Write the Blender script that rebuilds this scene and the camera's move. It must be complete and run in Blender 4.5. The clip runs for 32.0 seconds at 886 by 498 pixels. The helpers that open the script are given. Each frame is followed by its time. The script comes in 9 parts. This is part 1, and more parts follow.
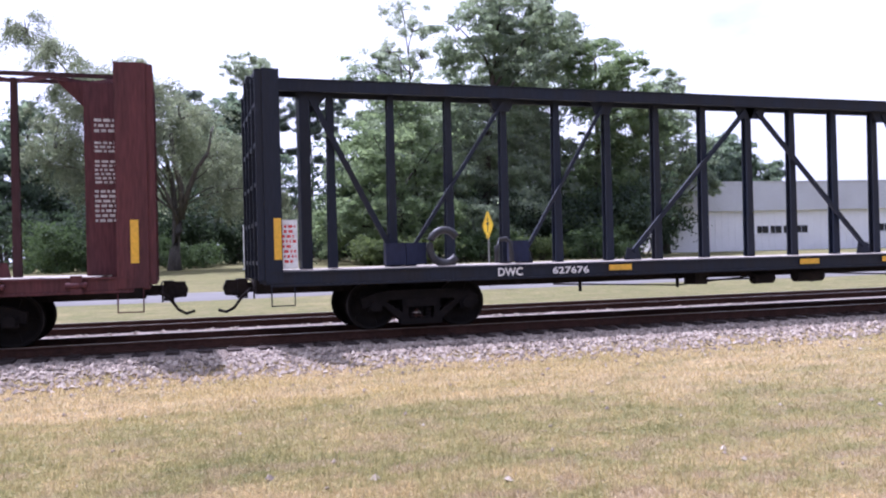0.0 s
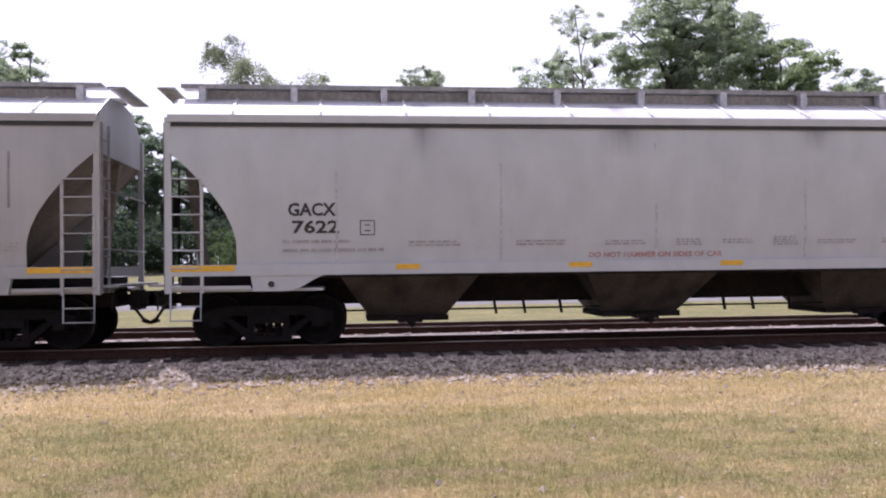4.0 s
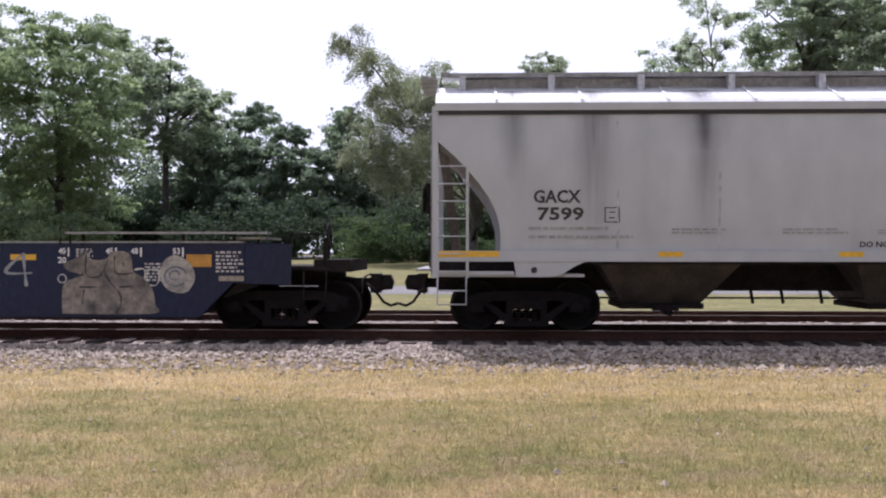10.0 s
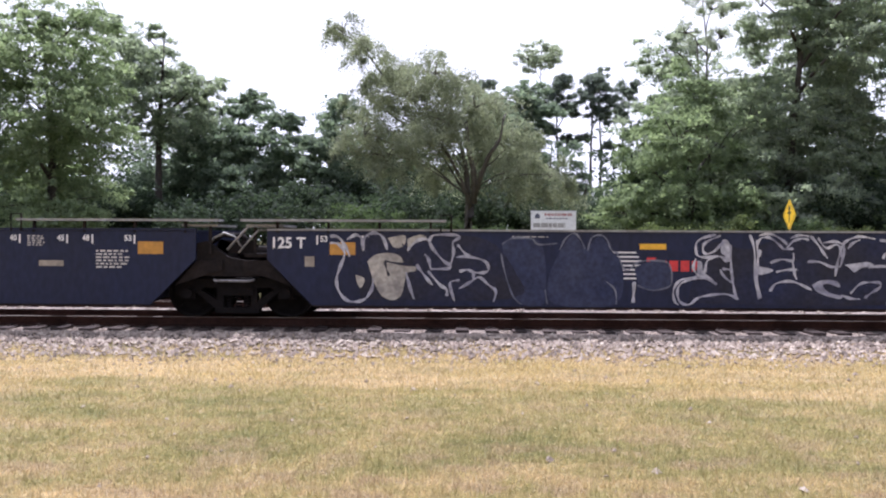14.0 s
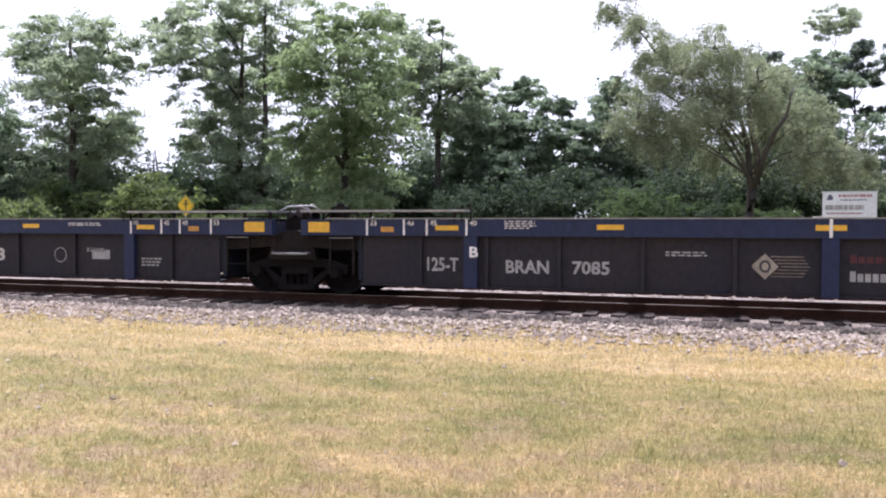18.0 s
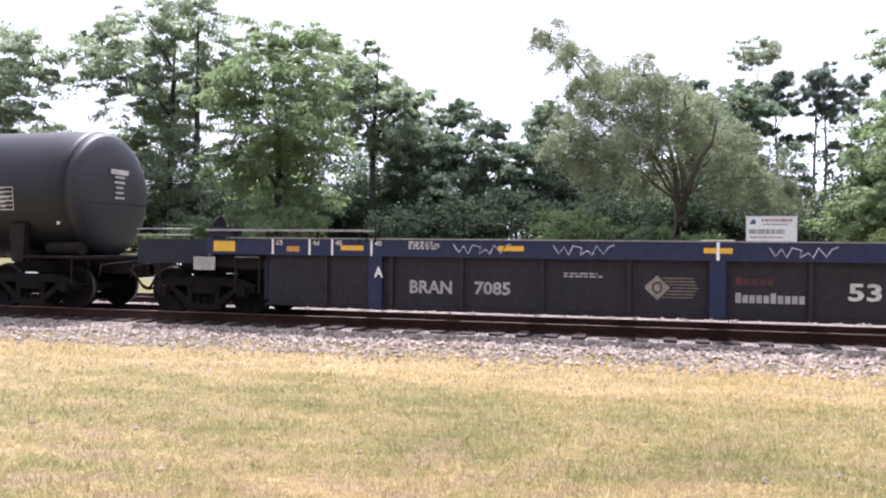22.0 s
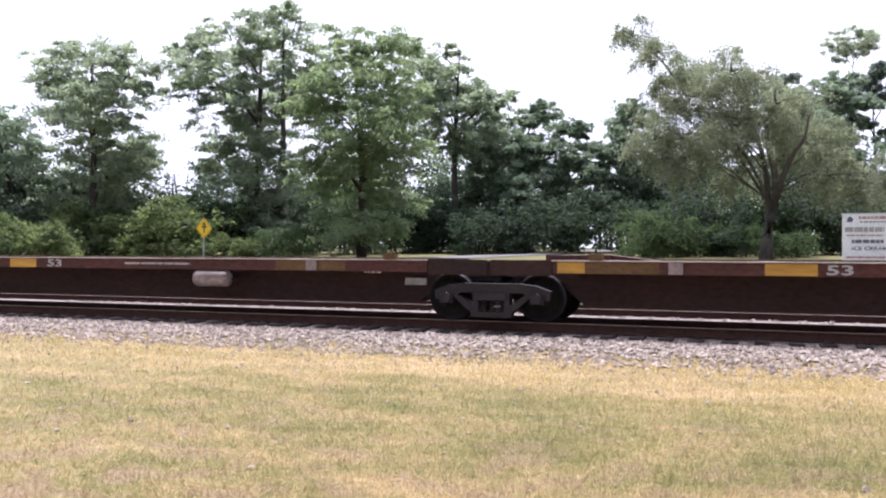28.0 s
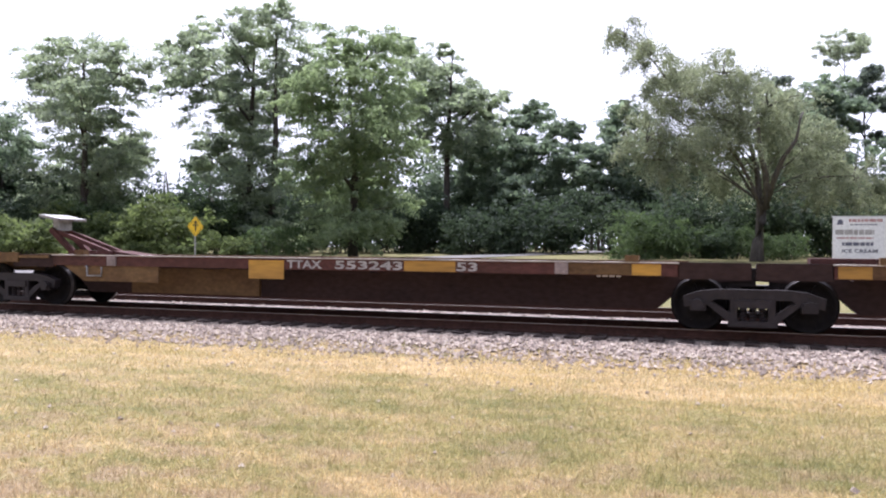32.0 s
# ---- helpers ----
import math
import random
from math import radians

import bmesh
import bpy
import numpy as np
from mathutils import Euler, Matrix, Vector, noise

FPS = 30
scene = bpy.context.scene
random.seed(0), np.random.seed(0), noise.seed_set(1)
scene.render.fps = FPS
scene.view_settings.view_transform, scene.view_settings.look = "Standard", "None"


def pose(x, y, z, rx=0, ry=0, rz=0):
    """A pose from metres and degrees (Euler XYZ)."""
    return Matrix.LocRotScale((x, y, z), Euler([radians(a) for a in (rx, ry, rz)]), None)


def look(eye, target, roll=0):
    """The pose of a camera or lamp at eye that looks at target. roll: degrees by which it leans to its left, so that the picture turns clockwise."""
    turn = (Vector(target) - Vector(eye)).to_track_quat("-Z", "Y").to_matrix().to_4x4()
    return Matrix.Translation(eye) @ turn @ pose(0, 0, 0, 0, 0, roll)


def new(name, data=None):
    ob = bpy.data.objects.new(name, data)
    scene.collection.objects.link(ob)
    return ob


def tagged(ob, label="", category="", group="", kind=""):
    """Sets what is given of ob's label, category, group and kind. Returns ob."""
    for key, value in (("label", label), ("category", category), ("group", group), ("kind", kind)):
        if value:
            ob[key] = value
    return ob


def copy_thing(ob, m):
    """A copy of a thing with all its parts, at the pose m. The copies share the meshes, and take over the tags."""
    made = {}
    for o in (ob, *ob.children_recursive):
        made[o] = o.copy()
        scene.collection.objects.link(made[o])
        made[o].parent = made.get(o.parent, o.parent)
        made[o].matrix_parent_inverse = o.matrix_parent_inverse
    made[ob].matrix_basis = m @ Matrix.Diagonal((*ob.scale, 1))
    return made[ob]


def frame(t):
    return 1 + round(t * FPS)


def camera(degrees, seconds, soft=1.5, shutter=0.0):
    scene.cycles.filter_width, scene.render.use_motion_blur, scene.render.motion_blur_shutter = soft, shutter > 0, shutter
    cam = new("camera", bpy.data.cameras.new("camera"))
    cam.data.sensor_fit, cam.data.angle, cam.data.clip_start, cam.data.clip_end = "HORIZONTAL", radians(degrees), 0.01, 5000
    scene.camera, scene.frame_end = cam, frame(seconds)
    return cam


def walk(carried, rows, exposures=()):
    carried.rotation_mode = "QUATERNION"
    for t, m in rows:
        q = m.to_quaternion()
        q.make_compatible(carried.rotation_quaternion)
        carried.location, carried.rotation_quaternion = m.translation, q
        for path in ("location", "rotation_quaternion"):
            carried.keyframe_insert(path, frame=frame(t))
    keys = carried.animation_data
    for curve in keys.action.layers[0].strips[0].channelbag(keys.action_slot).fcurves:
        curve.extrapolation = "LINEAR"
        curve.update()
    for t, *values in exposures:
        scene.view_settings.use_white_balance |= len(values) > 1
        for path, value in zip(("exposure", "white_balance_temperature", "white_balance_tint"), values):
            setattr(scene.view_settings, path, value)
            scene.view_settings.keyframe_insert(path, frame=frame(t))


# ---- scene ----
cam = camera(55.00, 32.0, soft=2.1)
PATH = [
    (0.0, pose(0, 0, 1.61, 90.25, 1.40, -17.75)),
    (0.5, pose(0, 0, 1.61, 90.15, 1.25, -15.44)),
    (1.0, pose(0, 0, 1.61, 90.84, 0.79, -14.51)),
    (1.5, pose(0, 0, 1.61, 90.77, -0.62, -13.00)),
    (2.0, pose(0, 0, 1.61, 90.79, 0.74, -9.36)),
    (2.5, pose(0, 0, 1.61, 90.56, 0.56, -7.63)),
    (3.0, pose(0, 0, 1.61, 90.79, 0.63, -7.27)),
    (3.5, pose(0, 0, 1.61, 91.16, 0.70, -6.84)),
    (5.5, pose(0, 0, 1.61, 90.79, 0.16, -4.95)),
    (6.0, pose(0, 0, 1.61, 90.99, -0.03, -4.50)),
    (6.5, pose(0, 0, 1.61, 91.16, 0.04, -3.55)),
    (7.0, pose(0, 0, 1.61, 90.66, -0.87, -2.68)),
    (7.5, pose(0, 0, 1.61, 90.79, -0.62, -1.60)),
    (8.0, pose(0, 0, 1.61, 90.57, -0.06, 0.42)),
    (8.5, pose(0, 0, 1.61, 90.57, -0.02, 1.79)),
    (9.0, pose(0, 0, 1.61, 90.31, -0.26, 2.43)),
    (9.5, pose(0, 0, 1.61, 90.26, -0.02, 2.01)),
    (10.0, pose(0, 0, 1.61, 90.30, -0.03, 1.74)),
    (10.5, pose(0, 0, 1.61, 89.94, 0.06, 1.65)),
    (11.0, pose(0, 0, 1.61, 89.95, 0.11, 1.40)),
    (11.5, pose(0, 0, 1.61, 89.90, -0.09, 1.21)),
    (12.0, pose(0, 0, 1.61, 89.86, -0.04, 1.25)),
    (12.5, pose(0, 0, 1.61, 89.94, 0.05, 1.23)),
    (13.0, pose(0, 0, 1.61, 90.21, -0.02, 1.26)),
    (13.5, pose(0, 0, 1.61, 89.79, -0.22, 1.21)),
    (15.5, pose(0, 0, 1.61, 89.03, -0.80, 6.64)),
    (16.0, pose(0, 0, 1.61, 88.19, 0.42, 14.83)),
    (16.5, pose(0, 0, 1.61, 88.28, 1.35, 17.54)),
    (17.0, pose(0, 0, 1.61, 88.61, 0.21, 19.51)),
    (17.5, pose(0, 0, 1.61, 88.36, -0.14, 20.00)),
    (18.0, pose(0, 0, 1.61, 88.40, -0.11, 19.45)),
    (18.5, pose(0, 0, 1.61, 88.20, -0.30, 18.57)),
    (19.0, pose(0, 0, 1.61, 88.33, -0.15, 18.91)),
    (19.5, pose(0, 0, 1.61, 87.85, -0.16, 17.55)),
    (20.0, pose(0, 0, 1.61, 88.46, 0.34, 16.63)),
    (20.5, pose(0, 0, 1.61, 88.96, 0.28, 16.00)),
    (21.0, pose(0, 0, 1.61, 88.81, -0.08, 15.58)),
    (21.5, pose(0, 0, 1.61, 89.28, -0.26, 15.29)),
    (22.0, pose(0, 0, 1.61, 89.81, -0.59, 15.03)),
    (22.5, pose(0, 0, 1.61, 89.50, -1.23, 15.17)),
    (23.0, pose(0, 0, 1.61, 89.34, -1.38, 14.78)),
    (23.5, pose(0, 0, 1.61, 88.99, -1.31, 14.59)),
    (24.0, pose(0, 0, 1.61, 89.45, -1.20, 14.80)),
    (24.5, pose(0, 0, 1.61, 89.73, -1.07, 15.89)),
    (25.0, pose(0, 0, 1.61, 89.98, -0.69, 19.24)),
    (25.5, pose(0, 0, 1.61, 89.72, -0.61, 19.91)),
    (27.5, pose(0, 0, 1.61, 89.88, 0.13, 20.20)),
    (28.0, pose(0, 0, 1.61, 89.91, -0.07, 20.57)),
    (28.5, pose(0, 0, 1.61, 89.89, -0.04, 20.18)),
    (29.0, pose(0, 0, 1.61, 90.34, -0.06, 20.03)),
    (29.5, pose(0, 0, 1.61, 90.36, 0.04, 19.77)),
    (30.0, pose(0, 0, 1.61, 90.36, 0.10, 19.89)),
    (30.5, pose(0, 0, 1.61, 90.47, 0.01, 19.71)),
    (31.0, pose(0, 0, 1.61, 90.37, 0.10, 19.94)),
    (31.5, pose(0, 0, 1.61, 90.39, 0.04, 19.90)),
    (32.0, pose(0, 0, 1.61, 89.90, -0.45, 20.03)),
]
EXPOSURES = [(t, e, 5260 if t < 1.5 else 5420 if t < 3.2 else 5690 if t < 14 else 5700, 34 if t < 4 else 31 if t < 9 else 26) for t, e in ((0.0, 0.54), (1.0, 0.75), (2.0, 0.83), (3.0, 0.70), (3.5, 0.48), (6.0, -0.04), (8.0, 0.23), (9.5, 0.30), (10.3, 0.02), (11.0, 0.14), (11.5, 0.26), (12.0, 0.44), (13.5, 0.53), (16.0, 0.58), (19.0, 0.68), (21.0, 0.78), (23.0, 0.92), (24.0, 0.76), (25.0, 0.65), (28.0, 0.66), (32.0, 0.68))]
walk(cam, PATH, EXPOSURES)

# ---- daylight ----
SUN = Vector((-0.20, 0.41, 1.0)).normalized()
world = bpy.data.worlds.new("sky")
scene.world = world
world.use_nodes = True
wn, wl = world.node_tree.nodes, world.node_tree.links
wn.clear()
sky = wn.new("ShaderNodeTexSky")
sky.sky_type, sky.sun_disc = "NISHITA", False
sky.sun_elevation = math.asin(SUN.z)
sky.sun_rotation = math.atan2(SUN.x, SUN.y)
sky.air_density, sky.dust_density, sky.ozone_density, sky.altitude = 1.0, 3.0, 1.0, 30
sky_bg = wn.new("ShaderNodeBackground")
sky_bg.inputs["Strength"].default_value = 0.08
cloud_bg = wn.new("ShaderNodeBackground")
cloud_bg.inputs["Color"].default_value = (0.965, 0.985, 1.0, 1)
w_co = wn.new("ShaderNodeTexCoord")
# thin cloud is brighter towards the sun
w_dot = wn.new("ShaderNodeVectorMath")
w_dot.operation = "DOT_PRODUCT"
w_dot.inputs[1].default_value = SUN
w_glow = wn.new("ShaderNodeMapRange")
w_glow.interpolation_type = "SMOOTHSTEP"
w_glow.inputs["From Min"].default_value, w_glow.inputs["From Max"].default_value = -0.35, 0.58
w_glow.inputs["To Min"].default_value, w_glow.inputs["To Max"].default_value = 0.24, 1.05
wl.new(w_co.outputs["Generated"], w_dot.inputs[0])
wl.new(w_dot.outputs["Value"], w_glow.inputs["Value"])
wl.new(w_glow.outputs["Result"], cloud_bg.inputs["Strength"])
w_map = wn.new("ShaderNodeMapping")
w_map.inputs["Scale"].default_value = (1.0, 1.0, 2.2)
w_noise = wn.new("ShaderNodeTexNoise")
w_noise.inputs["Scale"].default_value = 2.4
w_noise.inputs["Detail"].default_value = 7
w_ramp = wn.new("ShaderNodeValToRGB")
w_ramp.color_ramp.elements[0].position, w_ramp.color_ramp.elements[1].position = 0.14, 0.36
w_mix = wn.new("ShaderNodeMixShader")
w_out = wn.new("ShaderNodeOutputWorld")
wl.new(w_co.outputs["Generated"], w_map.inputs["Vector"])
wl.new(w_map.outputs["Vector"], w_noise.inputs["Vector"])
wl.new(w_noise.outputs["Fac"], w_ramp.inputs["Fac"])
# the haze thins out overhead
w_sep = wn.new("ShaderNodeSeparateXYZ")
w_thin = wn.new("ShaderNodeMapRange")
w_thin.interpolation_type = "SMOOTHSTEP"
w_thin.inputs["From Min"].default_value, w_thin.inputs["From Max"].default_value = 0.28, 0.85
w_thin.inputs["To Min"].default_value, w_thin.inputs["To Max"].default_value = 1.0, 0.50
w_cover = wn.new("ShaderNodeMath")
w_cover.operation = "MULTIPLY"
wl.new(w_co.outputs["Generated"], w_sep.inputs[0])
wl.new(w_sep.outputs["Z"], w_thin.inputs["Value"])
wl.new(w_ramp.outputs["Color"], w_cover.inputs[0])
wl.new(w_thin.outputs["Result"], w_cover.inputs[1])
wl.new(w_cover.outputs[0], w_mix.inputs["Fac"])
wl.new(sky.outputs["Color"], sky_bg.inputs["Color"])
wl.new(sky_bg.outputs["Background"], w_mix.inputs[1])
wl.new(cloud_bg.outputs["Background"], w_mix.inputs[2])
wl.new(w_mix.outputs["Shader"], w_out.inputs["Surface"])

sun_data = bpy.data.lights.new("sun", "SUN")
sun_data.energy, sun_data.angle, sun_data.color = 5.0, radians(0.7), (1.0, 0.955, 0.895)
sun = new("sun", sun_data)
sun.matrix_world = look(SUN * 100, (0, 0, 0))

# ---- materials ----
def nodes_of(name):
    m = bpy.data.materials.new(name)
    m.use_nodes = True
    nt = m.node_tree
    return m, nt, nt.nodes, nt.links, nt.nodes["Principled BSDF"]


def rgba(c):
    return (c[0], c[1], c[2], 1.0)


def surface(name, base, worn=None, rough=0.6, metal=0.0, coarse=0.8, fine=14.0, amount=0.5, bump=0.15, stretch=(1, 1, 1), spec=0.5, speck=None):
    """A painted, rusty or earthy surface: base broken up by worn in coarse patches and in fine grain."""
    m, nt, n, l, b = nodes_of(name)
    worn = worn or tuple(0.6 * v for v in base)
    co, info = n.new("ShaderNodeTexCoord"), n.new("ShaderNodeObjectInfo")
    mp = n.new("ShaderNodeMapping")
    mp.inputs["Scale"].default_value = stretch
    shift = n.new("ShaderNodeVectorMath")
    shift.operation = "ADD"
    scale = n.new("ShaderNodeMath")
    scale.operation = "MULTIPLY"
    scale.inputs[1].default_value = 37.0
    l.new(info.outputs["Random"], scale.inputs[0])
    l.new(co.outputs["Object"], mp.inputs["Vector"])
    l.new(mp.outputs["Vector"], shift.inputs[0])
    l.new(scale.outputs[0], shift.inputs[1])
    n1, n2 = n.new("ShaderNodeTexNoise"), n.new("ShaderNodeTexNoise")
    n1.inputs["Scale"].default_value, n1.inputs["Detail"].default_value = coarse, 6
    n2.inputs["Scale"].default_value, n2.inputs["Detail"].default_value = fine, 4
    for q in (n1, n2):
        l.new(shift.outputs[0], q.inputs["Vector"])
    r1 = n.new("ShaderNodeValToRGB")
    r1.color_ramp.elements[0].position, r1.color_ramp.elements[1].position = 0.38, 0.68
    l.new(n1.outputs["Fac"], r1.inputs["Fac"])
    f1 = n.new("ShaderNodeMath")
    f1.operation, f1.inputs[1].default_value = "MULTIPLY", amount
    l.new(r1.outputs["Color"], f1.inputs[0])
    mix1 = n.new("ShaderNodeMix")
    mix1.data_type = "RGBA"
    mix1.inputs["A"].default_value, mix1.inputs["B"].default_value = rgba(base), rgba(worn)
    l.new(f1.outputs[0], mix1.inputs["Factor"])
    r2 = n.new("ShaderNodeMapRange")
    r2.inputs["From Min"].default_value, r2.inputs["From Max"].default_value = 0.3, 0.7
    r2.inputs["To Min"].default_value, r2.inputs["To Max"].default_value = 1 - 0.35 * amount, 1 + 0.25 * amount
    l.new(n2.outputs["Fac"], r2.inputs["Value"])
    mul = n.new("ShaderNodeVectorMath")
    mul.operation = "SCALE"
    l.new(mix1.outputs["Result"], mul.inputs[0])
    l.new(r2.outputs["Result"], mul.inputs["Scale"])
    last = mul.outputs[0]
    if speck:
        vo = n.new("ShaderNodeTexVoronoi")
        vo.inputs["Scale"].default_value = speck[0]
        l.new(co.outputs["Object"], vo.inputs["Vector"])
        mix2 = n.new("ShaderNodeMix")
        mix2.data_type, mix2.blend_type = "RGBA", "MULTIPLY"
        mix2.inputs["Factor"].default_value = speck[1]
        bw = n.new("ShaderNodeMapRange")
        bw.inputs["To Min"].default_value, bw.inputs["To Max"].default_value = 0.35, 1.35
        sep = n.new("ShaderNodeSeparateColor")
        l.new(vo.outputs["Color"], sep.inputs["Color"])
        l.new(sep.outputs["Red"], bw.inputs["Value"])
        l.new(last, mix2.inputs["A"])
        l.new(bw.outputs["Result"], mix2.inputs["B"])
        last = mix2.outputs["Result"]
    l.new(last, b.inputs["Base Color"])
    b.inputs["Roughness"].default_value, b.inputs["Metallic"].default_value = rough, metal
    b.inputs["Specular IOR Level"].default_value = spec
    rr = n.new("ShaderNodeMapRange")
    rr.inputs["To Min"].default_value, rr.inputs["To Max"].default_value = max(0.05, rough - 0.12), min(1.0, rough + 0.15)
    l.new(n1.outputs["Fac"], rr.inputs["Value"])
    l.new(rr.outputs["Result"], b.inputs["Roughness"])
    bp = n.new("ShaderNodeBump")
    bp.inputs["Strength"].default_value, bp.inputs["Distance"].default_value = bump, 0.02
    l.new(n2.outputs["Fac"], bp.inputs["Height"])
    l.new(bp.outputs["Normal"], b.inputs["Normal"])
    return m


def foliage(name, dark, light, glow=0.35):
    """Leaves: colour differs from leaf to leaf, and light passes through them."""
    m, nt, n, l, b = nodes_of(name)
    geo = n.new("ShaderNodeNewGeometry")
    co = n.new("ShaderNodeTexCoord")
    nz = n.new("ShaderNodeTexNoise")
    nz.inputs["Scale"].default_value, nz.inputs["Detail"].default_value = 0.55, 4
    l.new(co.outputs["Object"], nz.inputs["Vector"])
    add = n.new("ShaderNodeMath")
    add.operation = "ADD"
    isl = n.new("ShaderNodeMath")
    isl.operation, isl.inputs[1].default_value = "MULTIPLY", 0.55
    l.new(geo.outputs["Random Per Island"], isl.inputs[0])
    l.new(isl.outputs[0], add.inputs[0])
    l.new(nz.outputs["Fac"], add.inputs[1])
    rng = n.new("ShaderNodeMapRange")
    rng.inputs["From Min"].default_value, rng.inputs["From Max"].default_value = 0.40, 1.05
    l.new(add.outputs[0], rng.inputs["Value"])
    mix = n.new("ShaderNodeMix")
    mix.data_type = "RGBA"
    mix.inputs["A"].default_value, mix.inputs["B"].default_value = rgba(dark), rgba(light)
    l.new(rng.outputs["Result"], mix.inputs["Factor"])
    l.new(mix.outputs["Result"], b.inputs["Base Color"])
    b.inputs["Roughness"].default_value = 0.7
    b.inputs["Specular IOR Level"].default_value = 0.15
    tr = n.new("ShaderNodeBsdfTranslucent")
    warm = n.new("ShaderNodeMix")
    warm.data_type, warm.blend_type = "RGBA", "MULTIPLY"
    warm.inputs["Factor"].default_value = 1.0
    warm.inputs["B"].default_value = (1.34, 1.42, 1.04, 1)
    l.new(mix.outputs["Result"], warm.inputs["A"])
    l.new(warm.outputs["Result"], tr.inputs["Color"])
    ms = n.new("ShaderNodeMixShader")
    ms.inputs["Fac"].default_value = glow
    l.new(b.outputs["BSDF"], ms.inputs[1])
    l.new(tr.outputs["BSDF"], ms.inputs[2])
    l.new(ms.outputs["Shader"], n["Material Output"].inputs["Surface"])
    return m


LONG = (0.15, 1, 1)     # streaks along
DOWN = (2.2, 2.2, 0.25)  # streaks that run down
M_BLUE = surface("navy car paint", (0.0140, 0.0195, 0.053), (0.0195, 0.020, 0.035), 0.55, coarse=0.9, amount=0.6, stretch=(0.9, 0.9, 0.45), spec=0.3)
M_NAVYDK = surface("dark blue car paint", (0.0105, 0.0155, 0.030), (0.017, 0.0165, 0.020), 0.55, coarse=1.2, amount=0.7, stretch=DOWN, spec=0.3)
M_PANEL = surface("dusty blue side sheet", (0.026, 0.0238, 0.031), (0.036, 0.0295, 0.030), 0.65, coarse=0.9, amount=0.6, stretch=(0.8, 0.8, 0.5), spec=0.2)
M_CHORD = surface("blue beam paint", (0.0185, 0.0275, 0.075), (0.0225, 0.0245, 0.048), 0.55, coarse=0.9, amount=0.6, stretch=(0.9, 0.9, 0.45), spec=0.3)
M_RED = surface("oxide red car paint", (0.105, 0.033, 0.035), (0.068, 0.027, 0.029), 0.6, coarse=1.4, amount=0.8, stretch=DOWN, spec=0.25)
# darker copy of the oxide red: shade of the backlit posts is in it
M_REDDK = surface("red-brown car paint with backlit shade", (0.058, 0.026, 0.027), (0.040, 0.022, 0.022), 0.7, coarse=1.4, amount=0.8, stretch=DOWN, spec=0.2)
# lighter than the sides: the sun's glare on the roof is in this colour
M_ROOF = surface("hopper roof paint with sun glare", (0.76, 0.76, 0.75), (0.60, 0.59, 0.57), 0.45, coarse=1.5, amount=0.35, bump=0.05)
M_SLOPE = surface("brown dusted slope sheet", (0.2025, 0.168, 0.132), (0.105, 0.087, 0.072), 0.8, coarse=1.0, amount=0.8)
M_BAY = surface("dusty hopper bay", (0.085, 0.070, 0.058), (0.030, 0.025, 0.023), 0.85, coarse=1.0, amount=0.85, stretch=DOWN)
M_UNDER = surface("underframe grime", (0.018, 0.0155, 0.015), (0.036, 0.028, 0.025), 0.9, coarse=3.0, amount=0.7, spec=0.1)
M_BOGIE = surface("oily cast steel", (0.0085, 0.0075, 0.0078), (0.018, 0.0145, 0.014), 0.75, coarse=4.0, amount=0.7, bump=0.3, spec=0.12)
M_BOGIEDUST = surface("dusty worn cast steel", (0.017, 0.0135, 0.0145), (0.034, 0.027, 0.028), 0.55, coarse=4.0, amount=0.7, bump=0.3, spec=0.3)
M_WHEEL = surface("wheel steel", (0.012, 0.0105, 0.010), (0.008, 0.007, 0.007), 0.65, coarse=5.0, amount=0.6, spec=0.1)
M_TREAD = surface("polished tread", (0.08, 0.072, 0.068), (0.035, 0.031, 0.029), 0.45, metal=0.6, coarse=6.0, amount=0.6)
M_TANK = surface("black tank paint", (0.0058, 0.0062, 0.0084), (0.0115, 0.0115, 0.013), 0.48, spec=0.36, coarse=0.9, amount=0.7, bump=0.03)
M_SADDLE = surface("dull grey steel", (0.105, 0.104, 0.108), (0.062, 0.059, 0.060), 0.7, coarse=2.0, amount=0.7)
M_TANKEND = surface("black tank end paint", (0.015, 0.0155, 0.019), (0.024, 0.024, 0.026), 0.48, coarse=0.7, amount=0.5, bump=0.03)
M_SPINE = surface("rusted yellow-brown paint", (0.150, 0.092, 0.040), (0.075, 0.040, 0.024), 0.8, coarse=1.3, amount=0.75, stretch=(0.6, 1, 1), spec=0.2)
M_SPINERED = surface("red-brown sill paint", (0.088, 0.036, 0.030), (0.060, 0.032, 0.024), 0.75, coarse=1.4, amount=0.8, stretch=(0.5, 1, 1), spec=0.2)
M_SPINEDK = surface("dark brown sill web", (0.033, 0.0205, 0.0185), (0.052, 0.030, 0.025), 0.85, coarse=0.9, amount=0.7, stretch=(0.5, 1, 1), spec=0.15)
M_RUST = surface("rusted steel", (0.062, 0.030, 0.022), (0.036, 0.019, 0.015), 0.85, coarse=5.0, amount=0.7, bump=0.3, spec=0.2)
M_RAILTOP = surface("worn railhead", (0.34, 0.30, 0.27), (0.20, 0.15, 0.12), 0.35, metal=0.85, coarse=1.0, amount=0.4, stretch=LONG)
M_TIE = surface("weathered creosoted wood", (0.045, 0.034, 0.030), (0.10, 0.080, 0.070), 0.9, coarse=3.0, fine=30, amount=0.8, bump=0.5, spec=0.2)
M_WHITE = surface("white lettering paint", (0.80, 0.79, 0.78), (0.66, 0.65, 0.64), 0.55, coarse=3.0, amount=0.4, bump=0.02)
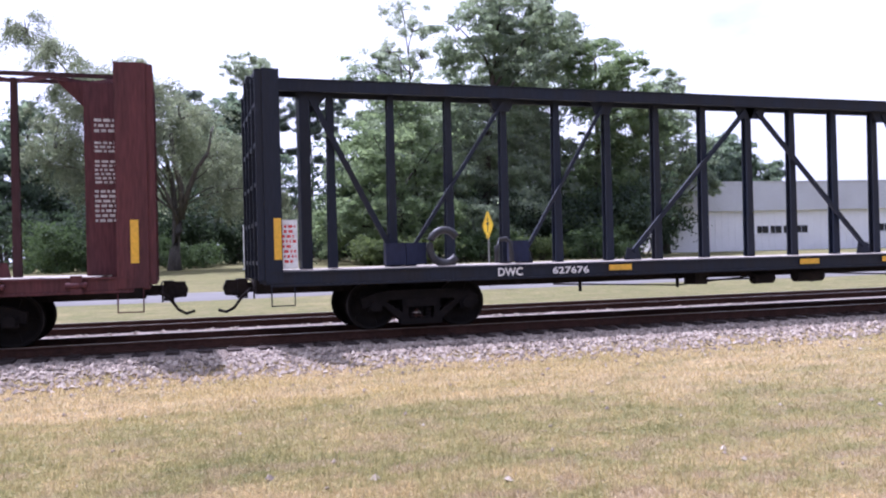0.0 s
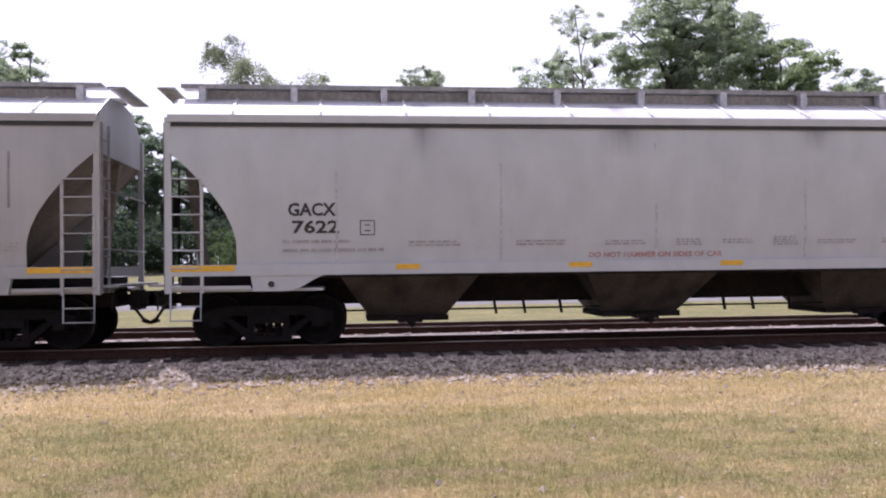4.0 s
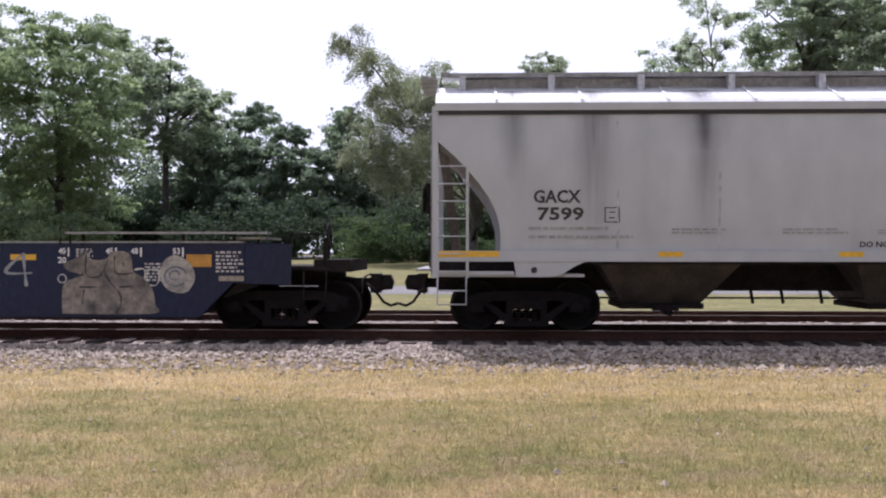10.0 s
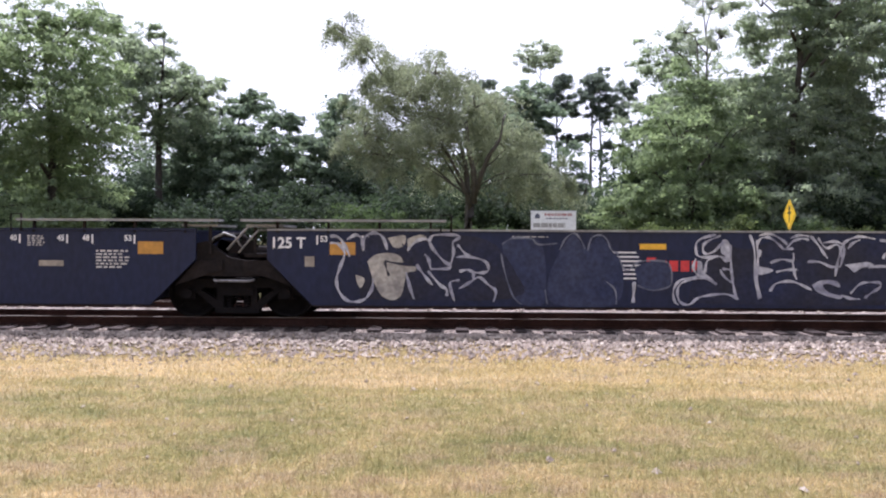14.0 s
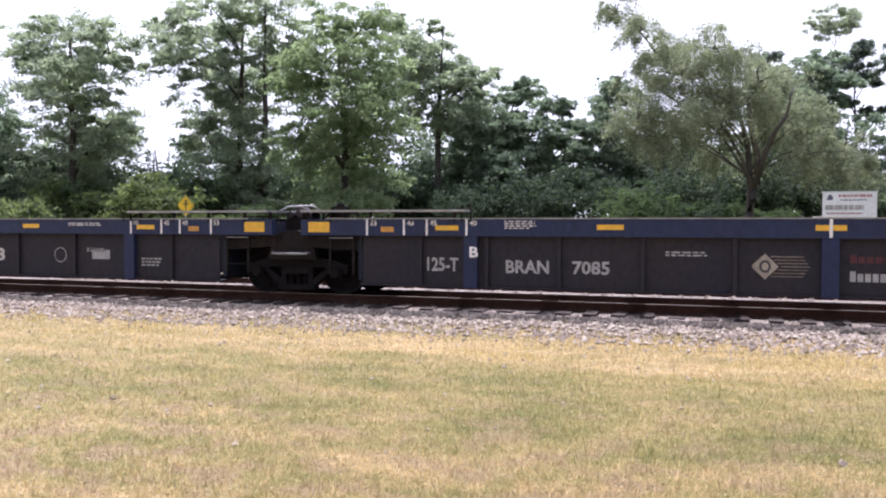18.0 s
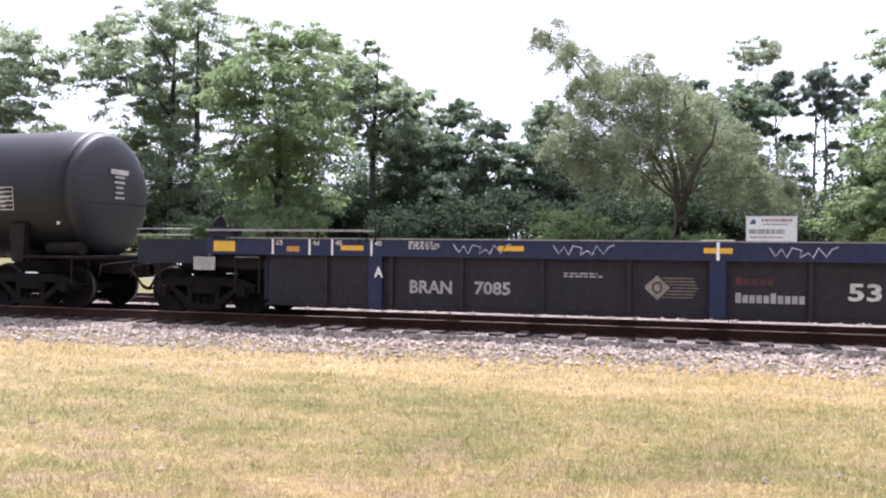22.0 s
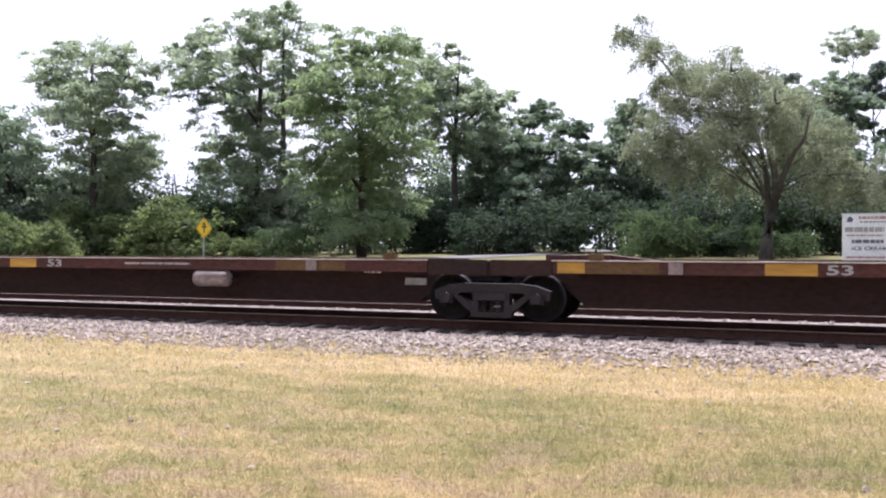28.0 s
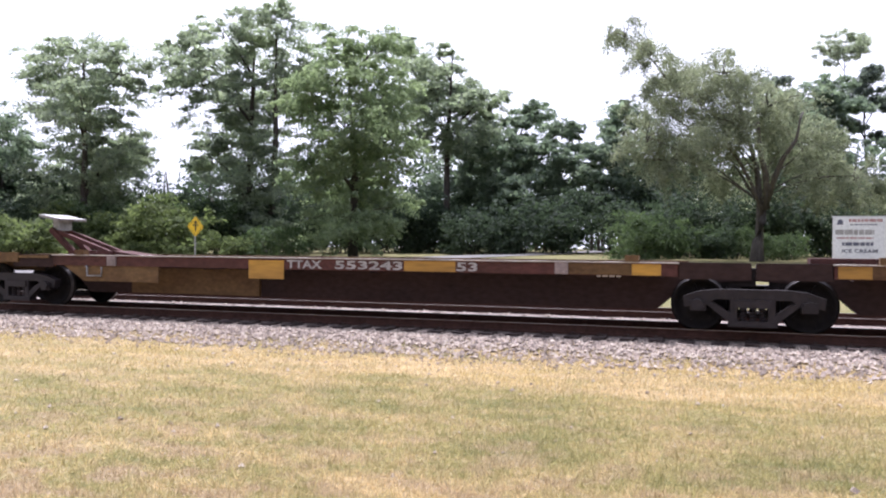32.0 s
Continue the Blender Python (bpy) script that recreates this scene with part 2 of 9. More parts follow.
M_FADED = surface("faded pale lettering", (0.63, 0.6, 0.555), (0.33, 0.315, 0.3), 0.6, coarse=3.0, amount=0.7, bump=0.02)
M_GREYLET = surface("grey stencilling", (0.3, 0.2925, 0.285), (0.45, 0.435, 0.42), 0.6, coarse=6.0, amount=0.6, bump=0.02)
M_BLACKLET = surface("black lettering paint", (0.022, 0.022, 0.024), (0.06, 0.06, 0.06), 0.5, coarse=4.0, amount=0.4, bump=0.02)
M_YELLOW = surface("yellow reflector sheet", (0.78, 0.44, 0.025), (0.62, 0.36, 0.05), 0.45, coarse=4.0, amount=0.4, bump=0.02)
M_ORANGE = surface("dull orange reflector sheet", (0.55, 0.27, 0.04), (0.34, 0.18, 0.05), 0.5, coarse=4.0, amount=0.5, bump=0.02)
M_REDLET = surface("red lettering paint", (0.63, 0.045, 0.045), (0.39, 0.045, 0.045), 0.5, coarse=4.0, amount=0.5, bump=0.02)
M_CHALK = surface("pale spray paint", (0.54, 0.54, 0.57), (0.18, 0.18, 0.24), 0.7, coarse=2.0, amount=0.95, bump=0.02)
M_FAINT = surface("worn faint spray paint", (0.195, 0.2025, 0.24), (0.075, 0.0825, 0.1275), 0.7, coarse=2.5, amount=0.9, bump=0.02)
M_CHALKY = surface("thin chalky spray paint", (0.36, 0.37, 0.37), (0.16, 0.165, 0.18), 0.7, coarse=2.5, amount=0.8, bump=0.02)
M_VEIL = surface("thin veil of old spray paint", (0.042, 0.050, 0.092), (0.028, 0.036, 0.080), 0.65, coarse=1.6, amount=0.9, bump=0.02, spec=0.3)
M_NIGHT = surface("dark sprayed ground", (0.022, 0.022, 0.034), (0.020, 0.025, 0.060), 0.65, coarse=1.2, amount=0.9, bump=0.02, spec=0.3)
M_DISC = surface("mottled pale spray paint", (0.46, 0.43, 0.37), (0.16, 0.15, 0.14), 0.7, coarse=2.4, amount=0.9, bump=0.02)
M_TANWORN = surface("worn mottled tan spray paint", (0.27, 0.235, 0.19), (0.085, 0.076, 0.072), 0.7, coarse=3.0, amount=0.95, bump=0.02)
M_TANLET = surface("tan spray paint", (0.36, 0.315, 0.25), (0.165, 0.145, 0.125), 0.7, coarse=2.0, amount=0.7, bump=0.02)
M_GALV = surface("galvanised grating", (0.34, 0.34, 0.33), (0.18, 0.17, 0.16), 0.5, metal=0.5, coarse=4.0, amount=0.6)
M_PLANK = surface("bleached deck boards", (0.46, 0.41, 0.35), (0.26, 0.22, 0.18), 0.85, coarse=1.5, fine=22, amount=0.7, bump=0.4)
M_SIGNWHITE = surface("white painted sign board", (0.76, 0.77, 0.78), (0.60, 0.60, 0.6), 0.5, coarse=1.5, amount=0.4, bump=0.03)
M_SIGNINK = surface("weathered navy sign paint", (0.085, 0.090, 0.135), (0.17, 0.175, 0.22), 0.6, coarse=5.0, amount=0.6, bump=0.02)
M_SIGNYEL = surface("yellow sign sheeting", (0.80, 0.52, 0.012), (0.68, 0.42, 0.02), 0.4, coarse=2.0, amount=0.3, bump=0.02)
M_WALLMETAL = surface("white ribbed metal cladding", (0.86, 0.87, 0.89), (0.74, 0.75, 0.77), 0.5, coarse=0.5, amount=0.4, bump=0.03)
M_FASCIA = surface("grey-white roof cladding", (0.60, 0.62, 0.66), (0.48, 0.49, 0.52), 0.5, coarse=0.5, amount=0.5, bump=0.03)
M_GLASS = surface("dark window glass", (0.012, 0.014, 0.016), (0.02, 0.02, 0.02), 0.08, coarse=1.0, amount=0.2, bump=0.0)
M_BARK = surface("grey-brown bark", (0.070, 0.058, 0.048), (0.036, 0.030, 0.025), 0.95, coarse=2.5, fine=14, amount=0.8, bump=0.8, stretch=(2, 2, 0.5))
M_BARKPALE = surface("pale grey-brown bark", (0.112, 0.101, 0.087), (0.058, 0.051, 0.044), 0.95, coarse=2.5, fine=14, amount=0.8, bump=0.8, stretch=(2, 2, 0.5))
M_ROADPALE = surface("grey worn road surface", (0.165, 0.158, 0.148), (0.125, 0.120, 0.112), 0.9, coarse=0.4, fine=25, amount=0.6, bump=0.2)
F_LEAFY = foliage("mid green leaves", (0.1836, 0.2102, 0.1925), (0.3418, 0.3907, 0.2956), 0.64)
F_BRIGHT = foliage("fresh green leaves", (0.1397, 0.1816, 0.1234), (0.2788, 0.3362, 0.2035), 0.62)
F_DARK = foliage("dark green leaves", (0.1172, 0.1560, 0.1308), (0.2384, 0.2920, 0.2224), 0.55)
F_GREY = foliage("dusty grey-green leaves", (0.129, 0.142, 0.106), (0.310, 0.337, 0.248), 0.51)
# the shade below the canopy is put into this dark leaf colour
F_SHADE = foliage("deep green undergrowth leaves with tree shade", (0.0404, 0.0590, 0.0403), (0.0687, 0.0950, 0.0632), 0.42)
F_THICK = foliage("mid green shrub leaves", (0.050, 0.078, 0.038), (0.100, 0.140, 0.068), 0.42)
F_WISP = foliage("thin pale leaves", (0.24, 0.27, 0.235), (0.42, 0.45, 0.39), 0.66)
F_PINE = foliage("blue-green pine needles", (0.125, 0.150, 0.145), (0.205, 0.240, 0.215), 0.55)
F_BUSH = foliage("yellow-green shrub leaves", (0.062, 0.086, 0.040), (0.170, 0.208, 0.092), 0.48)


def lawn(name, blades=False):
    """Mown grass that has dried to straw in patches and long bands; blades share the ground's colours."""
    m, nt, n, l, b = nodes_of(name)
    co = n.new("ShaderNodeTexCoord")

    def maths(op, *args):
        q = n.new("ShaderNodeMath")
        q.operation = op
        for k, v in enumerate(args):
            if isinstance(v, (int, float)):
                q.inputs[k].default_value = v
            else:
                l.new(v, q.inputs[k])
        return q.outputs[0]

    def noise_at(scale, detail, shift=0.0):
        mp, q = n.new("ShaderNodeMapping"), n.new("ShaderNodeTexNoise")
        mp.inputs["Scale"].default_value, mp.inputs["Location"].default_value = scale, (shift, shift * 0.7, 0)
        q.inputs["Scale"].default_value, q.inputs["Detail"].default_value = 1.0, detail
        l.new(co.outputs["Object"], mp.inputs["Vector"])
        l.new(mp.outputs["Vector"], q.inputs["Vector"])
        return q.outputs["Fac"]

    sep = n.new("ShaderNodeSeparateXYZ")
    l.new(co.outputs["Object"], sep.inputs[0])
    # greener strip along the middle of the lawn, drier towards the ballast
    strip = n.new("ShaderNodeValToRGB")
    q = strip.color_ramp.elements
    q[0].position, q[0].color = 0.0, (0.52, 0.52, 0.52, 1)
    q[1].position, q[1].color = 1.0, (0.08, 0.08, 0.08, 1)
    for at, val in ((0.12, 0.54), (0.20, 0.34), (0.27, 0.42), (0.36, 0.66), (0.50, 0.62), (0.70, 0.16), (0.95, 0.10)):
        w = q.new(at)
        w.color = (val, val, val, 1)
    way = n.new("ShaderNodeMapRange")
    way.inputs["From Min"].default_value, way.inputs["From Max"].default_value = 3.0, 24.0
    l.new(maths("MULTIPLY_ADD", noise_at((0.15, 0.3, 1), 3, 5.0), 3.0, maths("SUBTRACT", sep.outputs["Y"], 1.5)), way.inputs["Value"])
    l.new(way.outputs["Result"], strip.inputs["Fac"])
    total = maths("MULTIPLY_ADD", noise_at((0.10, 0.6, 1), 3), 0.45, maths("MULTIPLY_ADD", noise_at((0.8, 1.7, 1), 6, 3.0), 1.0, maths("MULTIPLY_ADD", noise_at((7.0, 9.0, 1), 4, 9.0), 0.85, maths("MULTIPLY", strip.outputs["Color"], 0.85))))
    total = maths("SUBTRACT", total, 1.095)
    if blades:
        geo = n.new("ShaderNodeNewGeometry")
        total = maths("MULTIPLY_ADD", geo.outputs["Random Per Island"], 0.16, maths("SUBTRACT", total, 0.08))
    ramp = n.new("ShaderNodeValToRGB")
    e = ramp.color_ramp.elements
    e[0].position, e[0].color = 0.10, (0.165, 0.162, 0.066, 1)
    e[1].position, e[1].color = 0.82, (0.415, 0.332, 0.186, 1)
    for at, col in ((0.36, (0.240, 0.213, 0.092)), (0.50, (0.300, 0.247, 0.122)), (0.64, (0.350, 0.277, 0.145))):
        k = e.new(at)
        k.color = (*col, 1)
    l.new(total, ramp.inputs["Fac"])
    v = n.new("ShaderNodeMapRange")
    if blades:
        v.inputs["To Min"].default_value, v.inputs["To Max"].default_value = 1.18, 2.08
        wn = n.new("ShaderNodeTexWhiteNoise")
        wn.noise_dimensions = "1D"
        l.new(geo.outputs["Random Per Island"], wn.inputs["W"])
        l.new(wn.outputs["Value"], v.inputs["Value"])
    else:
        fine = noise_at((38, 38, 38), 4)
        v.inputs["To Min"].default_value, v.inputs["To Max"].default_value = 0.57, 1.18
        v.inputs["From Min"].default_value, v.inputs["From Max"].default_value = 0.3, 0.7
        l.new(fine, v.inputs["Value"])
    mul = n.new("ShaderNodeVectorMath")
    mul.operation = "SCALE"
    # worn spots where the thatch shows
    bare, thatch = n.new("ShaderNodeMapRange"), n.new("ShaderNodeMix")
    bare.interpolation_type = "SMOOTHSTEP"
    bare.inputs["From Min"].default_value, bare.inputs["From Max"].default_value = 0.48, 0.62
    bare.inputs["To Max"].default_value = 0.85
    l.new(noise_at((1.9, 2.8, 1), 8, 21.0), bare.inputs["Value"])
    thatch.data_type = "RGBA"
    thatch.inputs["B"].default_value = (0.290, 0.224, 0.138, 1)
    trod = n.new("ShaderNodeMapRange")
    trod.inputs["From Min"].default_value, trod.inputs["From Max"].default_value = 5.0, 9.5
    trod.inputs["To Min"].default_value, trod.inputs["To Max"].default_value = 1.0, 0.3
    l.new(sep.outputs["Y"], trod.inputs["Value"])
    l.new(maths("MULTIPLY", bare.outputs["Result"], trod.outputs["Result"]), thatch.inputs["Factor"])
    l.new(ramp.outputs["Color"], thatch.inputs["A"])
    # golden patches in the driest strip, by the ballast
    gold, gilt, edge = n.new("ShaderNodeMapRange"), n.new("ShaderNodeMix"), n.new("ShaderNodeMapRange")
    gold.interpolation_type = edge.interpolation_type = "SMOOTHSTEP"
    gold.inputs["From Min"].default_value, gold.inputs["From Max"].default_value = 0.46, 0.64
    gold.inputs["To Max"].default_value = 0.42
    l.new(noise_at((0.5, 1.3, 1), 5, 33.0), gold.inputs["Value"])
    edge.inputs["From Min"].default_value, edge.inputs["From Max"].default_value = 5.2, 3.2
    l.new(maths("ABSOLUTE", maths("SUBTRACT", sep.outputs["Y"], 14.0)), edge.inputs["Value"])
    gilt.data_type = "RGBA"
    gilt.inputs["B"].default_value = (0.295, 0.236, 0.085, 1)
    l.new(maths("MULTIPLY", gold.outputs["Result"], edge.outputs["Result"]), gilt.inputs["Factor"])
    l.new(thatch.outputs["Result"], gilt.inputs["A"])
    l.new(gilt.outputs["Result"], mul.inputs[0])
    l.new(v.outputs["Result"], mul.inputs["Scale"])
    l.new(mul.outputs[0], b.inputs["Base Color"])
    b.inputs["Roughness"].default_value = 0.95
    b.inputs["Specular IOR Level"].default_value = 0.15
    if blades:
        tr, ms = n.new("ShaderNodeBsdfTranslucent"), n.new("ShaderNodeMixShader")
        l.new(mul.outputs[0], tr.inputs["Color"])
        ms.inputs["Fac"].default_value = 0.5
        l.new(b.outputs["BSDF"], ms.inputs[1])
        l.new(tr.outputs["BSDF"], ms.inputs[2])
        l.new(ms.outputs["Shader"], n["Material Output"].inputs["Surface"])
    else:
        bp = n.new("ShaderNodeBump")
        bp.inputs["Strength"].default_value, bp.inputs["Distance"].default_value = 0.5, 0.03
        l.new(fine, bp.inputs["Height"])
        l.new(bp.outputs["Normal"], b.inputs["Normal"])
    return m


M_LAWN = lawn("dry mown lawn")
F_BLADE = lawn("straw and green grass blades", True)
M_OLDYELLOW = surface("dulled yellow paint", (0.51, 0.2775, 0.033), (0.24, 0.1275, 0.03), 0.7, coarse=1.5, amount=0.7, stretch=LONG)
M_GRAVEL = surface("ballast bed", (0.30, 0.248, 0.212), (0.18, 0.144, 0.120), 0.95, coarse=1.2, fine=30, amount=0.6, bump=0.9, speck=(22.0, 0.85))


def streaked(name, base, worn, dirt, cover):
    """Grey car paint with grime that has run down in uneven streaks."""
    m = surface(name, base, worn, 0.45, coarse=0.4, fine=2.4, amount=0.25, bump=0.02, stretch=(0.8, 0.8, 0.45))
    n, l = m.node_tree.nodes, m.node_tree.links
    b = n["Principled BSDF"]
    old = b.inputs["Base Color"].links[0].from_socket
    co, info = n.new("ShaderNodeTexCoord"), n.new("ShaderNodeObjectInfo")
    add = n.new("ShaderNodeVectorMath")
    add.operation = "ADD"
    l.new(co.outputs["Object"], add.inputs[0])
    l.new(info.outputs["Random"], add.inputs[1])
    fac = None
    for scale, lo, hi in (((2.6, 0.3, 0.10), 0.56, 0.74), ((9.0, 0.3, 0.28), 0.55, 0.80)):
        mp, nz, rg = n.new("ShaderNodeMapping"), n.new("ShaderNodeTexNoise"), n.new("ShaderNodeMapRange")
        mp.inputs["Scale"].default_value = scale
        nz.inputs["Scale"].default_value, nz.inputs["Detail"].default_value = 1.0, 5
        rg.inputs["From Min"].default_value, rg.inputs["From Max"].default_value = lo, hi
        rg.inputs["To Max"].default_value = cover
        l.new(add.outputs[0], mp.inputs["Vector"])
        l.new(mp.outputs["Vector"], nz.inputs["Vector"])
        l.new(nz.outputs["Fac"], rg.inputs["Value"])
        if fac is None:
            fac = rg.outputs["Result"]
        else:
            mx = n.new("ShaderNodeMath")
            mx.operation = "MAXIMUM"
            l.new(fac, mx.inputs[0])
            l.new(rg.outputs["Result"], mx.inputs[1])
            fac = mx.outputs[0]
    mix = n.new("ShaderNodeMix")
    mix.data_type = "RGBA"
    mix.inputs["B"].default_value = rgba(dirt)
    l.new(fac, mix.inputs["Factor"])
    l.new(old, mix.inputs["A"])
    l.new(mix.outputs["Result"], b.inputs["Base Color"])
    return m


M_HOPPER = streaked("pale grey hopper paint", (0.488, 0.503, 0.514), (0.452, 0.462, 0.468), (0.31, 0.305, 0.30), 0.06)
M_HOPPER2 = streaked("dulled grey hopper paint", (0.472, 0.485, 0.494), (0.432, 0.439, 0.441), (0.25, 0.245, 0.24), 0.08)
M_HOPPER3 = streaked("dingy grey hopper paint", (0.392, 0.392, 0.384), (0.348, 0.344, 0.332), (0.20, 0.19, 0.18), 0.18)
M_SEAM = surface("grimy weld seam", (0.285, 0.285, 0.3), (0.18, 0.1725, 0.165), 0.7, coarse=1.2, amount=0.8, stretch=(0.9, 0.9, 0.75))
M_RESERVOIR = surface("dark dusty reservoir paint", (0.105, 0.082, 0.084), (0.050, 0.040, 0.042), 0.6, coarse=2.0, amount=0.8)
M_RESPALE = surface("dusty pinkish reservoir paint", (0.29, 0.232, 0.215), (0.155, 0.120, 0.110), 0.65, coarse=2.0, amount=0.8)


def stain(name, colour, strength):
    """Grime run down a side: strongest at the top and along its middle, broken up, with no hard edge."""
    m, nt, n, l, b = nodes_of(name)
    co, sep = n.new("ShaderNodeTexCoord"), n.new("ShaderNodeSeparateXYZ")
    l.new(co.outputs["Generated"], sep.inputs[0])

    def maths(op, *args):
        q = n.new("ShaderNodeMath")
        q.operation, q.use_clamp = op, op == "MULTIPLY"
        for k, v in enumerate(args):
            if isinstance(v, (int, float)):
                q.inputs[k].default_value = v
            else:
                l.new(v, q.inputs[k])
        return q.outputs[0]

    side = maths("POWER", maths("SUBTRACT", 1.0, maths("ABSOLUTE", maths("MULTIPLY_ADD", sep.outputs["X"], 2.0, -1.0))), 1.4)
    down = maths("POWER", sep.outputs["Z"], 0.9)
    mp, nz = n.new("ShaderNodeMapping"), n.new("ShaderNodeTexNoise")
    mp.inputs["Scale"].default_value = (14, 1, 0.8)
    nz.inputs["Scale"].default_value, nz.inputs["Detail"].default_value = 1.0, 5
    l.new(co.outputs["Object"], mp.inputs["Vector"])
    l.new(mp.outputs["Vector"], nz.inputs["Vector"])
    fac = maths("MULTIPLY", maths("MULTIPLY", side, down), maths("MULTIPLY", nz.outputs["Fac"], 1.9 * strength))
    b.inputs["Base Color"].default_value, b.inputs["Roughness"].default_value = rgba(colour), 0.85
    clear, mix = n.new("ShaderNodeBsdfTransparent"), n.new("ShaderNodeMixShader")
    l.new(fac, mix.inputs["Fac"])
    l.new(clear.outputs["BSDF"], mix.inputs[1])
    l.new(b.outputs["BSDF"], mix.inputs[2])
    l.new(mix.outputs["Shader"], n["Material Output"].inputs["Surface"])
    return m


M_STAIN = stain("dark grime run", (0.075, 0.072, 0.078), 0.40)
M_SEAMPALE = surface("painted weld seam", (0.48, 0.483, 0.507), (0.42, 0.42, 0.435), 0.6, coarse=1.2, amount=0.8, stretch=(0.9, 0.9, 0.75))
M_HANDBRAKE = surface("rust-red hand brake paint", (0.105, 0.048, 0.030), (0.17, 0.095, 0.062), 0.8, coarse=6.0, amount=0.7)
M_REDFADE = surface("faded red lettering", (0.405, 0.18, 0.1725), (0.45, 0.33, 0.3225), 0.6, coarse=4.0, amount=0.8, bump=0.02)

# ---- mesh tools ----
class Shape:
    """Collects simple solids into one mesh."""

    def __init__(self):
        self.v, self.f, self.s = [], [], []

    def add(self, verts, faces, smooth=False):
        k = len(self.v)
        self.v += [tuple(p) for p in verts]
        self.f += [tuple(i + k for i in q) for q in faces]
        self.s += [smooth] * len(faces) if isinstance(smooth, bool) else list(smooth)
        return self

    def box(self, x0, x1, y0, y1, z0, z1):
        p = [(x, y, z) for z in (z0, z1) for y in (y0, y1) for x in (x0, x1)]
        return self.add(p, [(0, 2, 3, 1), (4, 5, 7, 6), (0, 1, 5, 4), (2, 6, 7, 3), (0, 4, 6, 2), (1, 3, 7, 5)])

    def prism(self, poly, y0, y1):
        """A polygon in x and z, drawn anticlockwise as seen from -y, drawn out along y."""
        k = len(poly)
        p = [(x, y0, z) for x, z in poly] + [(x, y1, z) for x, z in poly]
        return self.add(p, [tuple(range(k)), tuple(range(2 * k - 1, k - 1, -1))] + [(i, i + k, (i + 1) % k + k, (i + 1) % k) for i in range(k)])

    def bar(self, a, b, w, d=None):
        """A square bar from a to b, w wide and d deep."""
        a, b, d = Vector(a), Vector(b), d or w
        t = (b - a).normalized()
        side = t.cross(Vector((0, 1, 0)))
        side = side.normalized() if side.length > 1e-3 else Vector((1, 0, 0))
        up = side.cross(t).normalized()
        p = [q + side * (w / 2 * i) + up * (d / 2 * j) for q in (a, b) for i, j in ((-1, -1), (1, -1), (1, 1), (-1, 1))]
        return self.add(p, [(0, 1, 2, 3), (7, 6, 5, 4), (0, 4, 5, 1), (1, 5, 6, 2), (2, 6, 7, 3), (3, 7, 4, 0)])

    def tube(self, path, radii, n=8, caps=True):
        path = [Vector(p) for p in path]
        radii = radii if isinstance(radii, (list, tuple)) else [radii] * len(path)
        verts, faces = [], []
        for i, p in enumerate(path):
            t = (path[min(i + 1, len(path) - 1)] - path[max(i - 1, 0)]).normalized()
            a = t.orthogonal().normalized() if abs(t.z) > 0.95 else t.cross(Vector((0, 0, 1))).normalized()
            c = t.cross(a)
            verts += [p + (a * math.cos(2 * math.pi * j / n) + c * math.sin(2 * math.pi * j / n)) * radii[i] for j in range(n)]
        for i in range(len(path) - 1):
            faces += [(i * n + j, i * n + (j + 1) % n, (i + 1) * n + (j + 1) % n, (i + 1) * n + j) for j in range(n)]
        smooth = [True] * len(faces)
        if caps:
            faces += [tuple(range(n - 1, -1, -1)), tuple(range((len(path) - 1) * n, len(path) * n))]
            smooth += [False, False]
        return self.add(verts, faces, smooth)

    def lathe(self, profile, axis="y", n=24, at=(0, 0, 0)):
        """Pairs of (place along the axis, radius), turned round it."""
        verts, faces = [], []
        for h, r in profile:
            for j in range(n):
                c, s = math.cos(2 * math.pi * j / n) * r, math.sin(2 * math.pi * j / n) * r
                q = {"x": (h, c, s), "y": (s, h, c), "z": (c, s, h)}[axis]
                verts.append((q[0] + at[0], q[1] + at[1], q[2] + at[2]))
        for i in range(len(profile) - 1):
            faces += [(i * n + j, i * n + (j + 1) % n, (i + 1) * n + (j + 1) % n, (i + 1) * n + j) for j in range(n)]
        smooth = [True] * len(faces)
        faces += [tuple(range(n - 1, -1, -1)), tuple(range((len(profile) - 1) * n, len(profile) * n))]
        return self.add(verts, faces, smooth + [False, False])

    def sheet(self, grid, smooth=True):
        """Rows of points, joined into a skin."""
        w = len(grid[0])
        return self.add([p for row in grid for p in row], [(i * w + j, i * w + j + 1, (i + 1) * w + j + 1, (i + 1) * w + j) for i in range(len(grid) - 1) for j in range(w - 1)], smooth)

    def ribbon(self, pts, w, y):
        """A flat painted stroke through points in x and z, in the plane y."""
        q = [Vector((a, 0, b)) for a, b in pts]
        side = []
        for i in range(len(q)):
            t = (q[min(i + 1, len(q) - 1)] - q[max(i - 1, 0)]).normalized()
            side.append(Vector((-t.z, 0, t.x)) * (w / 2))
        v = [(p + s * k) + Vector((0, y, 0)) for p, s in zip(q, side) for k in (-1, 1)]
        return self.add(v, [(2 * i, 2 * i + 2, 2 * i + 3, 2 * i + 1) for i in range(len(q) - 1)])

    def mesh(self, name, material, fix=True):
        me = bpy.data.meshes.new(name)
        me.from_pydata(self.v, [], self.f)
        me.polygons.foreach_set("use_smooth", self.s)
        if fix:
            bm = bmesh.new()
            bm.from_mesh(me)
            bmesh.ops.recalc_face_normals(bm, faces=bm.faces)
            bm.to_mesh(me)
            bm.free()
        me.materials.append(material)
        me.update()
        return me


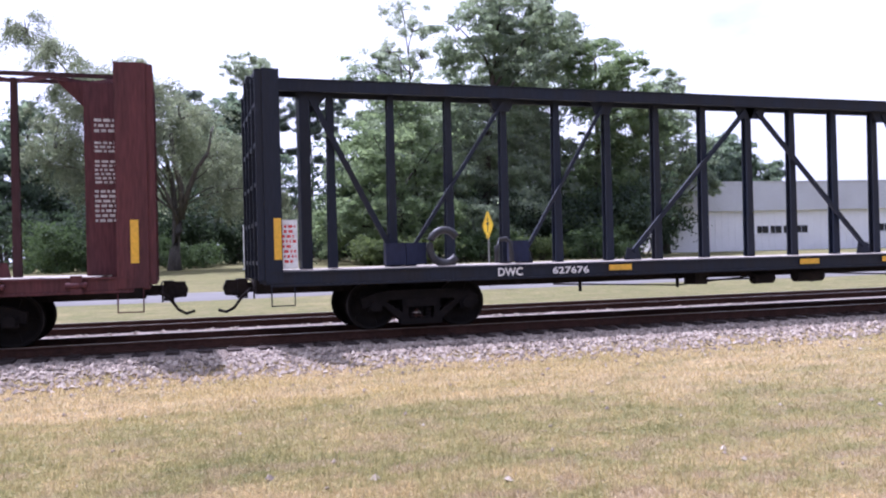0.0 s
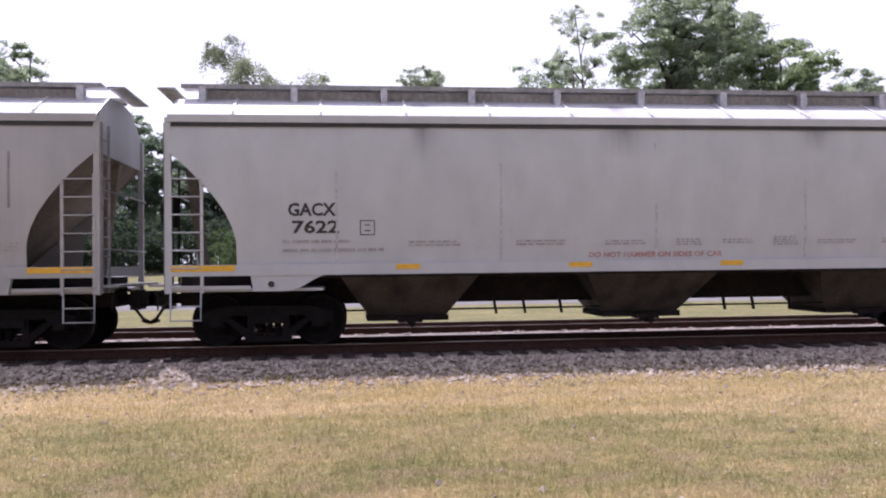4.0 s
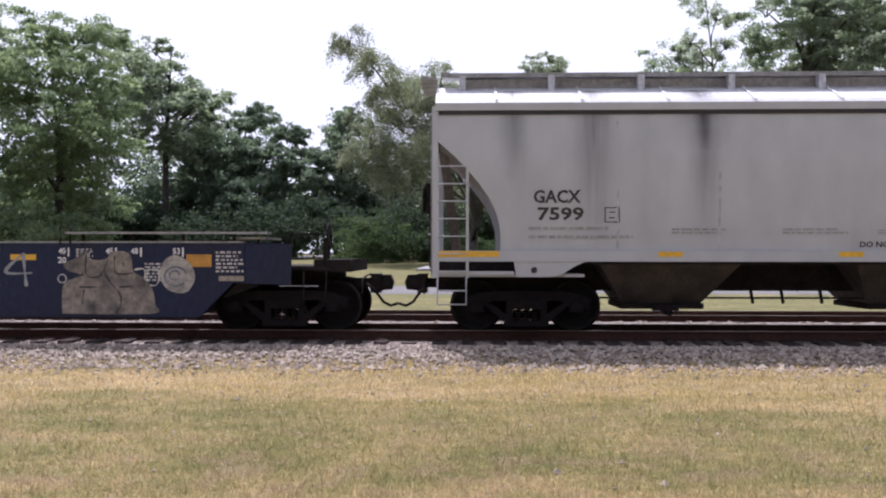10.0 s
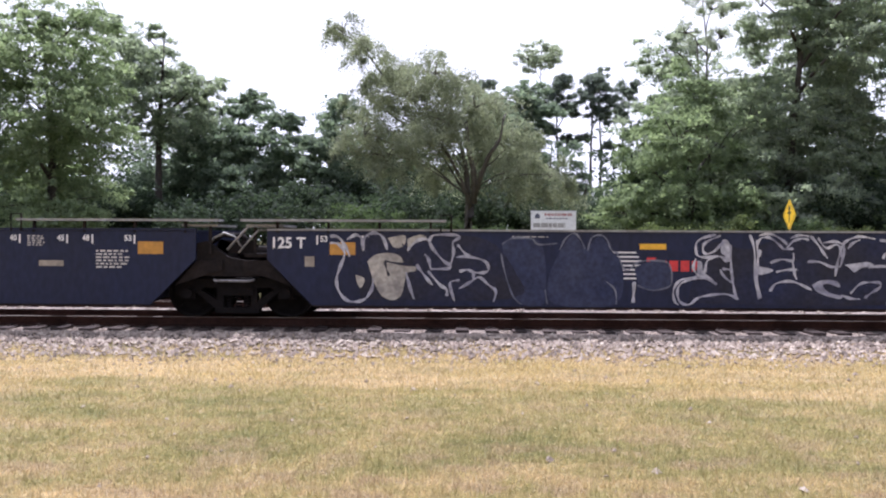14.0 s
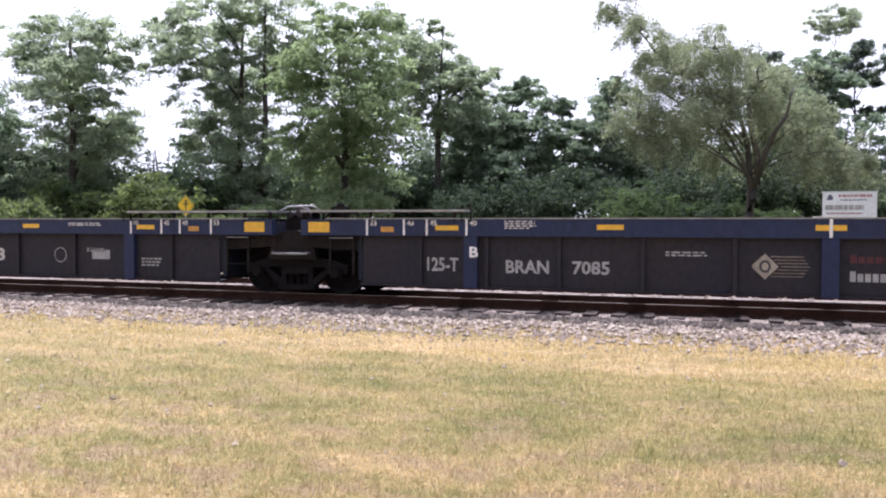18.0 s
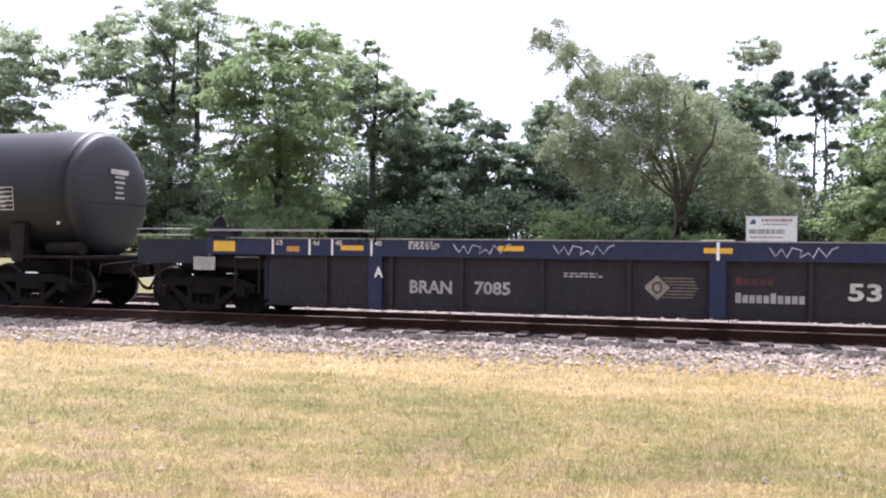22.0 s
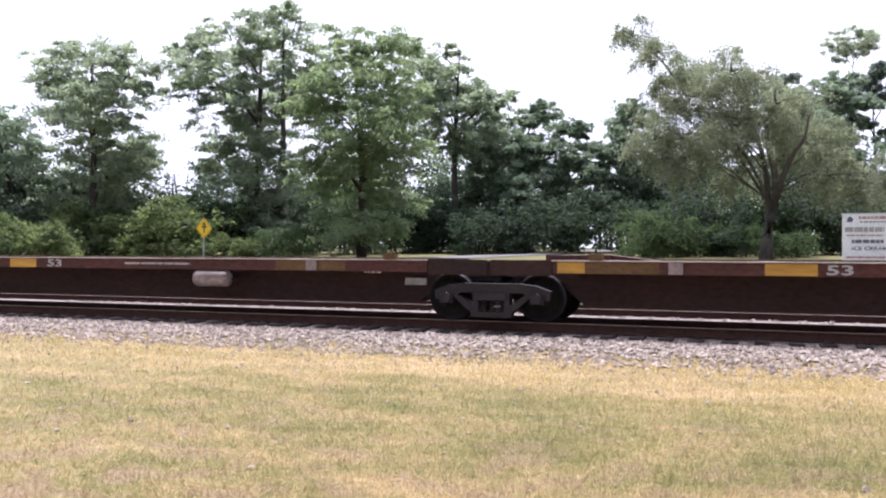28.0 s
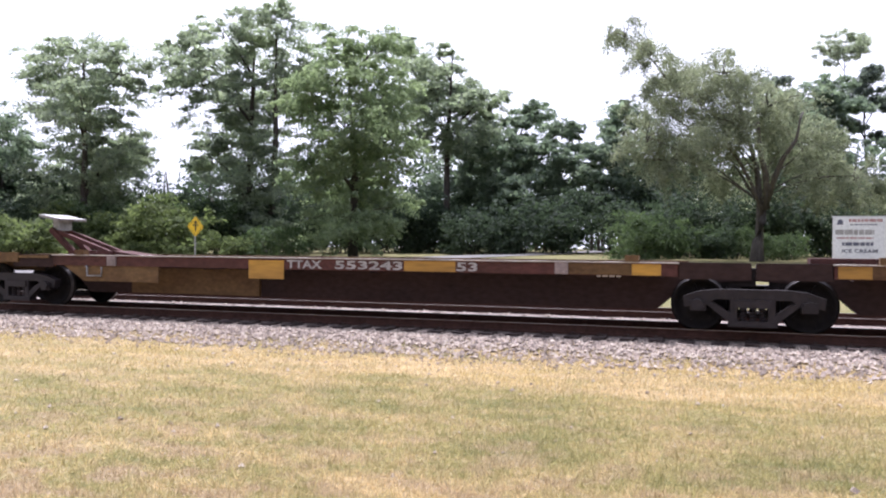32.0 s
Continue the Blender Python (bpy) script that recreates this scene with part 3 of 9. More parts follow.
def part(name, shape, material, parent, label="", place=None):
    """Links a shape, or a mesh that stands ready, as one part of a thing."""
    me = shape.mesh(name, material) if isinstance(shape, Shape) else shape
    ob = new(name, me)
    ob.parent = parent
    if place is not None:
        ob.matrix_basis = place
    if label:
        tagged(ob, label)
    return ob


def thing(name, label, category, place, group="", kind=""):
    ob = new(name)
    ob.empty_display_size = 0.3
    ob.matrix_basis = place
    return tagged(ob, label, category, group, kind)


def raw_mesh(name, verts, faces, material, smooth=False):
    """A mesh from arrays of points and of equal faces."""
    me = bpy.data.meshes.new(name)
    k = faces.shape[1]
    me.vertices.add(len(verts))
    me.vertices.foreach_set("co", verts.astype(np.float32).ravel())
    me.loops.add(faces.size)
    me.loops.foreach_set("vertex_index", faces.astype(np.int32).ravel())
    me.polygons.add(len(faces))
    me.polygons.foreach_set("loop_start", np.arange(0, faces.size, k, dtype=np.int32))
    me.polygons.foreach_set("use_smooth", np.full(len(faces), smooth))
    me.materials.append(material)
    me.update(calc_edges=True)
    return me


GLYPHS = {}


def lettering(text, x, z, width, height, y, material, parent, name="lettering", label=""):
    """Painted characters, centred at x and z, on a side that faces -y (y may be a function of z)."""
    if text not in GLYPHS:
        cu = bpy.data.curves.new("glyphs", "FONT")
        cu.body, cu.align_x, cu.resolution_u, cu.offset = text, "CENTER", 2, 0.028
        ob = bpy.data.objects.new("glyphs", cu)
        me = bpy.data.meshes.new_from_object(ob)
        GLYPHS[text] = ([tuple(v.co) for v in me.vertices], [tuple(p.vertices) for p in me.polygons])
        bpy.data.objects.remove(ob)
        bpy.data.meshes.remove(me)
        bpy.data.curves.remove(cu)
    v, f = GLYPHS[text]
    xs, ys = [p[0] for p in v], [p[1] for p in v]
    mx, my = (min(xs) + max(xs)) / 2, (min(ys) + max(ys)) / 2
    kx, ky = width / (max(xs) - min(xs)), height / (max(ys) - min(ys))
    s = Shape()
    out = []
    for p in v:
        zz = z + (p[1] - my) * ky
        out.append((x + (p[0] - mx) * kx, y(zz) if callable(y) else y, zz))
    s.add(out, f)
    me = s.mesh(name, material, fix=False)
    return part(name, me, material, parent, label)


def stencil(s, x, z, width, height, rows, y, rng, gap=0.45):
    """Rows of plain bars, for writing too small to read."""
    h = height / rows
    for r in range(rows):
        zz = z + height / 2 - h * (r + 0.5)
        a, end = x - width / 2, x + width / 2 - rng.uniform(0, width * 0.25)
        while a < end:
            b = min(end, a + rng.uniform(0.06, 0.2) * max(0.4, width))
            t = h * (1 - gap) / 2
            yy = y(zz) if callable(y) else y
            s.add([(a, yy, zz - t), (b, yy, zz - t), (b, yy, zz + t), (a, yy, zz + t)], [(0, 1, 2, 3)])
            a = b + 0.03


def plate(s, x0, x1, z0, z1, y, thick=0.004):
    s.box(x0, x1, y - thick, y, z0, z1)

# ---- ground, tracks, road ----
TRACK_Y, SIDING_Y, RAIL_Z = 16.4, 20.4, 0.20
LIE = [(-600, -0.12), (13.0, -0.12), (13.5, -0.098), (13.9, -0.078), (14.4, -0.2), (22.6, -0.16), (23.6, -0.02), (27, 0.22), (31, 0.42), (45, 0.90), (65, 1.20), (90, 1.40), (140, 1.5), (3000, 1.5)]


def lie(y):
    for (a, p), (b, q) in zip(LIE, LIE[1:]):
        if y <= b:
            return p + (q - p) * (y - a) / (b - a)
    return LIE[-1][1]


def build_ground():
    xs = sorted({-3000, -1200, -500, -250, *range(-140, 141, 5), 250, 500, 1200, 3000})
    ys = sorted({-600, -200, -80, -30, *[v * 0.5 for v in range(-10, 64)], 13.9, 14.4, *range(32, 100, 3), 110, 140, 200, 350, 700, 1500, 3000})
    grid = []
    for y in ys:
        row = []
        for x in xs:
            near = 1 if 23.5 < y < 120 else 0
            row.append((x, y, lie(y) + near * (0.035 * noise.noise((x * 0.11, y * 0.16, 0)) + 0.02 * noise.noise((x * 0.5, y * 0.5, 3)))))
        grid.append(row)
    g = Shape().sheet(grid)
    ob = new("ground", g.mesh("ground", M_LAWN))
    tagged(ob, "dry mown lawn turning from straw to green", "lawn", kind="structure")

    bed = []
    for x in sorted({-700, -300, -150, *[v * 0.4 for v in range(-100, 101)], -80, 80, 150, 300, 700}):
        row = []
        for y, z in ((13.0, -0.24), (13.5, -0.125), (14.0, -0.045), (14.45, -0.012), (14.9, -0.015), (15.5, -0.012), (15.62, 0.02), (17.2, 0.02), (18.1, 0.01), (18.9, 0.045), (20.4, 0.05), (21.9, 0.045), (22.8, -0.04), (23.6, -0.12)):
            e = 0.3 * noise.noise((x * 0.7, y * 0.3, 7)) if y in (13.0, 13.5, 23.6) else 0
            row.append((x, y + e, z + (0.045 if y == 13.5 else 0.012) * noise.noise((x * 2.1, y * 2.3, 1))))
        bed.append(row)
    ob = new("ballast_bed", Shape().sheet(bed).mesh("ballast_bed", M_GRAVEL))
    tagged(ob, "grey and pinkish crushed stone ballast", "ballast", kind="structure")

    road = [[(x, y, lie(y) + 0.03 + (0.0 if 28.2 < y < 30.8 else -0.12)) for y in (27.9, 28.3, 28.9, 29.5, 30.1, 30.7, 31.1)] for x in [-400, -200, *range(-100, 101, 5), 200, 400]]
    ob = new("road", Shape().sheet(road).mesh("road", M_ROADPALE))
    tagged(ob, "pale worn road running beside the railway", "road", kind="structure")
    lane = []
    for k in range(25):
        u = k / 24
        x, y = -24 + 10.6 * (1 - (1 - u) ** 2.2), 31.2 + 56 * u
        lane.append([(x + d, y, lie(y) + 0.05) for d in (-2.0, -1.0, 0, 1.0, 2.0)])
    ob = new("side_road", Shape().sheet(lane).mesh("side_road", M_ROADPALE))
    tagged(ob, "grey side road running into the wood", "road", kind="structure")


def rail_shape(x0, x1, y):
    half = [(-0.07, 0.0), (-0.07, 0.014), (-0.012, 0.035), (-0.010, 0.125), (-0.036, 0.135), (-0.036, 0.162), (0.036, 0.162), (0.036, 0.135), (0.010, 0.125), (0.012, 0.035), (0.07, 0.014), (0.07, 0.0)]
    k = len(half)
    v = [(x, y + a, 0.03 + b) for x in (x0, x1) for a, b in half]
    return Shape().add(v, [tuple(range(k)), tuple(range(2 * k - 1, k - 1, -1))] + [(i, (i + 1) % k, (i + 1) % k + k, i + k) for i in range(k)])


def build_track(yc, name, label, rng):
    tr = thing(name, label, "railway track", pose(0, yc, 0), kind="structure")
    for s in (-0.755, 0.755):
        r = part("rail", rail_shape(-600, 600, s), M_RUST, tr)
        part("railhead", Shape().box(-600, 600, s - 0.032, s + 0.032, 0.1925, 0.2), M_RAILTOP, r, "worn bright running surface")
    kinds = []
    for k in range(4):
        s = Shape()
        w, h = 0.115 + 0.008 * k, 0.035 - 0.006 * k
        s.box(-w, w, -1.3 + 0.02 * k, 1.3, -0.13, h)
        for q in (-0.755, 0.755):
            s.box(-0.09, 0.09, q - 0.17, q + 0.17, h, h + 0.012)
            for e in (-0.1, 0.1):
                s.box(-0.05, -0.02, q + e - 0.014, q + e + 0.014, h + 0.01, h + 0.045)
        kinds.append(s.mesh("tie", M_TIE))
    for i in range(-46, 47):
        part("tie", kinds[rng.randrange(4)], M_TIE, tr, place=pose(i * 0.52 + rng.uniform(-0.03, 0.03), rng.uniform(-0.06, 0.06), rng.uniform(-0.012, 0.004), 0, 0, rng.uniform(-1.2, 1.2)))
    s = Shape()
    for i in [*range(-400, -46), *range(47, 400)]:
        s.box(i * 0.52 - 0.115, i * 0.52 + 0.115, -1.3, 1.3, -0.13, 0.02)
    tagged(part("far_ties", s, M_TIE, tr, "weathered ties along the line"), kind="stuff")


def build_stones():
    rs = np.random.RandomState(5)
    base = np.array([(1, 0, 0), (-1, 0, 0), (0, 1, 0), (0, -1, 0), (0, 0, 1), (0, 0, -1)], float)
    tri = np.array([(0, 2, 4), (2, 1, 4), (1, 3, 4), (3, 0, 4), (2, 0, 5), (1, 2, 5), (3, 1, 5), (0, 3, 5)])
    n = 46000
    x = rs.uniform(-19, 15, n)
    band = rs.rand(n)
    y = np.where(band < 0.55, 15.5 - np.abs(rs.normal(0, 1.15, n)), np.where(band < 0.67, rs.uniform(17.2, 19.6, n), np.where(band < 0.95, 14.0 - np.abs(rs.normal(0, 1.1, n)), 13 - 8 * rs.rand(n) ** 1.6)))
    ok = (y > 5.0) & ((y > 13.7) | (rs.rand(n) < np.where(y > 12.6, 0.6, np.where(y > 11.8, 0.45, 0.2)))) & (np.abs(y - 15.645) > 0.12) & ((y < 15.0) | (np.abs((x + 0.26) % 0.52 - 0.26) > 0.15))
    x, y = x[ok], y[ok]
    n = len(x)
    prof_y = [13.0, 13.5, 14.0, 14.45, 14.9, 15.5, 15.62, 17.2, 18.1, 18.9, 20.4]
    prof_z = [-0.118, -0.092, -0.045, -0.012, -0.015, -0.012, 0.02, 0.02, 0.01, 0.045, 0.05]
    z = np.interp(y, prof_y, prof_z)
    size = (0.018 + 0.042 * rs.rand(n) ** 1.6) * np.where(y < 12.4, 0.7, np.where((y > 14.85) & (y < 16), 0.5, 1.0))
    v = base[None] * (size[:, None, None] * rs.uniform(0.65, 1.25, (n, 6, 1)))
    a = rs.uniform(0, 6.28, n)
    c, s = np.cos(a)[:, None], np.sin(a)[:, None]
    v = np.stack([v[..., 0] * c - v[..., 1] * s, v[..., 0] * s + v[..., 1] * c, v[..., 2] * 0.8 + v[..., 0] * rs.uniform(-0.5, 0.5, (n, 1))], -1)
    v += np.stack([x, y, z + size * np.where(y > 14.5, 0.05, 0.35)], -1)[:, None]
    f = (tri[None] + 6 * np.arange(n)[:, None, None]).reshape(-1, 3)
    ob = new("ballast_stones", raw_mesh("ballast_stones", v.reshape(-1, 3), f, M_LOOSE))
    tagged(ob, "loose angular ballast stones, grey and pink", "ballast", kind="stuff")


def loose_stone():
    m, nt, n, l, b = nodes_of("loose ballast stone")
    geo, ramp = n.new("ShaderNodeNewGeometry"), n.new("ShaderNodeValToRGB")
    e = ramp.color_ramp.elements
    e[0].color, e[1].color = (0.17, 0.138, 0.112, 1), (0.53, 0.46, 0.37, 1)
    k = e.new(0.55)
    k.color = (0.36, 0.294, 0.234, 1)
    l.new(geo.outputs["Random Per Island"], ramp.inputs["Fac"])
    l.new(ramp.outputs["Color"], b.inputs["Base Color"])
    b.inputs["Roughness"].default_value = 0.9
    return m


M_LOOSE = loose_stone()


def build_grass():
    """Short mown blades, three-pointed, thick on the lawn and thinning out into the stones."""
    rs = np.random.RandomState(9)
    n = 460000
    way = np.radians(rs.uniform(-52, 69, n))
    reach = np.minimum(14.3 / np.cos(way), 30.0)
    r = 5.0 * (reach / 5.0) ** rs.rand(n)
    # a thinner sward all round
    wide = rs.rand(n) < 0.14
    way = np.where(wide, rs.uniform(-3.14, 3.14, n), way)
    r = np.where(wide, 22 * rs.rand(n) ** 0.5, r)
    x, y = -r * np.sin(way), r * np.cos(way)
    keep = rs.rand(n) < np.where(y > 12.9, np.clip((14.6 - y) / 1.5, 0, 1) ** 1.3, 1)
    x, y = x[keep], y[keep]
    n = len(x)
    tall = rs.rand(n) < 0.24
    h = rs.gamma(4, 0.0036, n) * np.where(tall, 2.9, 1.0) + 0.006
    w = rs.uniform(0.0028, 0.006, n) * (0.55 + r[keep] / 11)
    a = rs.normal(0, 0.7, n)
    lean = rs.normal(0, 1.0, (n, 2)) * (h * np.where(tall, 0.35, 1.5))[:, None]
    dx, dy = np.cos(a) * w, np.sin(a) * w
    z = np.interp(y, [13.0, 13.5, 14.0, 14.45], [-0.12, -0.096, -0.05, -0.016])
    v = np.stack([np.stack([x - dx, y - dy, z], -1), np.stack([x + dx, y + dy, z], -1), np.stack([x + lean[:, 0], y + lean[:, 1], z + h], -1)], 1)
    f = np.arange(3 * n).reshape(-1, 3)
    ob = new("grass", raw_mesh("grass", v.reshape(-1, 3), f, F_BLADE))
    tagged(ob, "short dry grass blades, straw and green", "grass", kind="stuff")


build_ground()
track_rng = random.Random(3)
build_track(TRACK_Y, "track", "rusted rails on weathered ties in pale ballast", track_rng)
build_track(SIDING_Y, "siding_track", "unused rusted second track beside the line", track_rng)
build_stones()
build_grass()

# ---- wood, signs, building ----
LEAF = {"leafy": F_LEAFY, "bright": F_BRIGHT, "dark": F_DARK, "grey": F_GREY, "pine": F_PINE, "thick": F_THICK, "wisp": F_WISP, "bush": F_BUSH, "shade": F_SHADE}
SAY = {"leafy": "tall broadleaf tree with an open ragged crown", "bright": "fresh green broadleaf tree at the edge of the wood", "dark": "dark green broadleaf tree in the wood",
       "grey": "dusty grey-green tree with drooping twigs and leaning trunk", "pine": "tall bare-stemmed pine with a tufted crown", "wisp": "thin pale-leaved tree above the wood", "bush": "yellow-green shrub at the edge of the wood"}


def leaf_cloud(centres, spread, count, size, rs, flat=0.4, droop=0.5, out=None, reach=1.0):
    """Leafy sprays: each reaches outwards from its centre, flattened, and hangs at the tip. Points and faces, three corners a leaf."""
    m = len(centres)
    if out is None:
        out = rs.normal(0, 1, (m, 3))
    out = out * np.array([1, 1, 0.45]) + rs.normal(0, 0.35, (m, 3)) * np.array([1, 1, 0.3])
    out /= np.linalg.norm(out, axis=1)[:, None] + 1e-6
    c, o, sp = np.repeat(centres, count, 0), np.repeat(out, count, 0), np.repeat(spread, count)[:, None]
    k = len(c)
    u = (rs.beta(1.5, 1.2, (k, 1)) * 2.3 - 0.8) * reach
    p = c + o * sp * u + rs.normal(0, 0.42, (k, 3)) * sp * (1.15 - 0.28 * u) * np.array([1, 1, flat])
    p[:, 2] -= droop * sp[:, 0] * np.clip(u[:, 0] + 0.3, 0, 3) ** 2 * 0.45 * rs.uniform(0.6, 1.3, k)
    n = rs.normal(0, 0.75, (k, 3)) + o * 0.35 + np.array([0, 0, 0.55])
    n /= np.linalg.norm(n, axis=1)[:, None]
    t = np.cross(n, rs.normal(0, 1, (k, 3)))
    t /= np.linalg.norm(t, axis=1)[:, None]
    b = np.cross(n, t)
    s = (size * rs.uniform(0.6, 1.4, k))[:, None]
    wide = rs.uniform(0.30, 0.46, k)[:, None]
    v = np.stack([p - t * s * 0.5 - b * s * wide, p - t * s * 0.4 + b * s * wide, p + t * s * 0.75], 1)
    return v.reshape(-1, 3), np.arange(3 * k).reshape(-1, 3)


def joined(*clouds):
    """Several leaf clouds as one set of points and faces."""
    v = np.concatenate([q[0] for q in clouds])
    return v, np.arange(len(v)).reshape(-1, 3)


def clumps_in(lobes, per_m2, rs, ragged=0.5, fill=0.5, swell=1.0):
    """Spray centres, sizes and outward ways: each lobe holds loose sprays and breaks out into smaller bosses."""
    at, rad, way = [], [], []

    def scatter(c, r, inner, amount, axis):
        m = max(3, int(amount * 4 * 3.14 * ((r[0] * r[1] + r[0] * r[2] + r[1] * r[2]) / 3)))
        e = rs.normal(0, 1, (m, 3))
        e /= np.linalg.norm(e, axis=1)[:, None]
        q = c + e * rs.uniform(inner, 1.12, (m, 1)) ** 0.6 * r
        at.append(q)
        rad.append(rs.uniform(0.34, 0.80, m) * min(1.0, 0.5 + 0.25 * min(r[0], r[2])) * swell)
        d = q - axis
        way.append(d / (np.linalg.norm(d, axis=1)[:, None] + 1e-6))

    for x, y, z, rx, rz in lobes:
        whole, mid = np.array([rx, rx * 0.85, rz]), np.array([x, y, z])
        axis = mid - np.array([0, 0, rz * 0.5])
        scatter(mid, whole * 0.92, 0.15, per_m2 * fill, axis)
        for _ in range(max(4, int(5 + rx * 1.2))):
            d = rs.normal(0, 1, 3)
            d /= np.linalg.norm(d)
            scatter(mid + d * rs.uniform(0.5, 1.0) * whole, whole * rs.uniform(0.20, ragged), 0.2, per_m2, axis)
    return np.concatenate(at), np.concatenate(rad), np.concatenate(way)


def limb(s, a, b, r0, r1, rs, bend=0.12, n=6):
    a, b = np.array(a, float), np.array(b, float)
    length = np.linalg.norm(b - a)
    pts = [tuple(a + (b - a) * u + rs.normal(0, bend * length * 0.25, 3) * (0 < u < 1) * np.array([1, 1, 0.4]) + np.array([0, 0, 1]) * length * 0.10 * math.sin(math.pi * u)) for u in (0, 0.3, 0.6, 1)]
    s.tube(pts, [r0, r0 * 0.75 + r1 * 0.25, (r0 + r1) / 2, r1], n)


def build_tree(kind, x, y, stems, lobes, seed):
    rs = np.random.RandomState(seed)
    z0 = lie(y)
    tree = thing("pine_tree" if kind == "pine" else "tree", SAY[kind], "tree", pose(x, y, z0 - 0.05), group="trees of the wood")
    lobes = [(a, b, c - z0, d, e) for a, b, c, d, e in lobes]
    far = math.hypot(x, y) / 60
    top = max(l[2] + l[4] * 0.4 for l in lobes)
    if kind == "grey":
        top = lobes[4][2]
    bark = Shape()
    r0 = {"pine": 0.17, "wisp": 0.12}.get(kind, 0.10 + top * 0.011)
    for i, sx in enumerate(stems):
        goal = max(lobes, key=lambda l: l[2] - 3 * abs(l[0] - sx * 1.5)) if kind != "grey" else lobes[4]
        lean = 0.25 if kind in ("pine", "wisp") else 0.45
        pts = [(sx * 0.6, 0, -0.2), (sx * 0.8, 0, 1.0)]
        for u in (0.25, 0.5, 0.75, 1.0):
            pts.append((sx + (goal[0] - sx) * u ** 1.6 * lean * 2 * u + rs.normal(0, 0.12), goal[1] * u * u * 0.7 + rs.normal(0, 0.12), 1.0 + (top - 1.6) * u))
        bark.tube(pts, [r0 * 1.5, r0 * 1.1, r0 * 0.92, r0 * 0.7, r0 * 0.42, 0.035], 9)
        for l in lobes:
            if len(stems) > 1 and (l[0] > stems[-1] / 2) != (i == 1):
                continue
            h = min(top - 0.8, max({"pine": 0.6 * top, "grey": 3.4}.get(kind, 1.2), l[2] - 1.2 * abs(l[0] - sx) * 0.7 - 0.8))
            u = min(1.0, max(0.0, (h - 1.0) / max(1.0, top - 1.6)))
            base = (sx + (goal[0] - sx) * u ** 1.6 * lean * 2 * u, goal[1] * u * u * 0.7, h)
            if kind == "grey" and l is lobes[0]:
                limb(bark, lobes[2][:3], l[:3], 0.07, 0.02, rs)
            elif kind != "grey" or l is not lobes[1]:
                limb(bark, base, (l[0], l[1], l[2] + l[4] * 0.2), r0 * (0.62 - 0.35 * u) * (0.45 if kind == "grey" else 1), 0.03, rs)
            for _ in range(3 if kind != "wisp" else 5):
                d = rs.normal(0, 1, 3)
                d /= np.linalg.norm(d)
                limb(bark, (l[0], l[1], l[2]), (l[0] + d[0] * l[3] * 0.85, l[1] + d[1] * l[3] * 0.7, l[2] + abs(d[2]) * l[4] * 0.85), 0.045, 0.012, rs, n=5)
    if kind == "grey":
        for a, b, r in (((0.35, -0.45, 2.9), (-0.15, -2.3, 7.4), 0.20), ((0.38, -0.45, 3.3), (1.75, -2.4, 6.4), 0.17), ((1.72, -2.38, 6.3), (2.1, -2.0, 7.9), 0.075), ((0.2, -0.3, 2.6), (-1.9, -2.2, 6.6), 0.11), ((-0.25, 0.0, -0.2), (0.42, -0.5, 3.3), 0.29)):
            limb(bark, a, b, r, r * 0.5, rs, 0.08, 8)
    part("trunk", bark, M_BARKPALE if kind == "grey" else M_BARK, tree)
    dens = {"leafy": 0.62, "bright": 0.68, "dark": 0.64, "grey": 0.66, "pine": 1.5, "wisp": 1.3}[kind]
    c, sp, way = clumps_in(lobes, dens * 0.8, rs, 0.5, 1.0 if kind not in ("wisp", "pine") else 0.5, 1.15 if kind not in ("wisp", "pine") else 0.85)
    count = {"leafy": 106, "bright": 118, "dark": 84, "grey": 190, "pine": 120, "wisp": 110}[kind]
    size = {"leafy": 0.150, "bright": 0.150, "dark": 0.165, "grey": 0.100, "pine": 0.105, "wisp": 0.085}[kind] * max(0.9, far)
    flat, hang = {"grey": (0.8, 1.5), "pine": (0.75, 0.1), "wisp": (0.85, 0.2), "dark": (0.42, 0.5)}.get(kind, (0.36, 0.62))
    tuft = 0.4 if kind in ("pine", "wisp") else 1.0
    outer = leaf_cloud(c, sp, count, size, rs, flat, hang, way, tuft)
    inner = leaf_cloud(c[::2], sp[::2], 12 if kind not in ("wisp", "grey") else 4, size * 2.0, rs, flat, hang * 0.6, way[::2], tuft)
    v, f = joined(outer, inner)
    part("crown", raw_mesh("crown", v, f, LEAF[kind]), LEAF[kind], tree)
    return tree


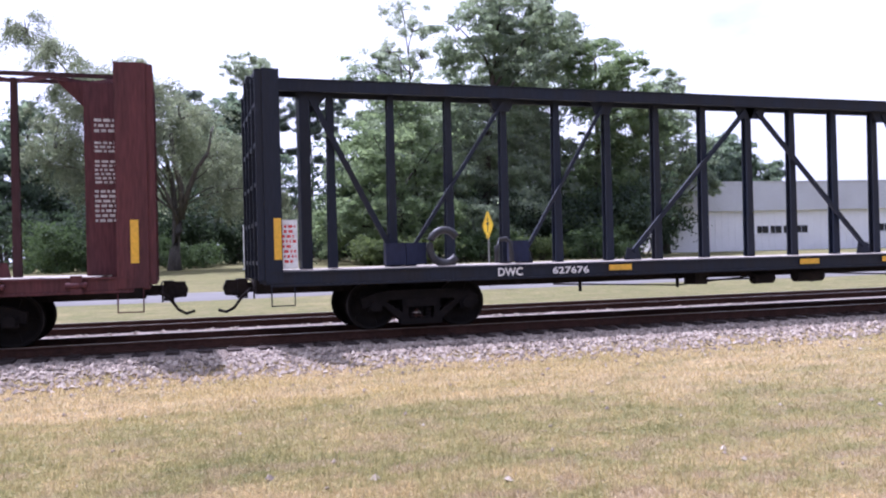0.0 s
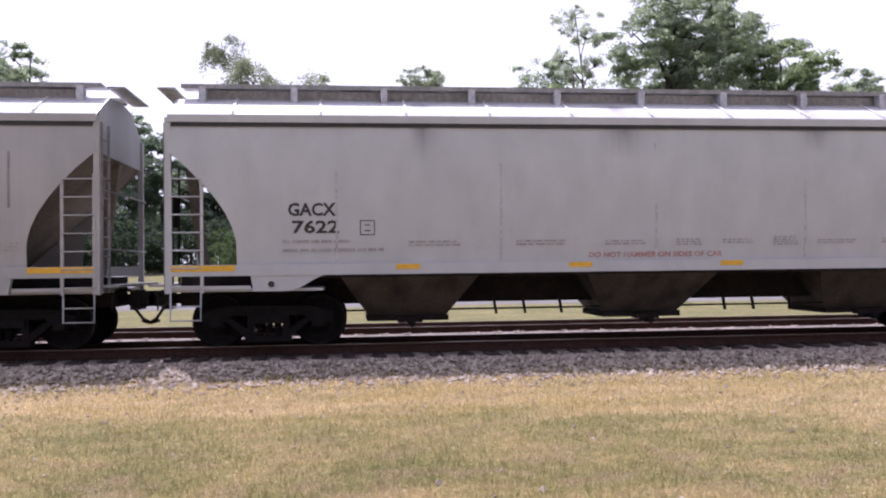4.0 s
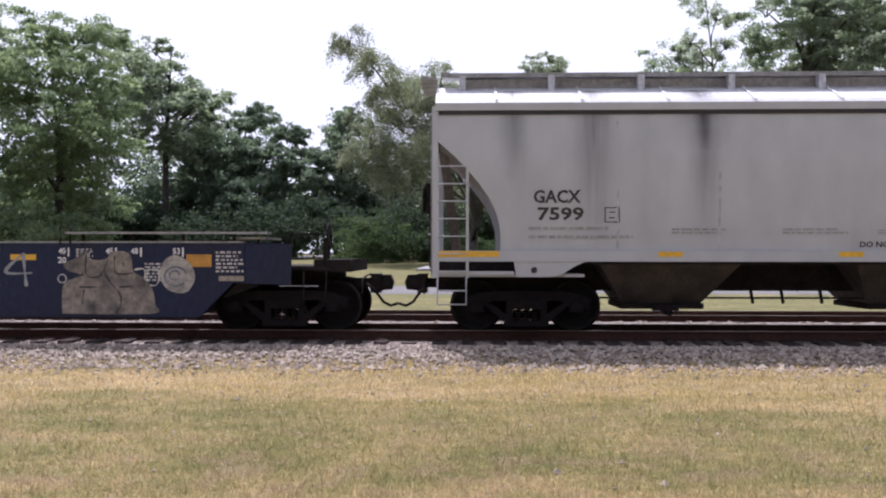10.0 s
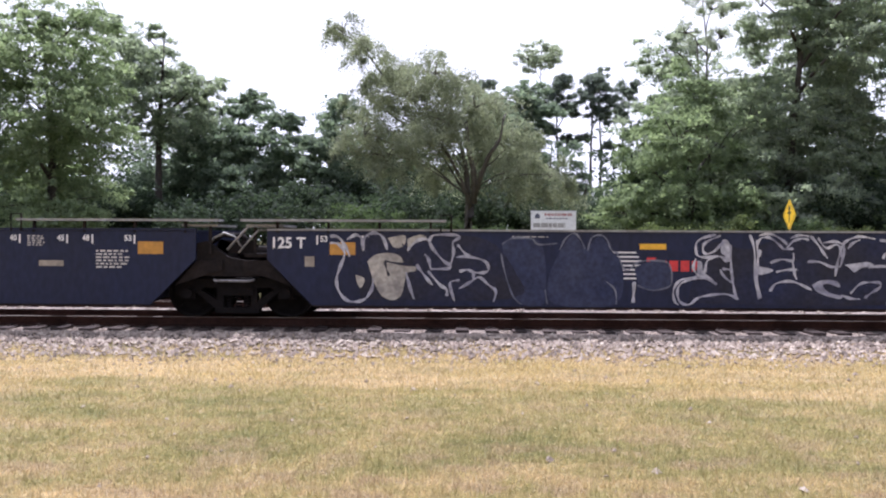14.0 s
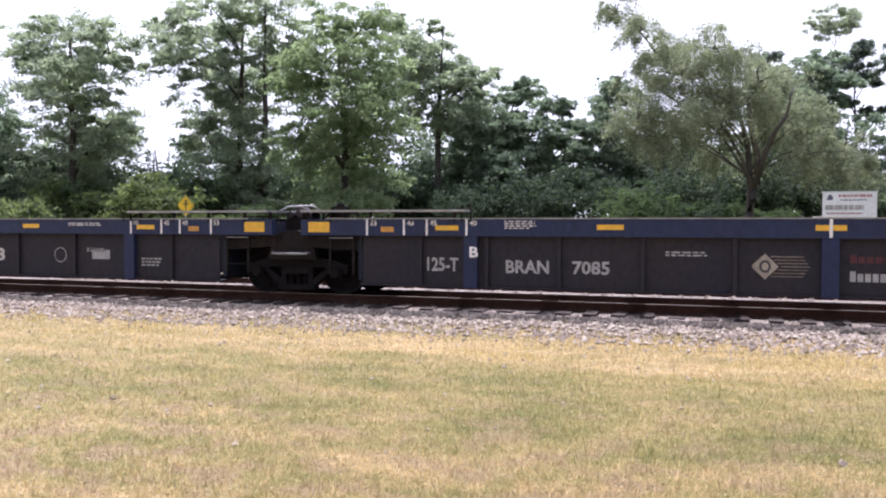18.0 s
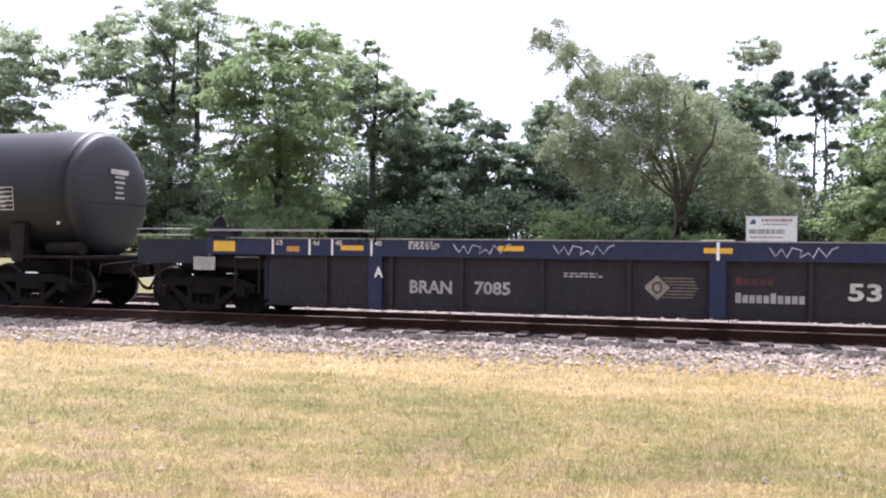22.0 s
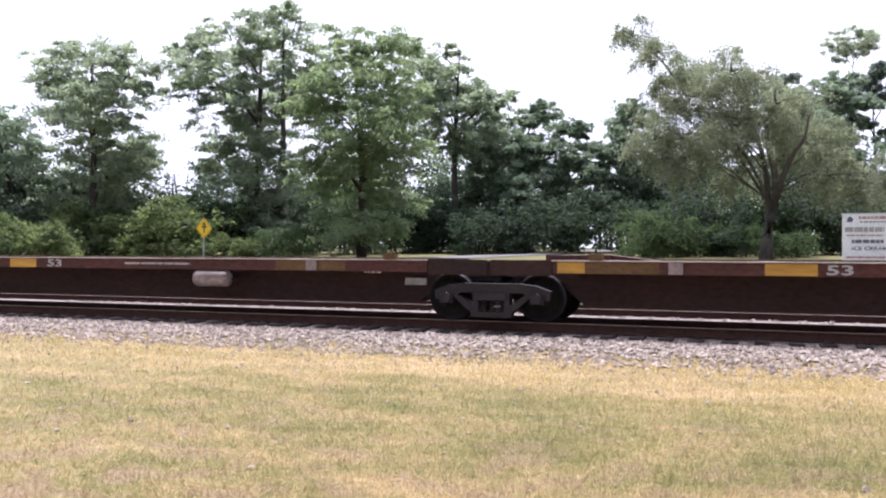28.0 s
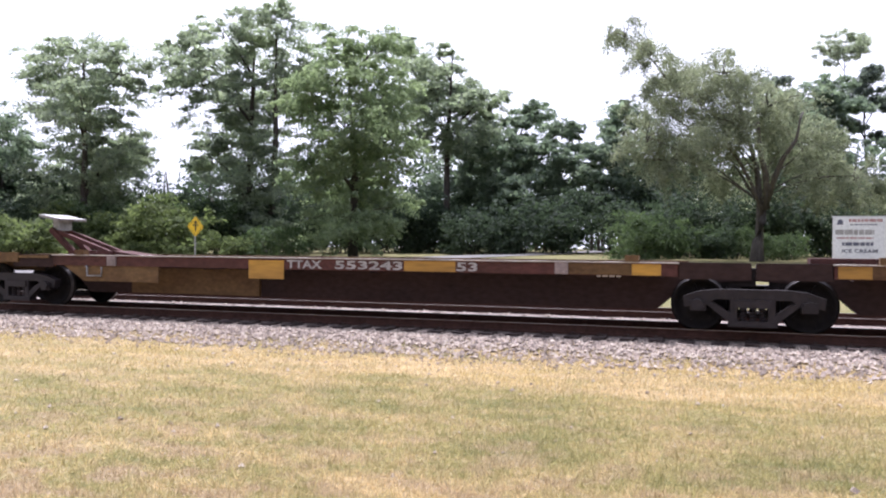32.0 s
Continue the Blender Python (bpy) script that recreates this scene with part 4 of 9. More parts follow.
TREES = [
    ('leafy', -42.2, 45.4, [0.0], [(-1.4, 1.4, 14.3, 3.5, 2.0), (2.7, 0.4, 12.9, 2.0, 2.0), (-2.7, 0.2, 12.0, 2.3, 2.0), (1.0, -1.1, 10.3, 3.3, 2.1), (-1.4, 1.5, 7.1, 4.0, 3.8), (2.8, 0.5, 8.0, 2.1, 2.6), (-1.4, 1.5, 3.5, 3.3, 2.3)]),
    ('leafy', -35.8, 55.4, [0.0, 1.9], [(-2.7, 0.6, 17.7, 3.0, 2.1), (2.4, -0.2, 17.7, 2.5, 2.0), (-5.1, -1.1, 16.3, 2.1, 1.7), (-1.9, -3.1, 13.3, 3.0, 2.4), (-0.6, 2.0, 14.0, 3.2, 3.0), (4.0, 0.7, 14.3, 2.0, 2.5), (-1.8, 1.2, 10.4, 4.0, 2.5), (1.0, -1.2, 6.4, 3.1, 3.7), (-3.4, 0.1, 8.1, 1.7, 2.2), (1.2, -1.0, 3.3, 3.5, 2.2)]),
    ('bright', -23.7, 48.5, [0.0], [(-1.3, 1.2, 14.6, 2.1, 1.5), (1.2, 0.6, 13.9, 2.0, 1.5), (-0.6, -2.0, 11.3, 2.9, 2.0), (0.6, 2.5, 11.2, 2.5, 2.2), (0.2, -1.6, 8.9, 3.7, 2.5), (1.3, 2.8, 8.3, 2.5, 2.2), (-1.3, -2.4, 7.1, 2.2, 2.2), (-0.4, 2.0, 6.0, 3.9, 2.5), (0.5, -1.4, 3.3, 3.7, 1.8)]),
    ('leafy', -24.4, 67.7, [0.0], [(-1.4, 1.6, 17.9, 2.1, 1.4), (-1.7, -2.2, 15.0, 2.6, 2.5), (-0.2, 2.0, 15.1, 3.0, 1.6), (3.5, -0.4, 14.1, 2.1, 0.9), (-4.8, 0.3, 18.5, 1.6, 2.1), (0.5, -1.4, 11.7, 3.8, 2.5), (1.6, 2.7, 13.2, 1.9, 1.4)]),
    ('dark', -20.2, 72.2, [0.0], [(1.2, 2.4, 13.7, 2.7, 1.1), (5.2, -0.3, 11.9, 1.4, 0.7), (-1.0, 1.8, 10.8, 4.0, 2.6), (3.7, -0.6, 9.6, 3.4, 2.3), (-3.0, 1.2, 7.7, 4.5, 3.4), (1.6, -0.7, 6.0, 3.9, 3.4), (-3.0, 1.2, 3.6, 5.1, 2.6), (5.4, -0.1, 8.2, 2.6, 1.6)]),
    ('dark', -10.2, 71.3, [0.0], [(-0.0, 2.0, 12.9, 2.0, 1.7), (-0.9, -1.7, 10.1, 2.1, 1.7), (1.1, 2.2, 9.3, 3.0, 3.3), (-1.1, -1.7, 6.7, 2.5, 2.7), (1.8, 2.1, 4.5, 3.4, 2.7)]),
    ('grey', 0.3, 50.0, [0.0], [(-7.6, 1.5, 14.3, 1.1, 1.0), (-5.7, -1.8, 12.4, 1.1, 1.0), (-5.1, 1.8, 11.6, 1.3, 1.1), (-3.8, -1.6, 9.9, 2.1, 2.0), (-1.7, 2.0, 11.0, 2.6, 1.9), (0.4, -1.5, 9.3, 2.5, 2.0), (-3.6, 1.9, 8.2, 2.8, 1.9), (-0.7, -1.5, 7.9, 3.0, 1.7), (2.0, 1.9, 7.6, 2.1, 1.9), (-4.6, -1.7, 6.4, 1.7, 1.3), (-1.7, 2.0, 6.0, 2.2, 1.2), (2.9, -1.6, 5.4, 1.4, 1.6), (-5.8, 1.7, 9.8, 1.7, 1.5), (-5.9, -1.8, 7.6, 1.5, 1.5), (2.5, 1.9, 7.2, 2.0, 1.9), (4.6, -1.7, 5.2, 1.9, 1.5), (-4.4, 1.8, 11.8, 1.5, 1.2), (-1.9, -1.5, 11.2, 1.9, 1.3)]),
    ('pine', 9.7, 87.5, [0.0], [(0.1, 0.4, 17.2, 1.9, 1.5), (-1.0, -0.6, 15.6, 1.5, 1.1), (1.2, 0.6, 15.3, 1.3, 1.0), (-0.8, 0.2, 13.2, 0.9, 0.6), (1.0, -0.2, 12.1, 0.9, 0.5)]),
    ('pine', 13.0, 85.0, [-0.25, 0.75], [(0.2, 0.5, 17.0, 1.9, 1.5), (-1.1, -0.6, 15.4, 1.4, 1.1), (1.5, 0.6, 15.2, 1.4, 1.1), (0.3, -0.2, 14.2, 1.4, 0.9), (-1.1, 0.2, 12.0, 0.8, 0.5), (1.5, -0.2, 11.2, 0.8, 0.5)]),
    ('pine', 16.9, 90.4, [0.0], [(0.3, 0.5, 17.3, 1.4, 1.6), (-0.5, -0.4, 15.2, 1.3, 1.0), (0.9, 0.3, 13.0, 0.9, 0.6)]),
    ('dark', 6.1, 81.8, [0.0], [(-0.1, 2.0, 14.5, 3.1, 2.8), (-1.7, -1.4, 10.5, 3.7, 3.4), (-3.7, 2.2, 12.6, 2.5, 5.0), (1.5, -1.6, 7.8, 4.3, 3.7)]),
    ('pine', 2.1, 95.0, [0.0], [(0.2, 2.0, 19.4, 1.4, 1.1), (-0.3, -1.5, 16.6, 1.6, 1.4)]),
    ('wisp', 8.4, 95.6, [0.0], [(0.4, 0.5, 23.0, 2.4, 1.3), (-1.2, -0.4, 21.9, 1.6, 1.1), (1.6, 0.3, 22.3, 1.2, 0.9)]),
    ('wisp', 16.1, 55.7, [0.0], [(-0.4, 2.2, 18.8, 1.6, 1.0), (-0.4, -1.4, 16.4, 1.0, 0.8), (-1.1, 2.4, 15.8, 1.3, 0.8), (0.1, -1.6, 14.5, 1.0, 0.8)]),
    ('leafy', 22.1, 57.9, [0.0], [(2.1, 1.3, 20.4, 3.8, 2.1), (-2.3, -0.7, 17.4, 2.3, 1.7), (3.1, 0.9, 17.8, 3.8, 2.3), (4.0, -3.3, 17.5, 1.7, 2.0), (0.9, 1.8, 15.5, 3.5, 2.0), (2.4, -2.6, 14.2, 2.3, 1.7), (1.2, 1.7, 10.9, 4.7, 3.5), (-3.0, -0.5, 9.7, 2.8, 3.5), (3.7, 0.6, 7.9, 4.2, 3.8), (-1.2, -1.1, 4.9, 5.6, 3.3)]),
    ('bright', 14.5, 54.1, [0.0], [(0.6, 1.9, 11.2, 2.1, 2.0), (-1.4, -1.2, 8.0, 2.5, 2.5), (2.0, 1.5, 7.6, 3.0, 3.0), (-0.4, -1.5, 4.0, 3.8, 2.3), (-2.8, 2.7, 6.5, 2.1, 2.5), (-3.9, -0.6, 3.3, 2.5, 1.7)]),
    ('bright', 31.1, 58.2, [0.0], [(0.9, 1.8, 16.6, 2.4, 1.7), (1.0, -2.3, 15.0, 1.7, 1.4), (0.4, 2.0, 13.7, 3.0, 2.2), (1.3, -2.4, 11.2, 3.5, 2.7), (1.9, 1.3, 7.8, 4.5, 3.7), (-0.7, -1.4, 3.8, 4.5, 2.5)]),
    ('leafy', 37.6, 59.1, [0.0], [(1.6, 1.4, 14.9, 2.1, 1.5), (-0.6, -1.4, 11.6, 2.6, 2.4), (2.4, 0.8, 9.3, 2.5, 2.4), (-1.7, -1.3, 5.9, 2.5, 3.2), (3.2, 0.0, 6.6, 1.5, 1.0)]),
    ('dark', 65.7, 88.3, [0.0], [(0.9, 1.8, 12.2, 4.4, 2.7), (-3.2, -1.3, 11.4, 3.4, 2.4), (4.6, 1.0, 10.2, 3.2, 2.0), (-5.2, 2.0, 8.2, 3.6, 3.0), (1.5, -2.0, 7.0, 5.0, 3.0)]),
    ('leafy', 18.0, 66.6, [0.0], [(-1.6, 2.5, 16.8, 2.5, 1.9), (0.0, -1.6, 12.7, 3.9, 3.1), (-2.2, 2.6, 11.8, 2.9, 2.5), (2.7, -2.4, 9.6, 4.4, 3.1), (8.1, -0.6, 12.0, 3.9, 3.7), (9.5, -5.0, 15.7, 3.4, 3.7), (-0.3, 2.1, 7.9, 4.4, 3.1), (4.6, -3.0, 6.2, 4.7, 3.1)]),
    ('dark', -51.4, 47.5, [0.0], [(-1.5, 1.3, 9.2, 2.1, 2.1), (-0.1, -2.4, 9.6, 3.2, 3.2), (-1.7, 1.1, 6.7, 3.2, 3.2), (0.1, -2.1, 3.6, 4.2, 2.6)]),
]
for i, (kind, x, y, stems, lobes) in enumerate(TREES):
    build_tree(kind, x, y, stems, lobes, 40 + i)


def build_shrub(name, kind, label, seed, w, h):
    rs = np.random.RandomState(seed)
    lobes = [(rs.uniform(-0.5, 0.5) * w, rs.uniform(-0.3, 0.3) * w, h * rs.uniform(0.25, 0.62), w * rs.uniform(0.25, 0.4), h * rs.uniform(0.22, 0.38)) for _ in range(7)]
    ob = thing(name, label, "shrub", pose(0, 0, 0), group="shrubs along the wood")
    s = Shape()
    for l in lobes:
        limb(s, (l[0] * 0.3, l[1] * 0.3, -0.1), (l[0], l[1], l[2]), 0.05, 0.015, rs, n=5)
    tagged(part("trunk", s, M_BARK, ob), kind="stuff")
    c, sp, way = clumps_in(lobes, 0.26, rs, 0.5, 1.0, 1.45)
    v, f = leaf_cloud(c, sp, 40 if kind != "shade" else 34, 0.165 if kind != "shade" else 0.19, rs, 0.5, 0.5, way)
    tagged(part("foliage", raw_mesh("foliage", v, f, LEAF[kind]), LEAF[kind], ob), kind="stuff")
    return ob


def build_understory():
    rng = random.Random(21)
    kinds = [("shade", "undergrowth at the edge of the wood, tree shade in its leaf colour", 6.0, 4.6), ("thick", "dense green undergrowth at the edge of the wood", 5.5, 4.2), ("bush", "sunlit yellow-green shrub at the edge of the wood", 4.0, 3.0), ("shade", "tall thicket inside the wood, tree shade in its leaf colour", 7.0, 7.5)]
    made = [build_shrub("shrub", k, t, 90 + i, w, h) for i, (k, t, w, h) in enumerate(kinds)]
    used = set()
    spots = []
    for a in range(-30, 52, 3):
        spots.append((a + rng.uniform(-1, 1), rng.uniform(61, 69), 0 if not 35 < a < 43 else (2 if a % 2 else 1), rng.uniform(0.8, 1.45)))
        if a % 2:
            spots.append((a + 1.5 + rng.uniform(-1, 1), rng.uniform(70, 84), 3, rng.uniform(1.0, 1.6) if not -13 < a < -4 else 0.7))
    for a, d, k, s in ((47, 50, 2, 1.0), (38.7, 55, 2, 1.3), (36.8, 58, 2, 1.4), (40.6, 59, 2, 1.4), (50.5, 53, 1, 0.95), (39.3, 52, 2, 0.45), (37.0, 52, 2, 0.4), (33.5, 52, 2, 0.6), (31.3, 52, 1, 0.6), (-14.2, 50, 2, 0.75), (-15.8, 52, 2, 0.8), (-12.6, 51, 2, 0.6), (6.3, 54, 1, 0.86), (4.6, 55, 1, 0.6), (7.4, 55, 2, 0.62), (-2.0, 54, 1, 0.55), (2.6, 55, 0, 0.55), (1.2, 56, 1, 0.6), (-24, 54, 2, 0.6), (-20, 54, 1, 0.7), (-28, 56, 1, 0.7)):
        spots.append((a, d, k, s))
    for a, d, k, s in spots:
        if 8.7 < a < 12.4 and d < 86:
            continue
        x, y = -math.sin(radians(a)) * d, math.cos(radians(a)) * d
        m = pose(x, y, lie(y) - 0.05, 0, 0, rng.uniform(0, 360)) @ Matrix.Diagonal((s, s, s * rng.uniform(0.85, 1.15), 1))
        if k not in used:
            used.add(k)
            made[k].matrix_basis = m
        else:
            copy_thing(made[k], Matrix.LocRotScale(m.translation, m.to_quaternion(), None)).scale = m.to_scale()


build_understory()


def build_far_woods():
    rs = np.random.RandomState(77)
    n = 2500
    a = np.radians(rs.uniform(-60, 75, n))
    d = rs.uniform(88, 125, n)
    top = (9.5 + 1.8 * np.sin(a * 23) + 1.2 * np.sin(a * 61)) * (1 - 0.6 * np.exp(-((np.degrees(a) - 38.6) / 2.4) ** 2)) * np.where(np.degrees(a) < -35, 0.35, 1.0)
    top = top * (1 - 0.55 * np.exp(-((np.degrees(a) + 9.2) / 2.6) ** 2))
    c = np.stack([-np.sin(a) * d, np.cos(a) * d, 0.9 + top * rs.rand(n) ** 0.95 * d / 95], -1)
    # the wood's inner shade comes from the darkened leaf colour
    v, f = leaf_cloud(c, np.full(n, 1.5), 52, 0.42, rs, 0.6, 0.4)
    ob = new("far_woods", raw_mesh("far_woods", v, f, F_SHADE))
    tagged(ob, "mass of woodland behind the first trees, shade in its leaf colour", "woods", kind="stuff")
    trunks = Shape()
    for _ in range(150):
        b = radians(rs.uniform(-32, 55))
        e = rs.uniform(74, 100)
        px, py = -math.sin(b) * e, math.cos(b) * e
        trunks.tube([(px, py, 1.0), (px + rs.normal(0, 0.2), py, 6), (px + rs.normal(0, 0.4), py, 8 + rs.uniform(-3, 1))], [0.16, 0.12, 0.04], 6)
    tagged(new("far_trunks", trunks.mesh("far_trunks", M_BARK)), "slim trunks standing deep in the wood", "woods", kind="stuff")


build_far_woods()


def diamond_sign(x, y, zc, size, turn, label):
    z0 = lie(y)
    sign = thing("road_sign", label, "road sign", pose(x, y, z0, 0, 0, turn), group="diamond road signs")
    h = zc - z0
    r = size / 2
    k = 0.06
    poly = [(0, h - r), (k, h - r + k * 0.5), (r - k * 0.5, h - k), (r, h), (r - k * 0.5, h + k), (k, h + r - k * 0.5), (0, h + r), (-k, h + r - k * 0.5), (-r + k * 0.5, h + k), (-r, h), (-r + k * 0.5, h - k), (-k, h - r + k * 0.5)]
    face = part("panel", Shape().prism(poly, -0.035, -0.031), M_SIGNYEL, sign, "yellow diamond panel")
    s = Shape()
    for q, w in ((0.9, 0.022),):
        pts = [(0, h - r * q), (r * q, h), (0, h + r * q), (-r * q, h), (0, h - r * q)]
        s.ribbon(pts, w, -0.0375)
    s.box(-0.035, 0.035, -0.038, -0.036, h - r * 0.5, h + r * 0.45)
    s.box(-0.16, 0.16, -0.038, -0.036, h + 0.04, h + 0.11)
    s.prism([(0, h + r * 0.66), (-0.12, h + r * 0.36), (0.12, h + r * 0.36)], -0.038, -0.036)
    part("symbol", s, M_BLACKLET, face, "black crossing symbol")
    part("post", Shape().box(-0.03, 0.03, -0.031, 0.012, -0.3, h + r * 0.7), M_GALV, sign)


diamond_sign(10.9, 28.6, 2.55, 1.02, -88.5, "yellow diamond warning sign on a steel post")
diamond_sign(-25.4, 34.6, 2.53, 0.95, 76, "yellow diamond crossing sign half hidden by shrubs")


def build_board():
    y = 37.9
    xl, xr, zb, zt = 3.02, 5.02, 1.12, 2.96
    z0 = lie(y)
    b = thing("sign_board", "white painted roadside sign board with worn writing on two posts", "sign board", pose((xl + xr) / 2, y, z0))
    w, lo, hi = (xr - xl) / 2, zb - z0, zt - z0
    part("board", Shape().box(-w, w, -0.03, 0.0, lo, hi), M_SIGNWHITE, b)
    for z in (hi, lo - 0.05):
        part("frame_strip", Shape().box(-w - 0.03, w + 0.03, -0.035, 0.02, z, z + 0.05), M_FASCIA, b)
    for x in (-w * 0.9, w * 0.9):
        part("post", Shape().box(x - 0.05, x + 0.05, 0.004, 0.10, -0.3, hi + 0.1), M_TIE, b)
    rng = random.Random(4)
    dark, red, grey = Shape(), Shape(), Shape()
    dark.prism([(-0.85, hi - 0.30), (-0.62, hi - 0.30), (-0.60, hi - 0.18), (-0.70, hi - 0.06), (-0.80, hi - 0.14)], -0.034, -0.0305)
    stencil(red, 0.25, hi - 0.13, 1.3, 0.16, 1, -0.034, rng, 0.3)
    stencil(dark, 0.25, hi - 0.30, 1.2, 0.08, 1, -0.034, rng, 0.4)
    stencil(grey, 0.0, hi - 0.60, 1.8, 0.26, 1, -0.034, rng, 0.25)
    stencil(red, 0.0, hi - 0.84, 1.7, 0.10, 1, -0.034, rng, 0.4)
    stencil(dark, 0.0, hi - 1.08, 1.3, 0.18, 1, -0.034, rng, 0.25)
    stencil(red, 0.0, lo + 0.12, 1.7, 0.12, 1, -0.034, rng, 0.35)
    tagged(part("red_writing", red, M_REDFADE, b, "faded red lines of writing"), kind="stuff")
    tagged(part("dark_writing", dark, M_SIGNINK, b, "navy emblem and writing"), kind="stuff")
    tagged(part("grey_writing", grey, M_GREYLET, b, "large grey serif writing"), kind="stuff")
    lettering("ICE CREAM", 0.0, hi - 1.36, 1.3, 0.15, -0.034, M_SIGNINK, b, label="navy words ICE CREAM")


build_board()


def build_shed():
    cx, cy = 57.0, 66.0
    z0 = lie(cy) - 0.1
    shed = thing("building", "long white metal-clad building with a grey upper band", "building", pose(cx, cy, z0, 0, 0, -9))
    L, D = 34.0, 14.0
    wall = Shape().box(-L / 2, L / 2, -D / 2, -D / 2 + 0.2, 0, 3.4).box(-L / 2, L / 2, D / 2 - 0.2, D / 2, 0, 3.4).box(-L / 2, -L / 2 + 0.2, -D / 2 + 0.2, D / 2 - 0.2, 0, 3.4).box(L / 2 - 0.2, L / 2, -D / 2 + 0.2, D / 2 - 0.2, 0, 3.4)
    w = part("wall", wall, M_WALLMETAL, shed)
    s = Shape()
    for i in range(int(L / 0.6)):
        x = -L / 2 + 0.3 + i * 0.6
        s.box(x, x + 0.05, -D / 2 - 0.03, -D / 2 - 0.001, 0, 3.38)
    for i in range(int(D / 0.6)):
        y = -D / 2 + 0.3 + i * 0.6
        s.box(-L / 2 - 0.03, -L / 2 - 0.001, y, y + 0.05, 0, 3.38)
    tagged(part("rib", s, M_WALLMETAL, w, "upright cladding ribs"), kind="stuff")
    part("roof_band", Shape().prism([(-L / 2 - 0.35, 3.4), (L / 2 + 0.35, 3.4), (L / 2 + 0.35, 5.75), (-L / 2 + 1.0, 5.75)], -D / 2 - 0.35, D / 2 + 0.35), M_FASCIA, shed, "grey-white upper cladding band")
    part("roof", Shape().prism([(-L / 2 + 0.95, 5.754), (L / 2 + 0.4, 5.754), (L / 2 + 0.4, 5.87), (-L / 2 + 0.95, 5.87)], -D / 2 - 0.4, D / 2 + 0.4), M_FASCIA, shed)
    for x in (-8.2, -7.0, -5.8, -4.6, 3.0, 4.2):
        win = part("window", Shape().box(x - 0.5, x + 0.5, -D / 2 - 0.03, -D / 2 - 0.002, 1.5, 2.1), M_GLASS, shed)
        part("sill", Shape().box(x - 0.54, x + 0.54, -D / 2 - 0.06, -D / 2 - 0.032, 1.44, 1.5), M_FASCIA, win)
    part("downpipe", Shape().tube([(-9.6, -D / 2 - 0.1, 0), (-9.6, -D / 2 - 0.1, 3.3)], 0.06), M_GREYLET, shed)
    part("wall_lamp", Shape().box(-9.9, -9.4, -D / 2 - 0.4, -D / 2 - 0.03, 3.0, 3.25), M_GREYLET, shed)


build_shed()

# ---- train: shared running gear ----
WHEELS, CARS = [], []
SPEED_0, SPEED_1, SPEED_T = 9.5, 9.72, 12.0
WHEEL_R = 0.46


def run_out(t):
    """Metres that the train has rolled by t seconds."""
    return SPEED_0 * t + t * t / 120 if t <= SPEED_T else 115.2 + SPEED_1 * (t - SPEED_T)


def car_thing(name, label, u, group="cars of the freight train"):
    ob = thing(name, label, "freight car", pose(u, TRACK_Y, RAIL_Z), group)
    CARS.append((ob, u))
    return ob


def wheel_profile(side):
    k = side
    return [(k * 0.66, 0.10), (k * 0.66, 0.17), (k * 0.70, 0.20), (k * 0.715, 0.385), (k * 0.675, 0.40), (k * 0.675, 0.485), (k * 0.70, 0.49), (k * 0.715, 0.462), (k * 0.81, 0.455), (k * 0.811, 0.443), (k * 0.81, 0.395), (k * 0.775, 0.385), (k * 0.755, 0.20), (k * 0.80, 0.17), (k * 0.80, 0.10)]


def make_wheelset():
    s = Shape().tube([(0, -1.08, 0), (0, -0.85, 0), (0, 0.85, 0), (0, 1.08, 0)], [0.075, 0.09, 0.09, 0.075], 10)
    for k in (-1, 1):
        s.lathe(wheel_profile(k), "y", 28)
        for a in range(5):
            c = 2 * math.pi * a / 5
            s.bar((0.22 * math.cos(c), k * 0.765, 0.22 * math.sin(c)), (0.37 * math.cos(c), k * 0.785, 0.37 * math.sin(c)), 0.03)
    me = s.mesh("wheelset", M_WHEEL)
    me.materials.append(M_TREAD)
    for p in me.polygons:
        d = math.hypot(p.center.x, p.center.z)
        if abs(p.center.y) > 0.70 and (d > 0.45 and abs(p.normal.y) < 0.6 or 0.447 < d < 0.452):
            p.material_index = 1
    return me


def make_sideframe():
    s = Shape()
    y0, y1 = -0.09, 0.09
    s.prism([(-1.12, 0.42), (-0.72, 0.46), (-0.62, 0.56), (0.62, 0.56), (0.72, 0.46), (1.12, 0.42), (1.14, 0.60), (0.86, 0.70), (0.55, 0.735), (-0.55, 0.735), (-0.86, 0.70), (-1.14, 0.60)], y0, y1)
    for k in (-1, 1):
        s.prism([(k * 0.78, 0.50), (k * 0.62, 0.50), (k * 0.22, 0.22), (k * 0.34, 0.13)][:: k], y0, y1)
        s.prism([(k * 0.36, 0.16), (k * 0.36, 0.60), (k * 0.25, 0.60), (k * 0.25, 0.16)][:: k], y0 - 0.01, y1 + 0.01)
        s.box(k * 0.89 - 0.13, k * 0.89 + 0.13, -0.13, 0.13, 0.36, 0.53)
        s.tube([(k * 0.89, -0.19, 0.46), (k * 0.89, -0.1, 0.46)], 0.10, 12)
    s.box(-0.40, 0.40, y0 - 0.02, y1 + 0.02, 0.10, 0.20)
    for x in (-0.16, 0, 0.16):
        for i in range(4):
            s.tube([(x, 0, 0.20 + 0.055 * i), (x, 0, 0.235 + 0.055 * i)], 0.062, 8)
    s.box(-0.30, 0.30, -0.13, 0.13, 0.42, 0.56)
    return s.mesh("sideframe", M_BOGIE)


